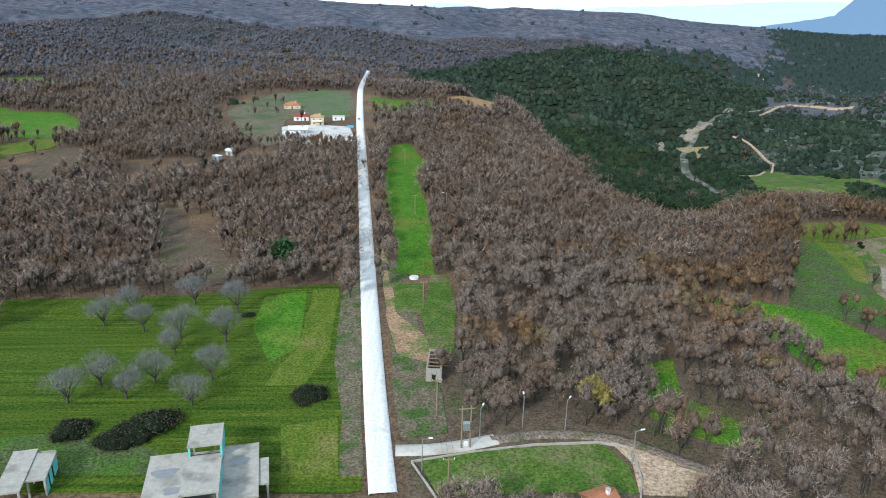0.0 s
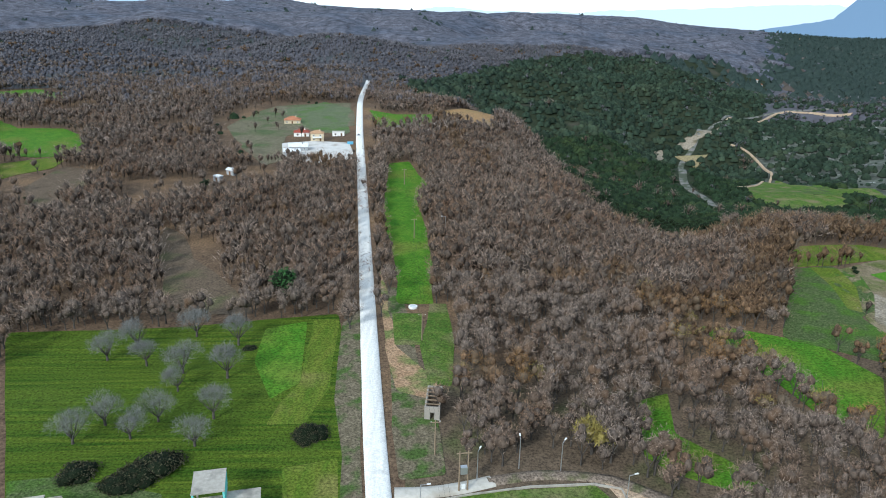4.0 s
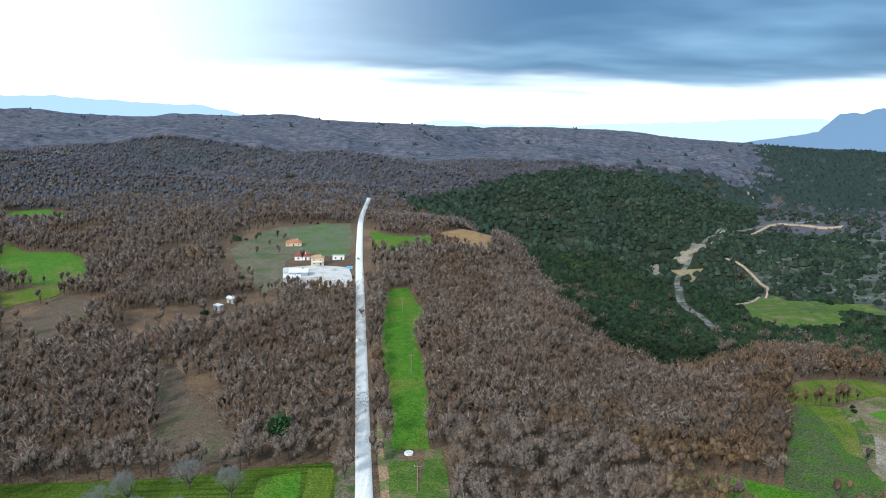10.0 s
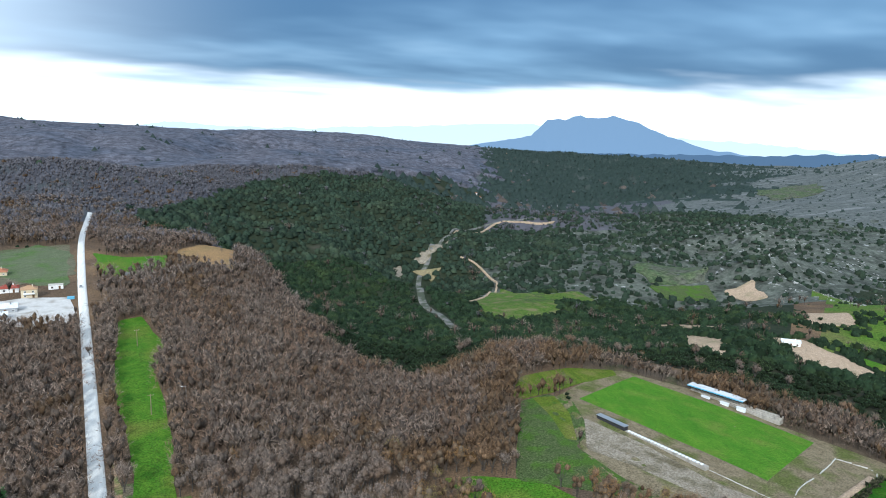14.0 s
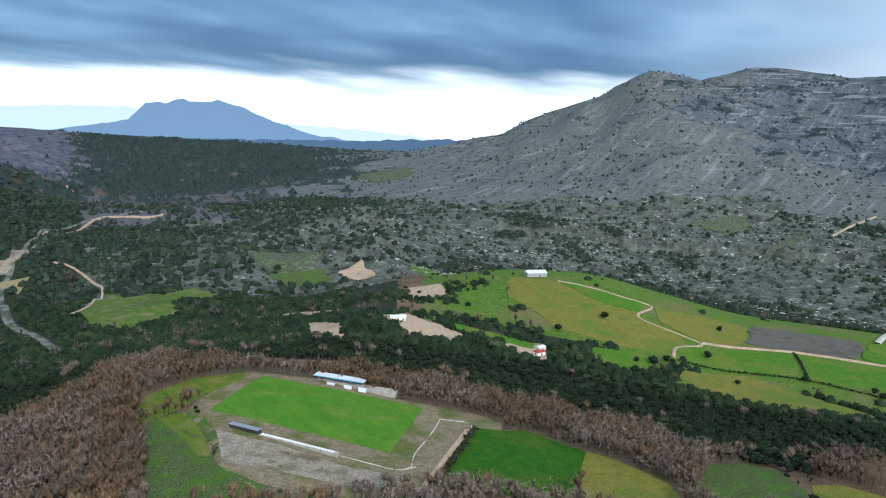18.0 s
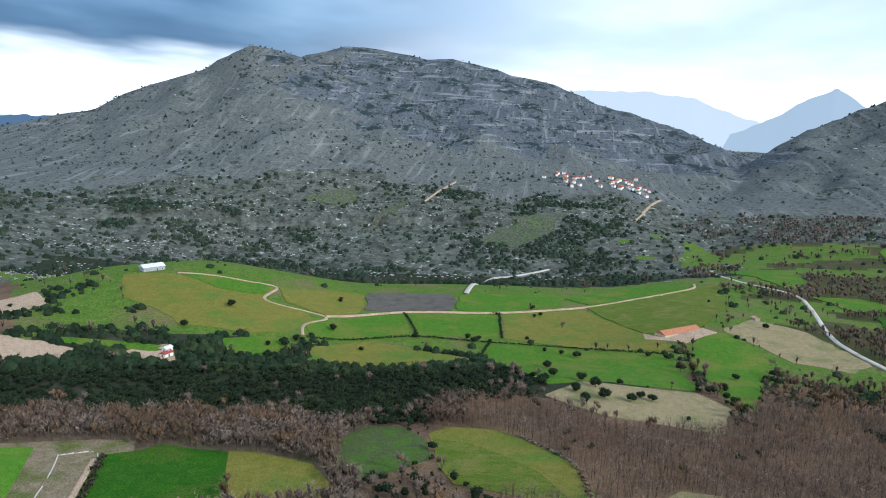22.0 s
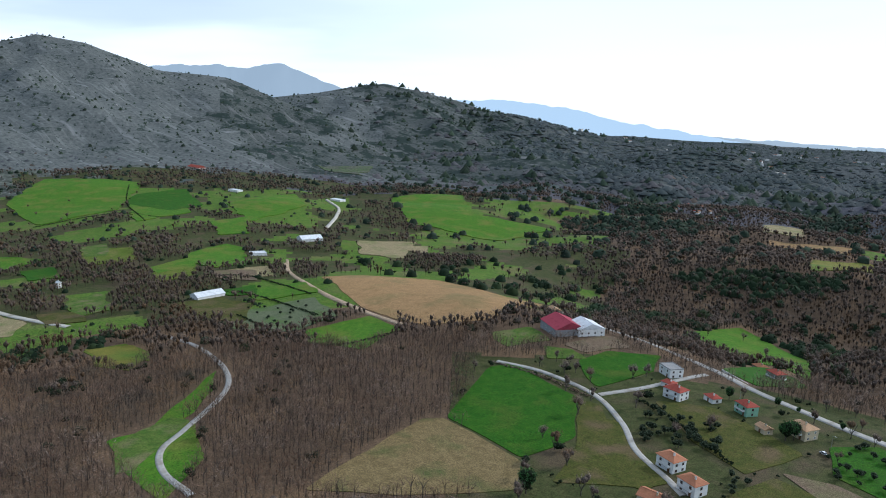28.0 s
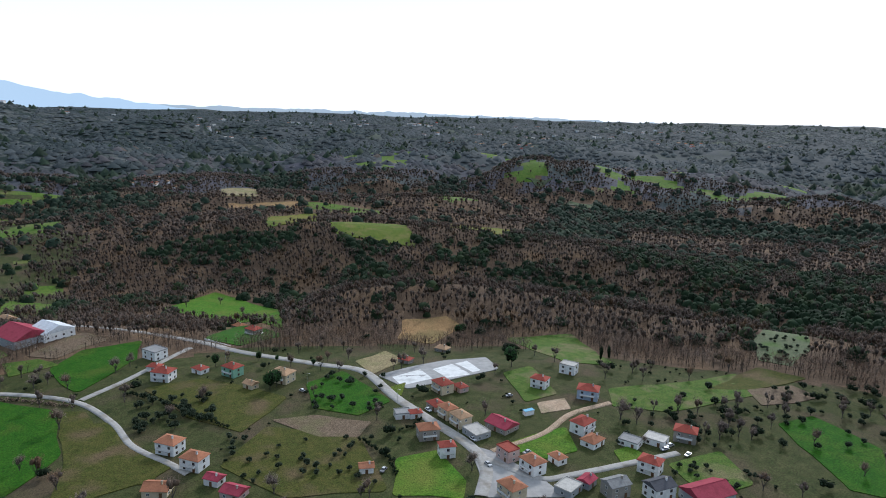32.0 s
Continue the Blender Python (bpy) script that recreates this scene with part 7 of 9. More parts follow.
olive_bush(-295.8, -317.7, 0.45)
olive_bush(-156.3, -319.2, 0.41)
olive_bush(-287.1, -306.4, 0.59)
olive_bush(-254.3, -286.2, 0.50)
olive_bush(-178.0, -302.0, 0.52)
olive_bush(-201.5, -297.7, 0.43)
olive_bush(-231.4, -258.5, 0.63)
olive_bush(-137.0, -273.7, 0.55)
olive_bush(-196.6, -311.9, 0.77)
olive_bush(-236.5, -300.8, 0.55)
olive_bush(-197.1, -302.1, 0.67)
olive_bush(-287.6, -314.6, 0.74)
olive_bush(-263.2, -304.0, 0.79)
olive_bush(-241.7, -271.4, 0.44)
olive_bush(-185.6, -276.7, 0.62)
olive_bush(-135.8, -281.8, 0.56)
olive_bush(-170.6, -308.1, 0.44)
olive_bush(-204.5, -331.5, 0.80)
olive_bush(94.2, -340.1, 0.52)
olive_bush(80.2, -338.8, 0.75)
olive_bush(85.1, -311.9, 0.56)
olive_bush(56.8, -334.1, 0.43)
olive_bush(65.0, -344.1, 0.70)
olive_bush(62.4, -341.2, 0.53)
olive_bush(70.6, -314.2, 0.74)
olive_bush(76.7, -327.9, 0.72)
olive_bush(87.0, -314.7, 0.75)
olive_bush(86.9, -326.8, 0.69)
olive_bush(74.4, -350.3, 0.42)
olive_bush(93.5, -352.0, 0.59)
olive_bush(65.8, -325.5, 0.76)
olive_bush(77.6, -332.8, 0.45)
olive_bush(55.7, -319.3, 0.79)
olive_bush(60.9, -346.6, 0.64)
olive_bush(74.9, -319.8, 0.42)
olive_bush(68.9, -324.7, 0.55)
olive_bush(91.0, -325.5, 0.42)
olive_bush(89.1, -354.9, 0.52)
olive_bush(86.3, -327.0, 0.67)
olive_bush(68.4, -333.2, 0.70)
olive_bush(69.4, -328.0, 0.71)
olive_bush(56.3, -327.5, 0.78)
olive_bush(72.2, -334.2, 0.59)
olive_bush(71.5, -337.7, 0.77)
olive_bush(80.3, -325.4, 0.74)
olive_bush(60.9, -319.9, 0.69)
olive_bush(64.7, -324.2, 0.57)
olive_bush(62.0, -343.1, 0.45)
olive_bush(87.6, -343.8, 0.79)
olive_bush(71.9, -313.8, 0.62)
olive_bush(84.8, -315.6, 0.75)
olive_bush(89.9, -321.0, 0.63)
olive_bush(92.5, -340.5, 0.69)
olive_bush(89.1, -327.9, 0.61)
olive_bush(78.3, -344.5, 0.73)
olive_bush(73.2, -322.0, 0.65)
olive_bush(82.0, -321.4, 0.56)
olive_bush(58.6, -328.8, 0.48)
olive_bush(408.2, -387.7, 0.49)
olive_bush(385.0, -355.4, 0.35)
olive_bush(427.2, -379.9, 0.46)
olive_bush(400.9, -391.2, 0.41)
olive_bush(403.0, -411.5, 0.47)
olive_bush(394.3, -368.3, 0.47)
olive_bush(422.0, -397.7, 0.39)
olive_bush(436.9, -396.9, 0.41)
olive_bush(401.5, -395.0, 0.49)
olive_bush(368.5, -384.7, 0.47)
olive_bush(391.8, -361.8, 0.36)
olive_bush(447.9, -388.8, 0.40)
olive_bush(419.6, -418.7, 0.41)
olive_bush(377.3, -368.6, 0.43)
olive_bush(437.0, -396.9, 0.43)
olive_bush(371.0, -377.5, 0.44)
olive_bush(440.7, -395.0, 0.36)
olive_bush(407.2, -372.4, 0.37)
olive_bush(405.9, -397.2, 0.47)
olive_bush(384.2, -370.3, 0.39)
olive_bush(376.0, -365.4, 0.35)
olive_bush(378.6, -394.3, 0.50)
olive_bush(409.0, -375.1, 0.45)
olive_bush(389.8, -380.2, 0.48)
olive_bush(399.4, -357.8, 0.42)
olive_bush(360.6, -374.9, 0.42)
olive_bush(-147.9, -236.9, 0.49)
olive_bush(-162.5, -234.0, 0.49)
olive_bush(-158.3, -246.8, 0.31)
olive_bush(-158.5, -250.5, 0.45)
olive_bush(-156.2, -234.1, 0.44)
olive_bush(-149.5, -248.0, 0.40)
olive_bush(-153.9, -235.2, 0.43)
olive_bush(-153.4, -249.6, 0.42)
olive_bush(-142.0, -246.5, 0.48)
olive_bush(-172.7, -241.1, 0.41)
olive_bush(-150.3, -243.4, 0.39)
olive_bush(-158.0, -234.6, 0.45)
olive_bush(-147.4, -253.0, 0.44)
olive_bush(-174.3, -240.0, 0.47)
olive_bush(-151.9, -250.5, 0.50)
olive_bush(-172.4, -243.4, 0.46)
olive_bush(-159.6, -237.7, 0.42)
olive_bush(-159.0, -234.1, 0.39)
olive_bush(-160.6, -233.2, 0.31)
olive_bush(-149.5, -248.0, 0.41)
olive_bush(-150.8, -235.3, 0.34)
olive_bush(-155.1, -254.4, 0.34)

# ---- buildings ----
def box(bm, x0, y0, z0, x1, y1, z1):
    """A box with softened edges added to a bmesh."""
    vs = [bm.verts.new(p) for p in ((x0, y0, z0), (x1, y0, z0), (x1, y1, z0), (x0, y1, z0), (x0, y0, z1), (x1, y0, z1), (x1, y1, z1), (x0, y1, z1))]
    for f in ((3, 2, 1, 0), (4, 5, 6, 7), (0, 1, 5, 4), (1, 2, 6, 5), (2, 3, 7, 6), (3, 0, 4, 7)):
        bm.faces.new([vs[k] for k in f])


def boxes(*many):
    bm = bmesh.new()
    for b in many:
        box(bm, *b)
    return bm


def thing(name, label, category, x, y, turn=0.0, z=None, group=""):
    base = tagged(new(name), label, category, group)
    base.matrix_basis = pose(x, y, ground_z(x, y) if z is None else z, 0, 0, turn)
    return base


def frame_mesh(w, h, mat):
    bm = boxes((-w / 2, -0.06, 0, -w / 2 + 0.1, 0.04, h), (w / 2 - 0.1, -0.06, 0, w / 2, 0.04, h), (-w / 2 + 0.1, -0.06, 0, w / 2 - 0.1, 0.04, 0.1), (-w / 2 + 0.1, -0.06, h - 0.1, w / 2 - 0.1, 0.04, h), (-0.04, -0.05, 0.1, 0.04, 0.02, h - 0.1))
    me = bpy.data.meshes.new("window")
    bm.to_mesh(me)
    bm.free()
    me.materials.append(MAT[mat])
    return me


def plain_mesh(name, bm, mat):
    me = bpy.data.meshes.new(name)
    bm.to_mesh(me)
    bm.free()
    me.materials.append(MAT[mat])
    return me


WINDOWS = {m: frame_mesh(1.2, 1.25, m) for m in ("frame_white", "frame_brown")}
PANE = plain_mesh("pane", boxes((-0.5, -0.03, 0.1, 0.5, -0.01, 1.15)), "glass")
DOORS = plain_mesh("door", boxes((-0.5, -0.06, 0, 0.5, 0.02, 2.1), (-0.6, -0.08, 0, -0.5, 0.04, 2.2), (0.5, -0.08, 0, 0.6, 0.04, 2.2), (-0.6, -0.08, 2.1, 0.6, 0.04, 2.2), (0.3, -0.1, 0.95, 0.42, -0.06, 1.05)), "frame_brown")


def roof_mesh(style, w, l, z, over):
    """A hip, gable or flat roof on a w by l plan with its eaves at z, 12 cm thick, with ridge caps."""
    bm = bmesh.new()
    a, b = w / 2 + over, l / 2 + over
    if style == "flat":
        box(bm, -a, -b, z, a, b, z + 0.18)
        for r in ((-a, -b, a, -b + 0.2), (-a, b - 0.2, a, b), (-a, -b + 0.2, -a + 0.2, b - 0.2), (a - 0.2, -b + 0.2, a, b - 0.2)):
            box(bm, r[0], r[1], z + 0.18, r[2], r[3], z + 0.5)
        return bm
    rise = min(a, b) * (0.46 if style == "hip" else 0.42)
    run = (a - b * 0.95 if a > b else 0.0) if style == "hip" else a
    t = 0.14
    low = [(-a, -b, z), (a, -b, z), (a, b, z), (-a, b, z)]
    if style == "hip" and a <= b:
        ridge = [(0, -(b - a * 0.95), z + rise), (0, b - a * 0.95, z + rise)]
        tops = [(0, 1, 4), (1, 2, 5, 4), (2, 3, 5), (3, 0, 4, 5)]
    else:
        ridge = [(-run, 0, z + rise), (run, 0, z + rise)]
        tops = [(0, 1, 5, 4), (1, 2, 5), (2, 3, 4, 5), (3, 0, 4)]
    up = [bm.verts.new((x, y, h + t)) for x, y, h in low + ridge]
    dn = [bm.verts.new(p) for p in low]
    for f in tops:
        bm.faces.new([up[k] for k in f])
    for k in range(4):
        bm.faces.new([dn[k], dn[(k + 1) % 4], up[(k + 1) % 4], up[k]])
    bm.faces.new(dn[::-1])
    return bm


def ridge_caps(style, w, l, z, over):
    a, b = w / 2 + over, l / 2 + over
    rise = min(a, b) * (0.46 if style == "hip" else 0.42)
    run = (a - b * 0.95 if a > b else 0.05) if style == "hip" else a
    if style == "hip" and a <= b:
        return boxes((-0.13, -(b - a * 0.95), z + rise + 0.1, 0.13, b - a * 0.95, z + rise + 0.24))
    return boxes((-run, -0.13, z + rise + 0.1, run, 0.13, z + rise + 0.24))


def house(x, y, turn, w, l, storeys, style, wall, roof, label):
    """A house: walls, roof with ridge, chimney, door, windows with panes and a balcony where there are two storeys."""
    if w < 17:
        w, l = 0.78 * w, 0.78 * l
    corner = [ground_z(x + a * w / 2, y + b * l / 2) for a in (-1, 1) for b in (-1, 1)]
    z0 = min(corner)
    big = w > 17
    home = thing("barn" if big or "barn" in label or "shed" in label or "store" in label else "house", label, "barn" if "barn" in label else "house", x, y, turn, z0)
    top = 2.6 * storeys + 0.3 + (1.2 if big else 0.0)
    body = part("wall", boxes((-w / 2, -l / 2, -1.2, w / 2, l / 2, top)), wall, home)
    if style == "gable":
        g = bmesh.new()
        rise = min(w / 2 + 0.45, l / 2 + 0.45) * 0.42
        for s in (-1, 1):
            q = [g.verts.new((s * (w / 2 - k), yy, zz)) for k in (0.0, 0.2) for yy, zz in ((-l / 2, top), (l / 2, top), (0, top + rise * 0.92))]
            for f in ((0, 1, 2), (3, 5, 4), (0, 3, 4, 1), (1, 4, 5, 2), (2, 5, 3, 0)):
                g.faces.new([q[k] for k in f])
        bmesh.ops.recalc_face_normals(g, faces=g.faces[:])
        part("gable", g, wall, home)
    lid = part("roof", roof_mesh(style, w, l, top, 0.12 if style == "flat" else 0.45), roof, home)
    if style != "flat":
        part("ridge", ridge_caps(style, w, l, top, 0.45), roof, lid)
    if not big and style != "flat":
        cx, cy = w * 0.22, -l * 0.12
        stack = part("chimney", boxes((cx - 0.3, cy - 0.3, top, cx + 0.3, cy + 0.3, top + l * 0.24 + 0.9)), wall, home)
        part("chimney_cap", boxes((cx - 0.4, cy - 0.4, top + l * 0.24 + 0.9, cx + 0.4, cy + 0.4, top + l * 0.24 + 1.02)), "concrete", stack)
    tone = "frame_white" if wall in ("wall_stone", "wall_cream", "wall_pink", "wall_grey") else "frame_brown"
    for floor in range(storeys):
        zz = 0.85 + 2.6 * floor
        for face, (length, off) in enumerate(((w, l / 2), (l, w / 2), (w, l / 2), (l, w / 2))):
            n = max(1, min(4, int(length / 3.9)))
            for k in range(n):
                u = (k + 0.5) / n * length - length / 2
                spin = pose(0, 0, 0, 0, 0, 90 * face)
                if floor == 0 and face == 0 and k == n // 2:
                    leaf = new("door", DOORS)
                    leaf.parent, leaf.matrix_basis = home, spin @ pose(u, -off, 0.05)
                    continue
                win = new("window", WINDOWS[tone])
                win.parent, win.matrix_basis = home, spin @ pose(u, -off, zz)
                glass = new("pane", PANE)
                glass.parent = win
    if storeys > 1 and not big and style == "hip":
        slab = part("balcony", boxes((-w * 0.35, -l / 2 - 1.3, 2.55, w * 0.35, -l / 2, 2.7)), "concrete", home)
        part("railing", boxes((-w * 0.35, -l / 2 - 1.3, 2.7, w * 0.35, -l / 2 - 1.24, 3.6), (-w * 0.35, -l / 2 - 1.24, 2.7, -w * 0.35 + 0.06, -l / 2, 3.6), (w * 0.35 - 0.06, -l / 2 - 1.24, 2.7, w * 0.35, -l / 2, 3.6)), "frame_white", slab)
    return home


FAR_WALL = plain_mesh("wall", boxes((-0.5, -0.4, -0.3, 0.5, 0.4, 0.55)), "wall_white")
FAR_ROOF = {m: plain_mesh("roof", roof_mesh("hip", 1.0, 0.8, 0.55, 0.05), m) for m in ("roof_orange", "roof_red", "roof_tan")}
FAR_PANE = plain_mesh("window", boxes((-0.3, -0.415, 0.1, -0.12, -0.4, 0.34), (0.12, -0.415, 0.1, 0.3, -0.4, 0.34)), "glass")


def far_house(x, y, turn, w):
    home = thing("house", "small white village house with a tiled roof", "house", x, y, turn, group="houses of the distant villages")
    home.matrix_basis = home.matrix_basis @ Matrix.Scale(0.62 * w, 4)
    for name, me in (("wall", FAR_WALL), ("roof", FAR_ROOF[("roof_orange", "roof_red", "roof_tan")[int(rng.integers(3))]]), ("window", FAR_PANE)):
        new(name, me).parent = home

# ---- the houses and barns: place, turn, size, storeys, roof ----
house(68.1, -292.6, 152, 12.5, 10.0, 2, "hip", "wall_white", "roof_orange", "white two-storey house with an orange hip roof")
house(55.1, -276.7, 152, 11.9, 9.5, 2, "hip", "wall_white", "roof_orange", "white two-storey house with an orange hip roof beside the lane")
house(65.8, -259.6, 172, 12.5, 10.0, 1, "gable", "wall_cream", "roof_orange", "cream cottage with a worn orange gable roof")
house(89.4, -376.6, 160, 13.5, 10.8, 2, "hip", "wall_white", "roof_red", "white house with a red hip roof and balconies")
house(97.2, -391.2, 160, 9.1, 7.2, 1, "hip", "wall_white", "roof_red", "low white annex with a red roof")
house(71.5, -384.0, 140, 9.5, 7.6, 1, "hip", "wall_white", "roof_red", "small white house with a red hip roof")
house(53.2, -377.4, 140, 11.9, 9.5, 2, "hip", "wall_green", "roof_red", "green-walled house with a red hip roof")
house(25.5, -366.1, 146, 14.1, 11.3, 2, "hip", "wall_cream", "roof_tan", "cream two-storey house with a tan tiled roof")
house(41.3, -357.8, 140, 8.2, 6.6, 1, "gable", "wall_cream", "roof_tan", "small shed with a tan tiled roof")
house(102.2, -412.7, 140, 14.6, 11.7, 2, "flat", "wall_white", "roof_grey", "white flat-roofed house beside the road")
house(71.3, -548.0, 140, 12.2, 9.8, 1, "hip", "wall_stone", "roof_orange", "small stone house behind a white wall")
house(52.7, -478.1, 140, 12.3, 9.8, 2, "hip", "wall_stone", "roof_red", "two-storey house in a walled lawn")
house(150.3, -594.2, 140, 15.5, 12.4, 1, "flat", "wall_white", "roof_grey", "low white house among trees")
house(222.7, -508.2, 140, 13.1, 10.4, 2, "gable", "wall_stone", "roof_tan", "stone house with a tan roof by the road")
house(45.0, -262.8, 152, 8.4, 6.8, 1, "gable", "wall_white", "roof_crimson", "low shed with a crimson sheet roof")
house(36.0, -252.2, 152, 11.0, 8.8, 1, "gable", "wall_pink", "roof_crimson", "pink house with a crimson sheet roof")
house(-15.0, -262.7, 182, 7.3, 5.9, 1, "gable", "wall_white", "roof_orange", "cottage with an orange roof in a garden")
house(-44.1, -290.3, 186, 11.7, 9.4, 2, "hip", "wall_stone", "roof_orange", "stone house with an orange hip roof")
house(-49.9, -272.4, 186, 8.6, 6.9, 2, "hip", "wall_white", "roof_red", "white house with a red roof on the street")
house(-34.8, -313.4, 186, 9.6, 7.7, 1, "flat", "wall_white", "roof_grey", "white workshop beside the street")
house(-41.0, -312.4, 186, 7.3, 5.9, 1, "hip", "wall_white", "roof_red", "low house with a red roof")
house(-58.8, -341.6, 116, 12.2, 9.8, 2, "hip", "wall_cream", "roof_red", "house with a red roof facing the car park")
house(-68.5, -341.6, 116, 8.6, 6.9, 1, "hip", "wall_pink", "roof_red", "low red-roofed house by the car park")
house(-52.5, -321.0, 116, 10.4, 8.3, 1, "hip", "wall_stone", "roof_red", "street house with a dull red roof")
house(-56.5, -310.5, 116, 10.2, 8.1, 2, "hip", "wall_cream", "roof_orange", "street house with an orange roof")
house(-61.2, -301.2, 116, 11.0, 8.8, 2, "hip", "wall_cream", "roof_tan", "street house with a tan tiled roof")
house(-66.6, -290.0, 116, 13.4, 10.8, 1, "flat", "wall_grey", "roof_pale", "pale flat-roofed shop on the street")
house(-79.9, -295.4, 126, 15.9, 12.8, 1, "gable", "wall_stone", "roof_crimson", "long store with a crimson sheet roof")
house(-111.7, -340.9, 140, 10.7, 8.5, 2, "hip", "wall_white", "roof_red", "white house with a red hip roof and chimney")
house(-134.5, -360.3, 140, 11.3, 9.0, 2, "flat", "wall_white", "roof_pale", "tall white flat-roofed house")
house(-133.4, -325.9, 152, 13.6, 10.9, 2, "hip", "wall_blue", "roof_red", "pale blue house with a red hip roof")
house(-116.8, -288.5, -144, 12.3, 9.8, 2, "hip", "wall_white", "roof_red", "white two-storey house with a red hip roof")
house(-117.0, -275.7, -144, 11.3, 9.1, 1, "hip", "wall_white", "roof_orange", "low house with an orange hip roof")
house(-75.6, -266.9, 116, 10.2, 8.1, 2, "flat", "wall_pink", "roof_red", "pink house with a red roof terrace")
house(-83.4, -255.5, 116, 11.4, 9.1, 2, "hip", "wall_white", "roof_orange", "white house with an orange hip roof on the square")
house(-96.2, -261.9, 116, 8.2, 6.5, 1, "hip", "wall_white", "roof_orange", "low house with an orange roof")
house(-134.7, -274.8, -224, 11.5, 9.2, 1, "flat", "wall_white", "roof_grey", "grey flat-roofed concrete house by the lane")
house(-147.4, -275.6, -224, 12.3, 9.8, 1, "flat", "wall_white", "roof_pale", "unfinished flat-roofed house with pillars")
house(-162.5, -277.0, -214, 12.6, 10.1, 2, "hip", "wall_stone", "roof_red", "house with a dull red tiled roof")
house(-133.2, -251.1, -224, 11.4, 9.1, 2, "hip", "wall_white", "roof_red", "house with a red roof and terrace")
house(-111.3, -235.4, -164, 11.6, 9.3, 2, "gable", "wall_stone", "roof_grey", "old stone house with grey slab roof")
house(-128.2, -232.5, -164, 12.8, 10.2, 2, "gable", "wall_white", "roof_dark", "white house with a dark slab roof")
house(-93.3, -239.1, -139, 12.0, 9.6, 1, "flat", "wall_grey", "roof_pale", "pale flat-roofed shop front")
house(-102.4, -242.8, -139, 8.3, 6.7, 1, "gable", "wall_grey", "roof_crimson", "shed with a crimson sheet roof")
house(-44.3, -390.2, 140, 9.5, 7.6, 1, "hip", "wall_stone", "roof_red", "small red-roofed house above the street")
house(-70.9, -418.9, 140, 10.2, 8.2, 1, "hip", "wall_stone", "roof_tan", "small house at the edge of the wood")
house(-70.0, -237.9, 116, 11.7, 9.4, 2, "hip", "wall_cream", "roof_orange", "house with orange roofs at the street corner")
house(-146.1, -228.2, -164, 17.5, 12.2, 1, "gable", "wall_grey", "roof_crimson", "hall with a crimson sheet roof")
house(188.5, -447.3, 140, 25.5, 22.9, 2, "gable", "wall_grey", "roof_crimson", "grey factory with a crimson sheet roof")
house(173.7, -453.4, 140, 18.1, 19.9, 2, "gable", "wall_white", "roof_white", "white factory wing with a pale sheet roof")
house(-97.5, 464.6, 8, 15.6, 10.9, 1, "gable", "wall_grey", "roof_white", "grey farm store with a white sheet roof")
house(-98.6, 448.6, 8, 12.9, 7.7, 1, "gable", "wall_grey", "roof_white", "open farm shed with a pale roof")
house(-105.3, 514.8, 8, 13.8, 11.0, 1, "hip", "wall_white", "roof_red", "farm house with a red tiled roof")
house(-90.8, 497.4, 8, 11.6, 9.3, 2, "hip", "wall_cream", "roof_tan", "cream two-storey farm house with a tan roof")
house(-122.6, 565.9, 8, 16.1, 12.9, 1, "hip", "wall_cream", "roof_orange", "low farm house with an orange roof")
house(-78.4, 515.1, 8, 11.1, 4.4, 1, "flat", "wall_white", "roof_pale", "long white farm wall and shelter")
house(-37.3, 531.0, 8, 7.0, 5.6, 1, "gable", "wall_stone", "roof_grey", "small field hut in a green plot")
house(-121.6, 394.4, -30, 6.8, 4.1, 1, "gable", "wall_grey", "roof_white", "small white-roofed shed in the wood")
house(-124.5, 378.8, -30, 6.0, 3.6, 1, "flat", "wall_grey", "roof_white", "white sheet roof of a shed in the wood")
house(629.2, 372.7, -35, 21.6, 10.8, 1, "gable", "wall_grey", "roof_white", "open barn with a pale sheet roof on the crest")
house(395.2, 354.3, -39, 15.1, 7.5, 1, "gable", "wall_white", "roof_white", "white barn on bare earth")
house(430.3, 246.9, -18, 9.2, 6.5, 1, "gable", "wall_white", "roof_red", "small barn with a red roof")
house(440.2, 251.8, -18, 7.7, 5.4, 1, "gable", "wall_white", "roof_white", "small barn with a white roof")
house(636.9, -132.2, -51, 46.9, 12.2, 1, "gable", "wall_cream", "roof_orange", "long cattle barn with an orange tiled roof")
house(515.2, -400.3, -98, 27.2, 13.6, 1, "gable", "wall_white", "roof_white", "white sheet-roofed barn among fields")
house(686, -707, -112, 31.0, 18.6, 1, "gable", "wall_white", "roof_white", "white barn by the valley road")
house(664.9, -593.9, -119, 19.1, 13.3, 1, "flat", "wall_white", "roof_white", "white walled yard building")
house(671.9, -348.3, 0, 5.6, 4.5, 2, "gable", "wall_white", "roof_white", "tiny white chapel in the fields")
house(706.7, -218.9, 20, 8.6, 6.9, 1, "gable", "wall_stone", "roof_tan", "small stone hut with a tan roof")
house(1408, -1070, 0, 42.1, 21.0, 1, "gable", "wall_pink", "roof_red", "long red-roofed building on the hillside")
house(951, -1059, 0, 27.4, 16.4, 1, "flat", "wall_white", "roof_white", "white building by the valley road")
house(1113, -937, 0, 27.2, 13.6, 1, "flat", "wall_white", "roof_white", "low white building in the valley")
house(29.2, 104.8, 24, 6.7, 5.3, 1, "gable", "wall_white", "roof_orange", "low building with an orange roof on the lawn")

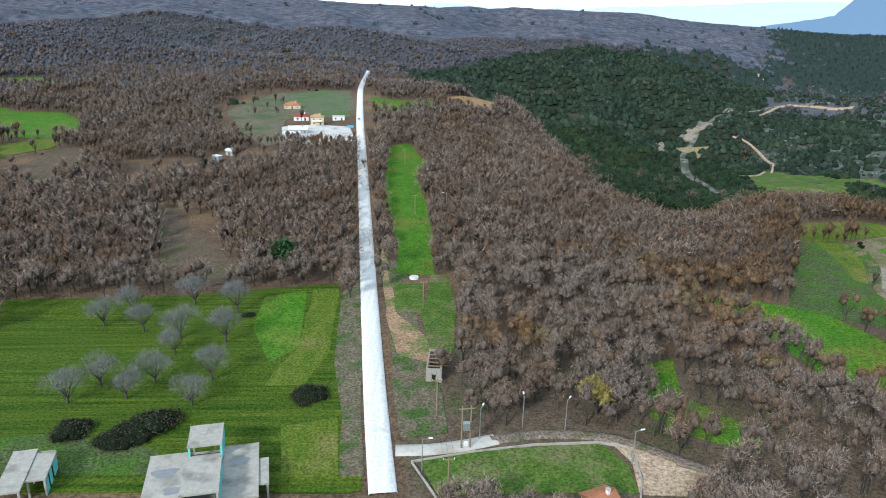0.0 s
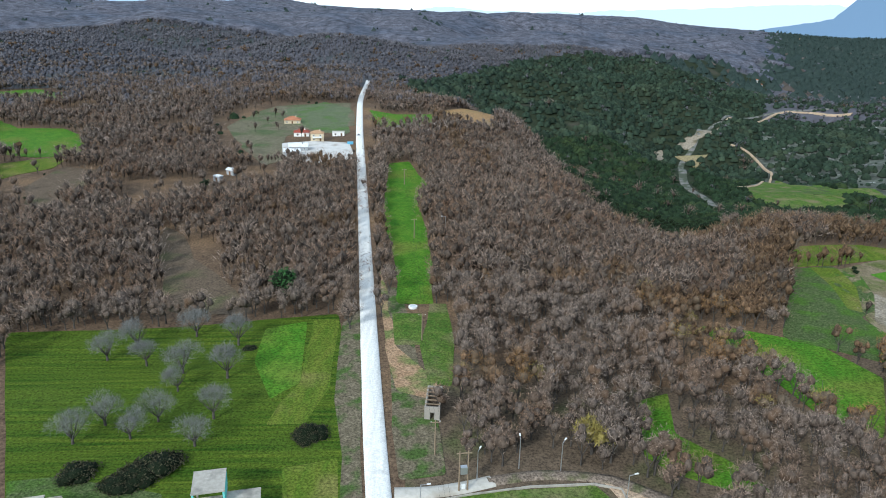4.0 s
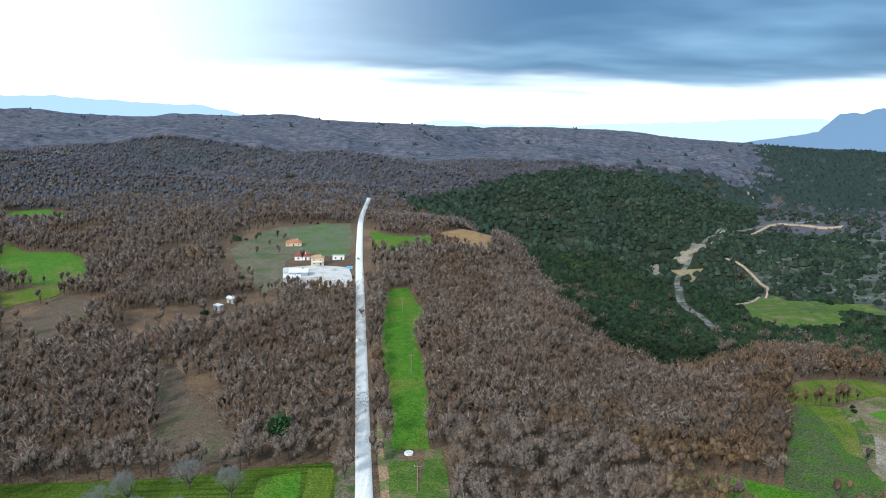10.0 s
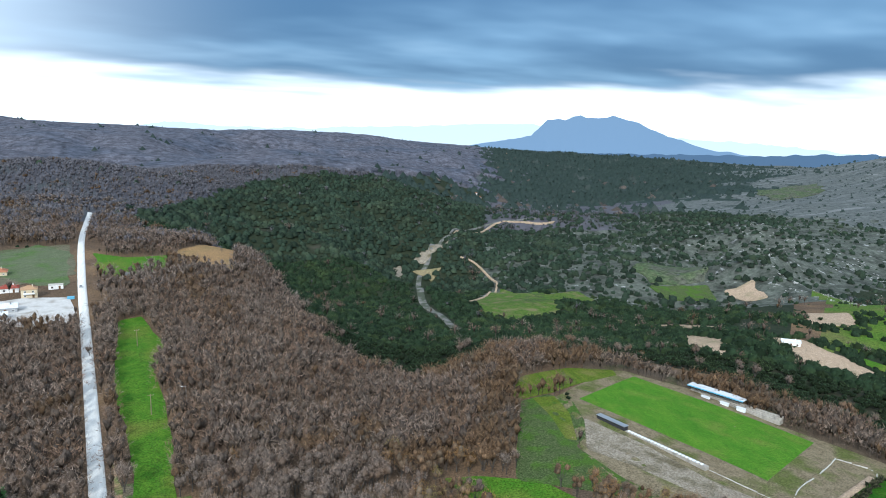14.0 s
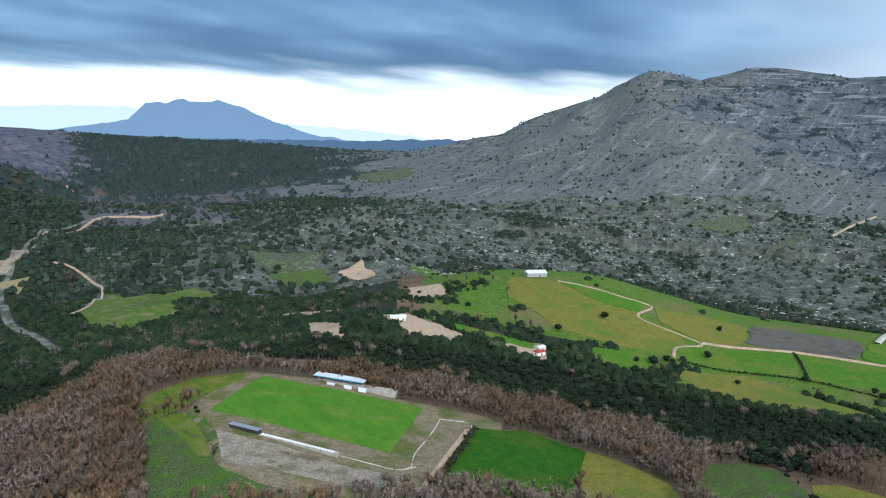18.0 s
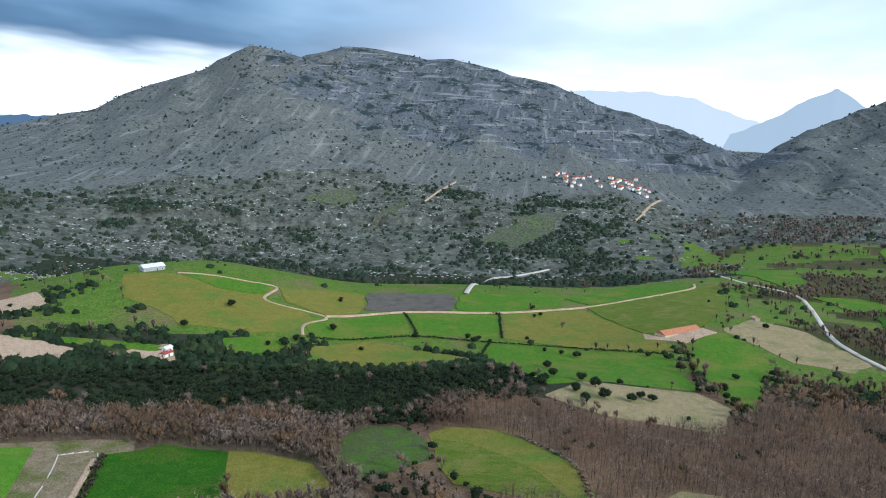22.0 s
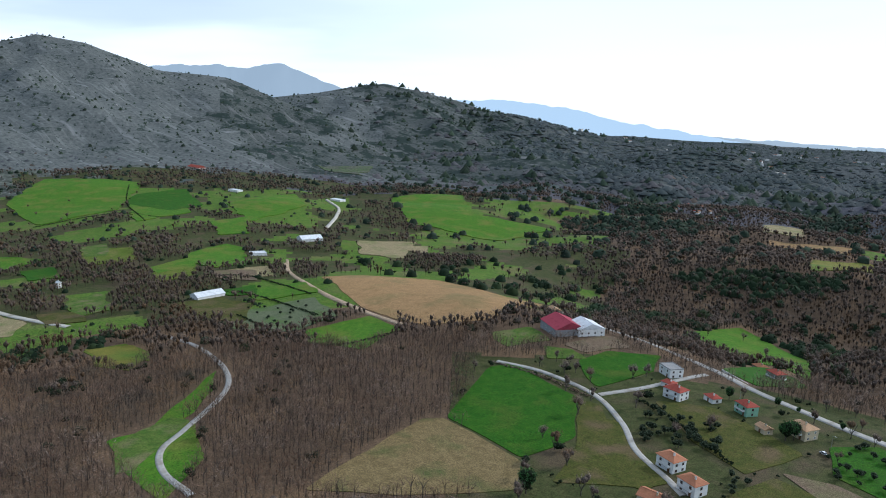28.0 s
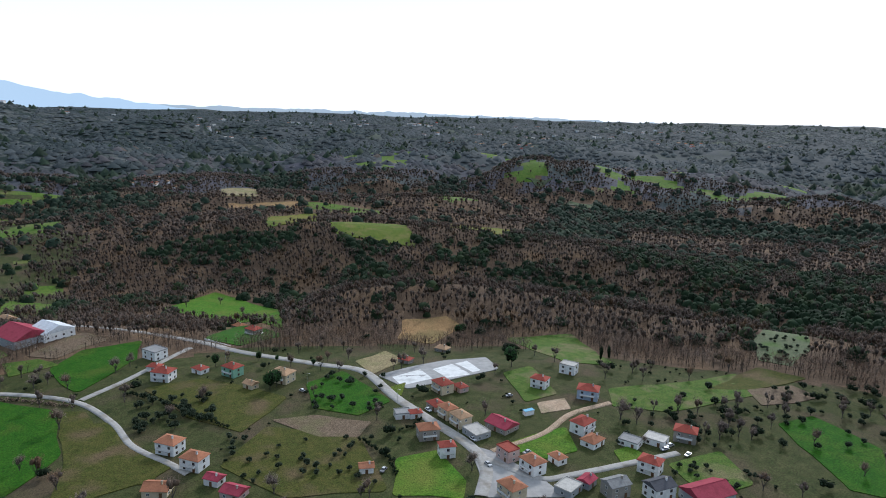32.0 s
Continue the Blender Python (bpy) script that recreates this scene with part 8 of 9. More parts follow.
far_house(1851, -153, 52, 15.0)
far_house(2128, -47, 43, 16.0)
far_house(1848, -101, 35, 14.9)
far_house(1911, -67, 53, 15.4)
far_house(1887, -66, 58, 15.2)
far_house(1901, -284, 0, 15.5)
far_house(2140, -67, 80, 16.0)
far_house(1884, -235, 70, 15.3)
far_house(1997, -216, 59, 16.0)
far_house(2115, -74, 57, 16.0)
far_house(1911, -68, 20, 15.4)
far_house(1946, -91, 61, 15.7)
far_house(1970, -103, 79, 15.9)
far_house(1897, -229, 35, 15.4)
far_house(1965, -230, 26, 16.0)
far_house(1949, -204, 51, 15.8)
far_house(1963, -115, 16, 15.9)
far_house(2141, -143, 51, 16.0)
far_house(1932, -192, 15, 15.7)
far_house(2146, -279, 71, 16.0)
far_house(1930, -149, 8, 15.6)
far_house(1915, -274, 77, 15.6)
far_house(2148, -204, 76, 16.0)
far_house(1880, -87, 19, 15.2)
far_house(1888, -252, 61, 15.4)
far_house(1963, -244, 60, 16.0)
far_house(1882, -206, 18, 15.3)
far_house(1875, -208, 43, 15.2)
far_house(1945, -236, 2, 15.8)
far_house(1858, -203, 67, 15.1)
far_house(1884, -238, 35, 15.3)
far_house(1979, -212, 43, 16.0)
far_house(2134, -49, 51, 16.0)
far_house(1936, -9, 76, 15.6)
far_house(1909, -186, 23, 15.5)
far_house(1818, -266, 24, 14.9)
far_house(1878, -189, 52, 15.2)
far_house(1945, -242, 35, 15.8)
far_house(2148, -209, 46, 16.0)
far_house(1851, -251, 30, 15.1)
far_house(1831, -80, 13, 14.8)
far_house(1947, -65, 20, 15.7)
far_house(1917, -260, 37, 15.6)
far_house(1887, -212, 90, 15.3)
far_house(2116, -46, 5, 16.0)
far_house(1935, -66, 69, 15.6)
far_house(475, -1715, 6, 13.0)
far_house(406, -1523, 21, 11.5)
far_house(474, -1753, 63, 13.2)
far_house(306, -1478, 69, 11.0)
far_house(370, -1595, 14, 11.9)
far_house(358, -1523, 51, 11.4)
far_house(477, -1795, 69, 13.5)
far_house(461, -1737, 60, 13.1)
far_house(446, -1741, 51, 13.1)
far_house(488, -1749, 60, 13.2)
far_house(412, -1559, 2, 11.8)
far_house(309, -1459, 58, 10.9)
far_house(450, -1802, 65, 13.5)
far_house(357, -1510, 79, 11.3)
far_house(487, -1830, 80, 13.8)
far_house(479, -1720, 34, 13.0)
far_house(339, -1539, 59, 11.5)
far_house(365, -1521, 73, 11.4)
far_house(-725, -2545, 25, 16.0)
far_house(-695, -2590, 49, 16.0)
far_house(-551, -2557, 79, 16.0)
far_house(-547, -2680, 37, 16.0)
far_house(-1270, -2473, 57, 16.0)
far_house(-1278, -2366, 59, 16.0)
far_house(-1286, -2396, 30, 16.0)
far_house(-1275, -2423, 17, 16.0)
far_house(-664, -2436, 89, 16.0)
far_house(-541, -2559, 18, 16.0)
far_house(-1339, -2429, 79, 16.0)
far_house(-1278, -2475, 72, 16.0)
far_house(-616, -2511, 17, 16.0)
far_house(-1846, -2780, 82, 16.0)
far_house(-1286, -2390, 12, 16.0)
far_house(-426, -2568, 86, 16.0)
far_house(-1282, -2432, 75, 16.0)
far_house(-1148, -2379, 19, 16.0)
far_house(-717, -2490, 70, 16.0)
far_house(-585, -3992, 49, 16.0)
far_house(-1267, -2365, 1, 16.0)
far_house(-627, -2527, 21, 16.0)
far_house(-581, -3962, 42, 16.0)
far_house(-476, -2736, 11, 16.0)
far_house(-709, -2530, 30, 16.0)
far_house(-1901, -2780, 40, 16.0)
far_house(-1053, 2879, 14, 16.0)
far_house(1573, 3290, 3, 16.0)
far_house(-1121, 3045, 20, 16.0)
far_house(746, 1743, 22, 12.2)
far_house(-1004, 2737, 53, 16.0)
far_house(-1069, 2879, 27, 16.0)
far_house(-1073, 3025, 54, 16.0)
far_house(-1077, 3011, 31, 16.0)
far_house(-1432, 2986, 6, 16.0)
far_house(742, 1705, 38, 12.0)

# ---- hedges ----
hedge("clipped dark ochre hedge beside the pitch", "bramble", "leaf_core_shade", 2.6, 2.4, (251, 174), (214, 158), (183, 145))
for line in (((529, 180), (543, 151), (577, 102), (583, 39), (584, -39), (565, -109)), ((660, 125), (617, 109), (585, 99)), ((693, 33), (602, 25)), ((584, 35), (507, 34), (417, -12)), ((456, -113), (575, -128), (602, -126)),
             ((521, -365), (507, -427), (376, -396)), ((1069, -523), (1047, -643), (964, -660)), ((1298, -825), (1130, -713), (947, -626)), ((600, -443), (556, -486), (429, -444)), ((438, -369), (321, -338), (286, -395))):
    hedge("dark straggling hedge between fields", "leaf_dark", "leaf_core_shade", 1.8, 2.2, *line)
for line in (((-14, -291), (-25, -272), (-27, -258)), ((102, -358), (79, -341), (47, -311)), ((-27, -296), (-38, -301), (-43, -309))):
    hedge("trimmed dark green garden hedge", "leaf_dark", "leaf_core_shade", 2.2, 2.0, *line)
for line in (((197, -365), (164, -361), (127, -347)), ((251, -28), (295, -22), (328, 3))):
    hedge("grey tangle of bare bramble and scrub", "twig_grey", "bramble", 1.4, 2.4, *line)


# ---- the two unfinished concrete houses in the meadow ----
def shell_house(label, x, y, turn, blocks, columns, walls, puddles):
    home = thing("unfinished_house", label, "house", x, y, turn)
    for x0, y0, x1, y1, z in blocks:
        slab = part("roof_slab", boxes((x0, y0, z - 0.3, x1, y1, z)), "concrete", home)
        part("slab_edge", boxes((x0 - 0.05, y0 - 0.05, z - 0.22, x1 + 0.05, y0 - 0.002, z + 0.1)), "concrete", slab)
        part("slab_edge", boxes((x0 - 0.05, y1 + 0.002, z - 0.22, x1 + 0.05, y1 + 0.05, z + 0.1)), "concrete", slab)
    for x0, y0, z0, z1 in columns:
        part("column", boxes((x0 - 0.18, y0 - 0.18, z0, x0 + 0.18, y0 + 0.18, z1)), "turquoise" if z0 > 2 else "concrete", home)
    for x0, y0, z0, x1, y1, z1, mat in walls:
        part("wall", boxes((x0, y0, z0, x1, y1, z1)), mat, home)
    for px, py, r, z in puddles:
        bm = bmesh.new()
        ring = [bm.verts.new((px + math.cos(a) * r * (1 + 0.3 * math.sin(3 * a + px)), py + math.sin(a) * r * 0.8 * (1 + 0.25 * math.cos(2 * a)), z)) for a in np.linspace(0, 2 * math.pi, 18, endpoint=False)]
        bm.faces.new(ring)
        part("puddle", bm, "puddle", home, "rain water standing on the slab")


shell_house("unfinished concrete house with turquoise trim", -42.5, 108, 14, [(-10.2, -7.2, -3.0, 7.0, 3.6), (-3.0, -7.2, 3.2, 7.2, 3.2), (3.2, -8.6, 9.6, 7.6, 3.6), (-3.1, -10.5, 3.3, 0.3, 7.0), (-3.1, 3.6, 3.1, 10.6, 7.0), (9.65, -5.0, 11.4, 2.8, 3.3)],
            [(-9.9, -6.9, -0.8, 3.3), (-9.9, 6.7, -0.8, 3.3), (9.3, -8.3, -0.8, 3.3), (9.3, 7.3, -0.8, 3.3), (11.1, -4.7, -0.8, 3.0), (11.1, 2.5, -0.8, 3.0), (-2.85, 3.9, 3.6, 6.7), (2.85, 3.9, 3.6, 6.7), (-2.85, 10.3, -0.8, 6.7), (2.85, 10.3, -0.8, 6.7), (-2.85, -10.2, -0.8, 6.7), (3.0, -10.2, -0.8, 6.7)],
            [(-9.8, -6.6, -0.8, -9.6, 6.4, 3.3, "concrete"), (9.0, -8.0, -0.8, 9.2, 7.0, 3.3, "concrete"), (-9.6, 6.4, -0.8, 9.0, 6.6, 3.2, "concrete"), (-9.6, -6.9, -0.8, 9.0, -6.7, 3.2, "concrete"), (-3.0, 0.0, 3.6, 3.1, 0.2, 6.7, "turquoise"), (2.95, 3.9, 3.6, 3.1, 10.4, 6.7, "turquoise"),
             (3.05, -10.2, 3.6, 3.2, 0.0, 6.7, "turquoise"), (-3.05, -10.2, 3.6, -2.9, 0.0, 6.7, "wall_white")],
            [(-6.8, 1.2, 2.2, 3.612), (-5.2, -4.2, 1.6, 3.612), (6.2, 2.2, 1.7, 3.612), (5.2, -4.6, 0.9, 3.612)])
shell_house("small unfinished concrete house on columns", -74.8, 107.4, 16, [(-3.6, -6.6, 0.6, 6.2, 3.8), (0.65, -3.6, 4.0, 4.8, 3.6)],
            [(-3.3, -6.3, -0.8, 3.5), (0.3, -6.3, -0.8, 3.5), (-3.3, 5.9, -0.8, 3.5), (0.95, -3.3, -0.8, 3.3), (3.7, -3.3, -0.8, 3.3), (3.7, 0.6, -0.8, 3.3), (3.7, 4.5, -0.8, 3.3)],
            [(-3.5, 0.5, -0.8, -3.3, 5.9, 3.5, "concrete"), (-3.3, 5.7, -0.8, 3.6, 5.9, 3.4, "concrete"), (3.75, -3.0, 0.2, 3.9, -1.6, 3.3, "turquoise"), (3.75, -0.4, 0.2, 3.9, 0.9, 3.3, "turquoise"), (3.75, 2.2, 0.2, 3.9, 4.4, 3.3, "turquoise"), (0.6, 0.6, -0.8, 0.75, 5.7, 3.3, "wall_white")], [])


# ---- the roofless stone hut by the wood ----
def ruin(x, y, turn):
    hut = thing("ruined_hut", "roofless stone hut with bare roof beams", "ruin", x, y, turn)
    w, l, h = 1.9, 5.2, 3.6
    for x0, y0, x1, y1 in ((-w, -l, -w + 0.4, l), (w - 0.4, -l, w, l), (-w + 0.4, l - 0.4, w - 0.4, l)):
        part("wall", boxes((x0, y0, -0.5, x1, y1, h)), "wall_stone", hut)
    part("wall", boxes((-w + 0.4, -l, -0.5, -0.5, -l + 0.4, h), (0.5, -l, -0.5, w - 0.4, -l + 0.4, h), (-0.5, -l, 2.1, 0.5, -l + 0.4, h)), "wall_stone", hut)
    for k in range(5):
        part("beam", boxes((-w, -l + 1.2 + k * 1.9, h, w, -l + 1.4 + k * 1.9, h + 0.2)), "timber", hut)


ruin(-1.2, 154.5, -3)


# ---- walls, lamps, poles and wires ----
def run_wall(name, label, height_m, thick, mat, *line):
    for (ax, ay), (bx, by) in zip(line, line[1:]):
        n = math.hypot(bx - ax, by - ay)
        z = min(ground_z(ax, ay), ground_z(bx, by))
        wall = thing(name, label, "wall", (ax + bx) / 2, (ay + by) / 2, math.degrees(math.atan2(by - ay, bx - ax)), z)
        part("wall", boxes((-n / 2, -thick / 2, -0.8, n / 2, thick / 2, height_m)), mat, wall)
        part("coping", boxes((-n / 2, -thick / 2 - 0.05, height_m, n / 2, thick / 2 + 0.05, height_m + 0.1)), mat, wall)


run_wall("garden_wall", "low concrete wall round the lawn", 0.45, 0.18, "concrete", (-0.1, 106.9), (-5.2, 117.5), (7.4, 121.4), (20, 124.4), (33.5, 125.8), (39, 124.3), (39.6, 119), (39.2, 113.4), (37, 106.3))
run_wall("garden_wall", "white wall round a walled lawn", 1.4, 0.25, "wall_white", (80.7, -450.5), (57.4, -431), (46.4, -478))


def sagging(a, b, sag, r):
    pts = [Vector(a).lerp(Vector(b), t) - Vector((0, 0, sag * 4 * t * (1 - t))) for t in np.linspace(0, 1, 13)]
    return stalk([tuple(p) for p in pts], [r] * 13, 3)


def power_pole(x, y, tall, turn):
    pole = thing("power_pole", "wooden power pole with a crossarm", "pole", x, y, turn, group="power poles")
    v, f = stalk([(0, 0, -0.8), (0, 0, tall * 0.5), (0, 0, tall)], [0.19, 0.16, 0.13], 8)
    me = mesh_of("shaft", v, f, [MAT["timber"]])
    new("shaft", me).parent = pole
    arm = part("crossarm", boxes((-1.1, -0.08, tall - 0.55, 1.1, 0.08, tall - 0.4)), "timber", pole)
    for k in (-1.0, 0.0, 1.0):
        part("insulator", boxes((k - 0.06, -0.06, tall - 0.4, k + 0.06, 0.06, tall - 0.15)), "frame_white", arm)
    return [(x + k * math.cos(radians(turn)), y + k * math.sin(radians(turn)), ground_z(x, y) + tall - 0.15) for k in (-1.0, 0.0, 1.0)]


line = [power_pole(px, py, 9.0, 6) for px, py in ((2, 107), (-0.5, 135), (-5.5, 193), (-12.4, 290.8), (-22.1, 381.8), (-31.4, 445))]
for a, b in zip(line, line[1:]):
    for p, q in zip(a, b):
        v, f = sagging(p, q, 1.1, 0.018)
        tagged(new("power_cable", mesh_of("power_cable", v, f, [MAT["dark"]])), "thin sagging power cable between poles", "cable", "power cables")
kiosk = thing("transformer_pole", "twin-pole transformer with pale boxes", "transformer", 5.6, 122.6, 10)
for k in (-0.9, 0.9):
    new("post", mesh_of("post", *stalk([(k, 0, -0.8), (k, 0, 5), (k, 0, 10)], [0.2, 0.17, 0.14], 8), [MAT["timber"]])).parent = kiosk
part("transformer_box", boxes((-0.7, -0.5, 4.6, 0.7, 0.5, 6.2)), "steel", kiosk)
part("meter_box", boxes((-0.4, -0.35, 0.9, 0.4, -0.05, 1.9)), "frame_white", kiosk)
part("crossarm", boxes((-1.6, -0.1, 9.3, 1.6, 0.1, 9.5)), "timber", kiosk)


def street_lamp(x, y, turn, tall=7.5):
    lamp = thing("street_lamp", "slim grey street lamp with one arm", "street lamp", x, y, turn, group="street lamps")
    new("pole", mesh_of("pole", *stalk([(0, 0, -0.5), (0, 0, tall * 0.6), (0, 0, tall)], [0.12, 0.09, 0.07], 8), [MAT["steel"]])).parent = lamp
    arm = part("arm", boxes((0, -0.04, tall - 0.1, 1.7, 0.04, tall)), "steel", lamp)
    part("lantern", boxes((1.2, -0.16, tall, 2.0, 0.16, tall + 0.14)), "frame_white", arm)


for px, py, turn in ((38.7, 119.2, 20), (-3.0, 114.6, 10), (8.6, 126.0, 70), (18.0, 131.0, 90), (27.0, 130.0, 60), (1.0, 300.0, 180), (60, -398, 140), (12, -357, 140), (-34, -330, 120), (-58, -290, 120)):
    street_lamp(px, py, turn)

dish = thing("water_trough", "round white concrete trough in the verge", "trough", -9.4, 217.9)
ring = bmesh.new()
bmesh.ops.create_cone(ring, cap_ends=True, segments=20, radius1=1.5, radius2=1.5, depth=0.7, matrix=Matrix.Translation((0, 0, 0.3)))
part("basin", ring, "wall_white", dish)
ring = bmesh.new()
bmesh.ops.create_cone(ring, cap_ends=True, segments=20, radius1=1.15, radius2=1.15, depth=0.04, matrix=Matrix.Translation((0, 0, 0.68)))
part("lid", ring, "roof_white", dish)


# ---- the football ground ----
def along(a, b):
    return (a[0] + b[0]) / 2, (a[1] + b[1]) / 2, math.degrees(math.atan2(b[1] - a[1], b[0] - a[0])), math.hypot(b[0] - a[0], b[1] - a[1])


x, y, turn, n = along((229.9, 262.8), (245.8, 221.0))
stand = thing("grandstand", "roofed white grandstand beside the pitch", "grandstand", x + 1.5, y + 0.8, turn)
for k in range(4):
    part("tier", boxes((-n / 2, 1.0 + k * 0.9, -1.5, n * 0.5, 1.9 + k * 0.9, 0.45 + k * 0.45)), "concrete", stand)
for k in range(8):
    c = -n / 2 + 1 + k * (n * 0.62) / 7
    part("post", boxes((c - 0.1, 4.7, -1.0, c + 0.1, 4.9, 4.6)), "steel", stand)
roof = part("roof", boxes((-n / 2, -0.4, 4.5, n * 0.13, 5.2, 4.62)), "roof_white", stand)
part("fascia", boxes((-n / 2, -0.5, 4.2, n * 0.13, -0.402, 4.7)), "blue_sheet", roof)
for c in (-14, -4.5, 3.5):
    part("bench_shelter", boxes((c, -1.6, 0, c + 4.0, -0.6, 1.9), (c - 0.1, -2.2, 1.9, c + 4.1, -0.6, 2.0)), "seat_white", stand)
x, y, turn, n = along((165, 237.8), (178.8, 187.8))
low = thing("spectator_wall", "pale low terrace with a dark shelter beside the pitch", "grandstand", x - 1.0, y - 0.3, turn)
part("terrace", boxes((-n / 2 + 15, -1.2, -1.2, n / 2, 1.0, 0.75)), "concrete", low)
for k in range(22):
    c = -n / 2 + 16 + k * (n - 17) / 22
    part("seat", boxes((c, -0.8, 0.75, c + 0.9, 0.2, 1.15)), "seat_white", low)
shed = part("shelter", boxes((-n / 2, -1.4, -1.2, -n / 2 + 14.6, -1.2, 2.3), (-n / 2, -1.2, -1.2, -n / 2 + 0.2, 1.0, 2.3), (-n / 2 + 14.4, -1.2, -1.2, -n / 2 + 14.6, 1.0, 2.3)), "dark", low)
part("shelter_roof", boxes((-n / 2 - 0.2, -1.6, 2.3, -n / 2 + 14.8, 1.2, 2.42)), "steel", shed)
pale = ((178.8, 187.8), (187.1, 166.5), (196, 163)), ((193, 163), (206, 172), (222, 179)), ((226, 181), (238, 187), (247, 192)), ((247, 192), (256, 182), (250, 176))
for path in pale:
    p = curve_through(path, 2.6)
    for (ax, ay), (bx, by) in zip(p, p[1:]):
        if rng.random() < 0.82:
            cx, cy, turn, n = along((ax, ay), (bx, by))
            kerb = thing("broken_wall", "broken white kerb wall round the pitch", "wall", cx, cy, turn, group="broken kerb walls")
            part("block", boxes((-n / 2 + 0.1, -0.18, -0.6, n / 2 - 0.1, 0.18, float(rng.uniform(0.25, 0.6)))), "roof_pale", kerb)

# ---- vehicles and yard things ----
def car(x, y, turn, label):
    body = thing("car", label, "car", x, y, turn, ground_z(x, y) + 0.3, "parked cars")
    bm = boxes((-2.1, -0.85, 0.35, 2.1, 0.85, 0.9))
    bmesh.ops.bevel(bm, geom=bm.edges[:], offset=0.14, segments=2, affect="EDGES")
    part("body", bm, "car_paint", body)
    cab = bmesh.new()
    vs = [cab.verts.new(p) for p in ((-1.5, -0.78, 0.88), (1.0, -0.78, 0.88), (1.0, 0.78, 0.88), (-1.5, 0.78, 0.88), (-1.0, -0.62, 1.42), (0.4, -0.62, 1.42), (0.4, 0.62, 1.42), (-1.0, 0.62, 1.42))]
    for f in ((4, 5, 6, 7), (0, 1, 5, 4), (1, 2, 6, 5), (2, 3, 7, 6), (3, 0, 4, 7)):
        cab.faces.new([vs[k] for k in f])
    top = part("cabin", cab, "glass", body)
    part("roof", boxes((-0.98, -0.6, 1.42, 0.38, 0.6, 1.46)), "car_paint", top)
    for a in (-1.3, 1.3):
        for b in (-0.8, 0.8):
            w = bmesh.new()
            bmesh.ops.create_cone(w, cap_ends=True, segments=14, radius1=0.33, radius2=0.33, depth=0.22, matrix=Matrix.Translation((a, b, 0.33)) @ Matrix.Rotation(math.pi / 2, 4, "X"))
            part("wheel", w, "rubber", body)


for px, py, turn in ((-63.3, 512.7, 98), (-48, -318, 116), (-62, -297, 116), (-64, -285, 116), (-148, -268, 20), (-152, -271, 20), (-156, -262, 35), (-22, -262, 60), (14, -349, 140), (-92, -330, 20), (-66, -262, 110), (-85, -270, 30)):
    car(px, py, turn, "parked saloon car by the road")
can = thing("site_cabin", "small blue and white site cabin on grass", "cabin", -96.3, -308.1, 20)
part("body", boxes((-2.6, -1.2, 0, 2.6, 1.2, 2.3)), "wall_white", can)
part("roof", boxes((-2.7, -1.3, 2.3, 2.7, 1.3, 2.5)), "blue_sheet", can)
part("window", boxes((-1.8, -1.24, 1.0, -0.8, -1.2, 1.8)), "glass", can)
tank = thing("skip", "blue skip beside the farm entrance", "skip", -65.7, 484.5, 10)
part("body", boxes((-2, -1, 0, 2, 1, 1.6)), "blue_sheet", tank)
part("rim", boxes((-2.06, -1.06, 1.6, 2.06, 1.06, 1.7)), "blue_sheet", tank)


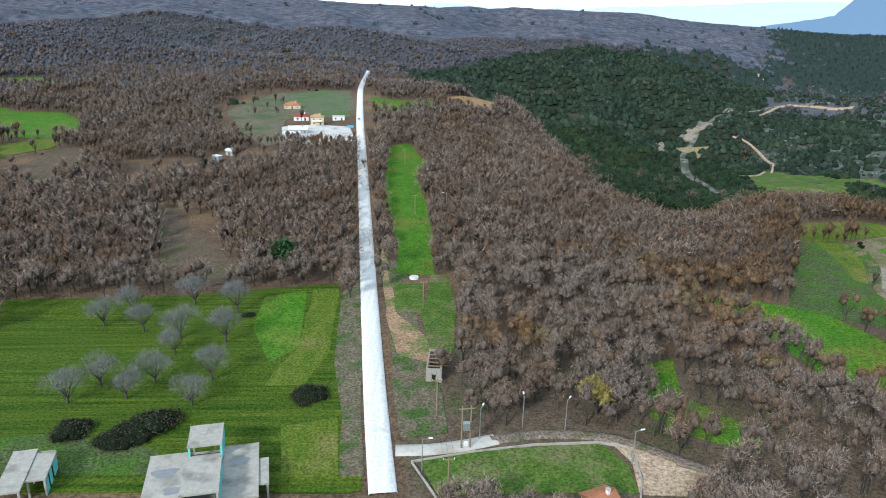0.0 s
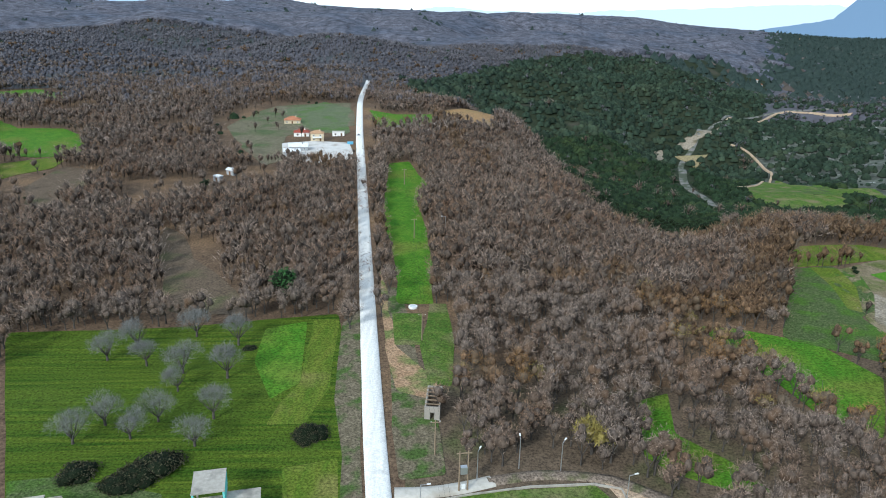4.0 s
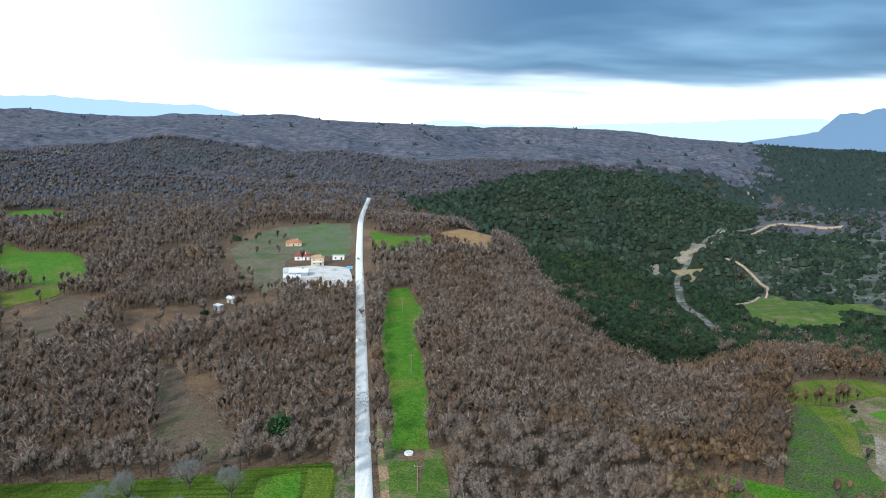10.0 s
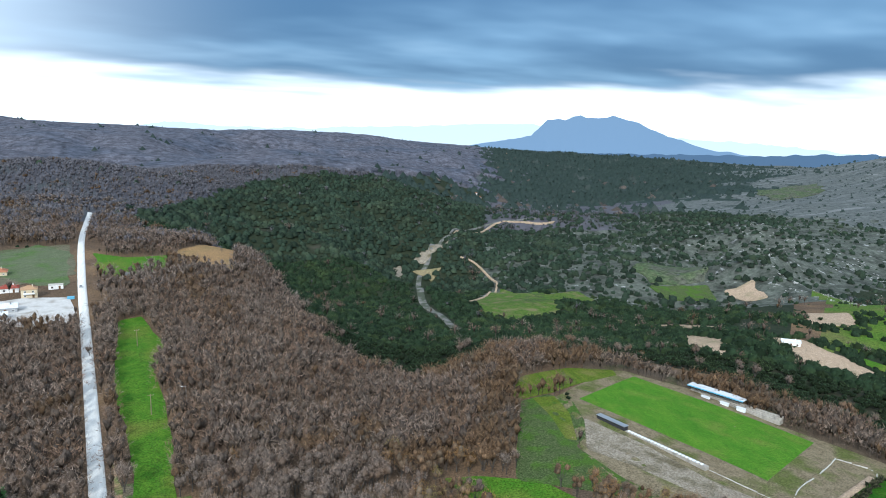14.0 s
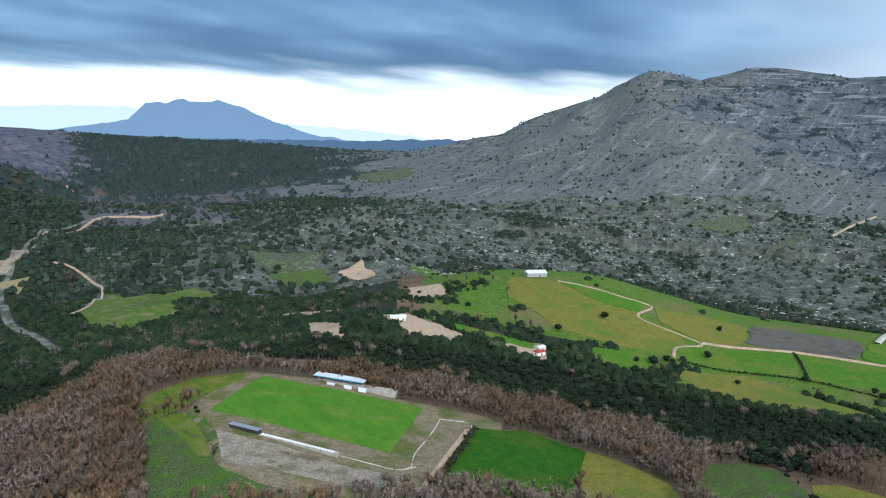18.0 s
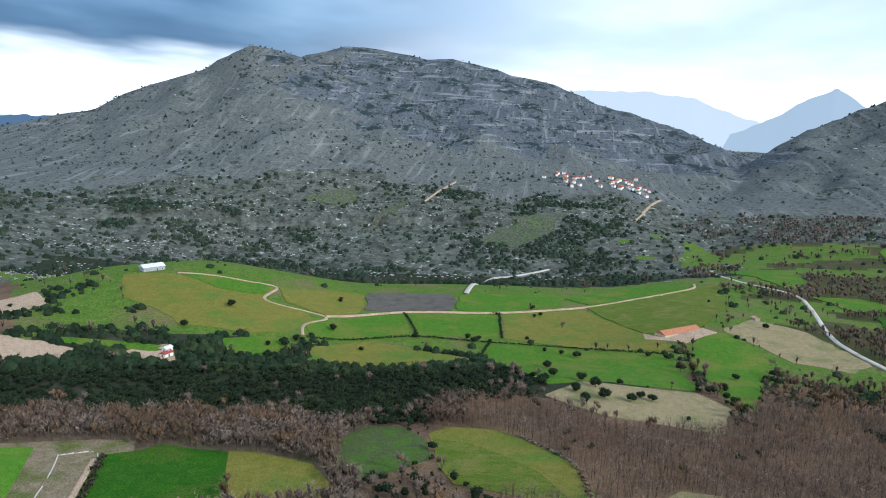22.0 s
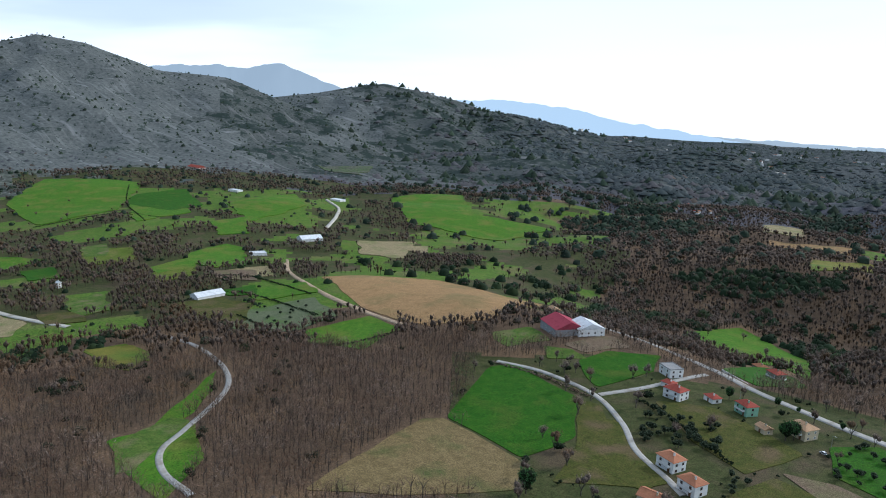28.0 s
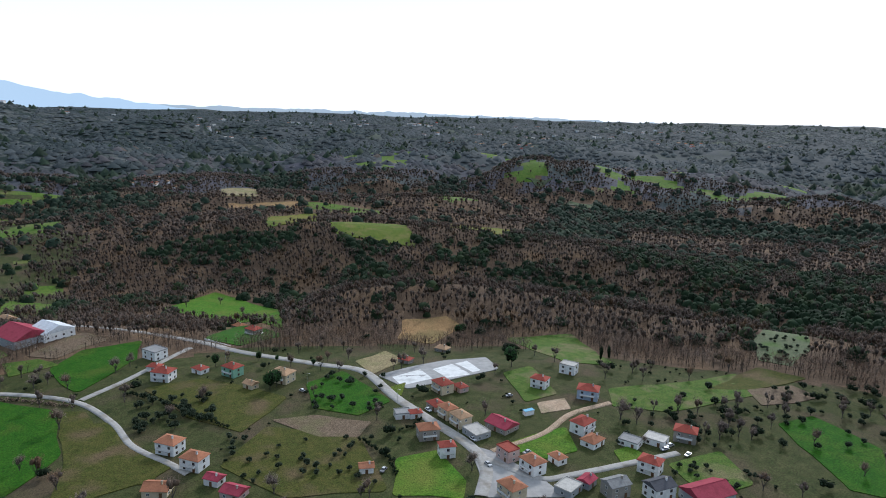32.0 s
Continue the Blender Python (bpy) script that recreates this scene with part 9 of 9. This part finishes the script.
# ---- boulders and outcrops on the stony slopes ----
def rocks(count, b0, b1, d0, d1, size, clump):
    shapes = []
    for k in range(5):
        bm = bmesh.new()
        bmesh.ops.create_icosphere(bm, subdivisions=1, radius=1)
        r = np.random.default_rng(700 + k)
        v = np.array([q.co[:] for q in bm.verts]) * r.uniform(0.6, 1.25, (len(bm.verts), 1)) * (1.0, 0.7, 0.5)
        shapes.append((v, np.array([[q.index for q in f.verts] for f in bm.faces])))
        bm.free()
    b, d = np.radians(rng.uniform(b0, b1, count * 3)), rng.uniform(d0, d1, count * 3)
    x, y = d * np.sin(b), d * np.cos(b)
    keep = np.nonzero(smooth_noise(x, y, 80, 71) + 0.6 * smooth_noise(x, y, 25, 72) > clump)[0][:count]
    x, y = x[keep], y[keep]
    stuff("rock_outcrop", "pale grey limestone boulders and outcrops on the slope", "rock", [(scatter(shapes, x, y, height(x, y) - 0.1, size * rng.uniform(0.35, 1.3, len(x)) ** 1.6, 0.9), "rock")])


rocks(2200, 56, 102, 1120, 1750, 2.2, 0.25)
rocks(900, 38, 56, 850, 1500, 1.8, 0.25)
rocks(500, 58, 125, 1700, 3300, 4.0, 0.35)
rocks(260, 30, 50, 180, 300, 0.5, 0.1)
cliff = tagged(new("quarry_face", plain_mesh("quarry_face", boxes((-9, -3, -6, 9, 3, 14)), "scree")), "white quarry face on the slope", "rock")
cx, cy = 1180 * math.sin(radians(66.0)), 1180 * math.cos(radians(66.0))
cliff.matrix_basis = pose(cx, cy, ground_z(cx, cy), -35, 0, -66)
r = np.random.default_rng(55)
for b0, d0, spread, count in ((166, 3500, 260, 22), (176, 3900, 220, 16), (187, 3700, 320, 30), (193, 3400, 160, 14), (204, 3800, 260, 24), (172, 3000, 90, 8)):
    for k in range(count):
        x = d0 * math.sin(radians(b0)) + r.normal(0, spread)
        y = d0 * math.cos(radians(b0)) + r.normal(0, spread * 0.45)
        home = thing("far_house", "small pale house in a distant village", "house", x, y, r.uniform(0, 180), group="distant villages")
        w, l, h = r.uniform(7, 12), r.uniform(5, 8), r.uniform(5, 9)
        part("wall", boxes((-w, -l, -4, w, l, h)), "wall_white", home)
        part("roof", boxes((-w - 0.5, -l - 0.5, h, w + 0.5, l + 0.5, h + 1.2)), "roof_orange" if r.random() < 0.5 else "roof_pale", home)
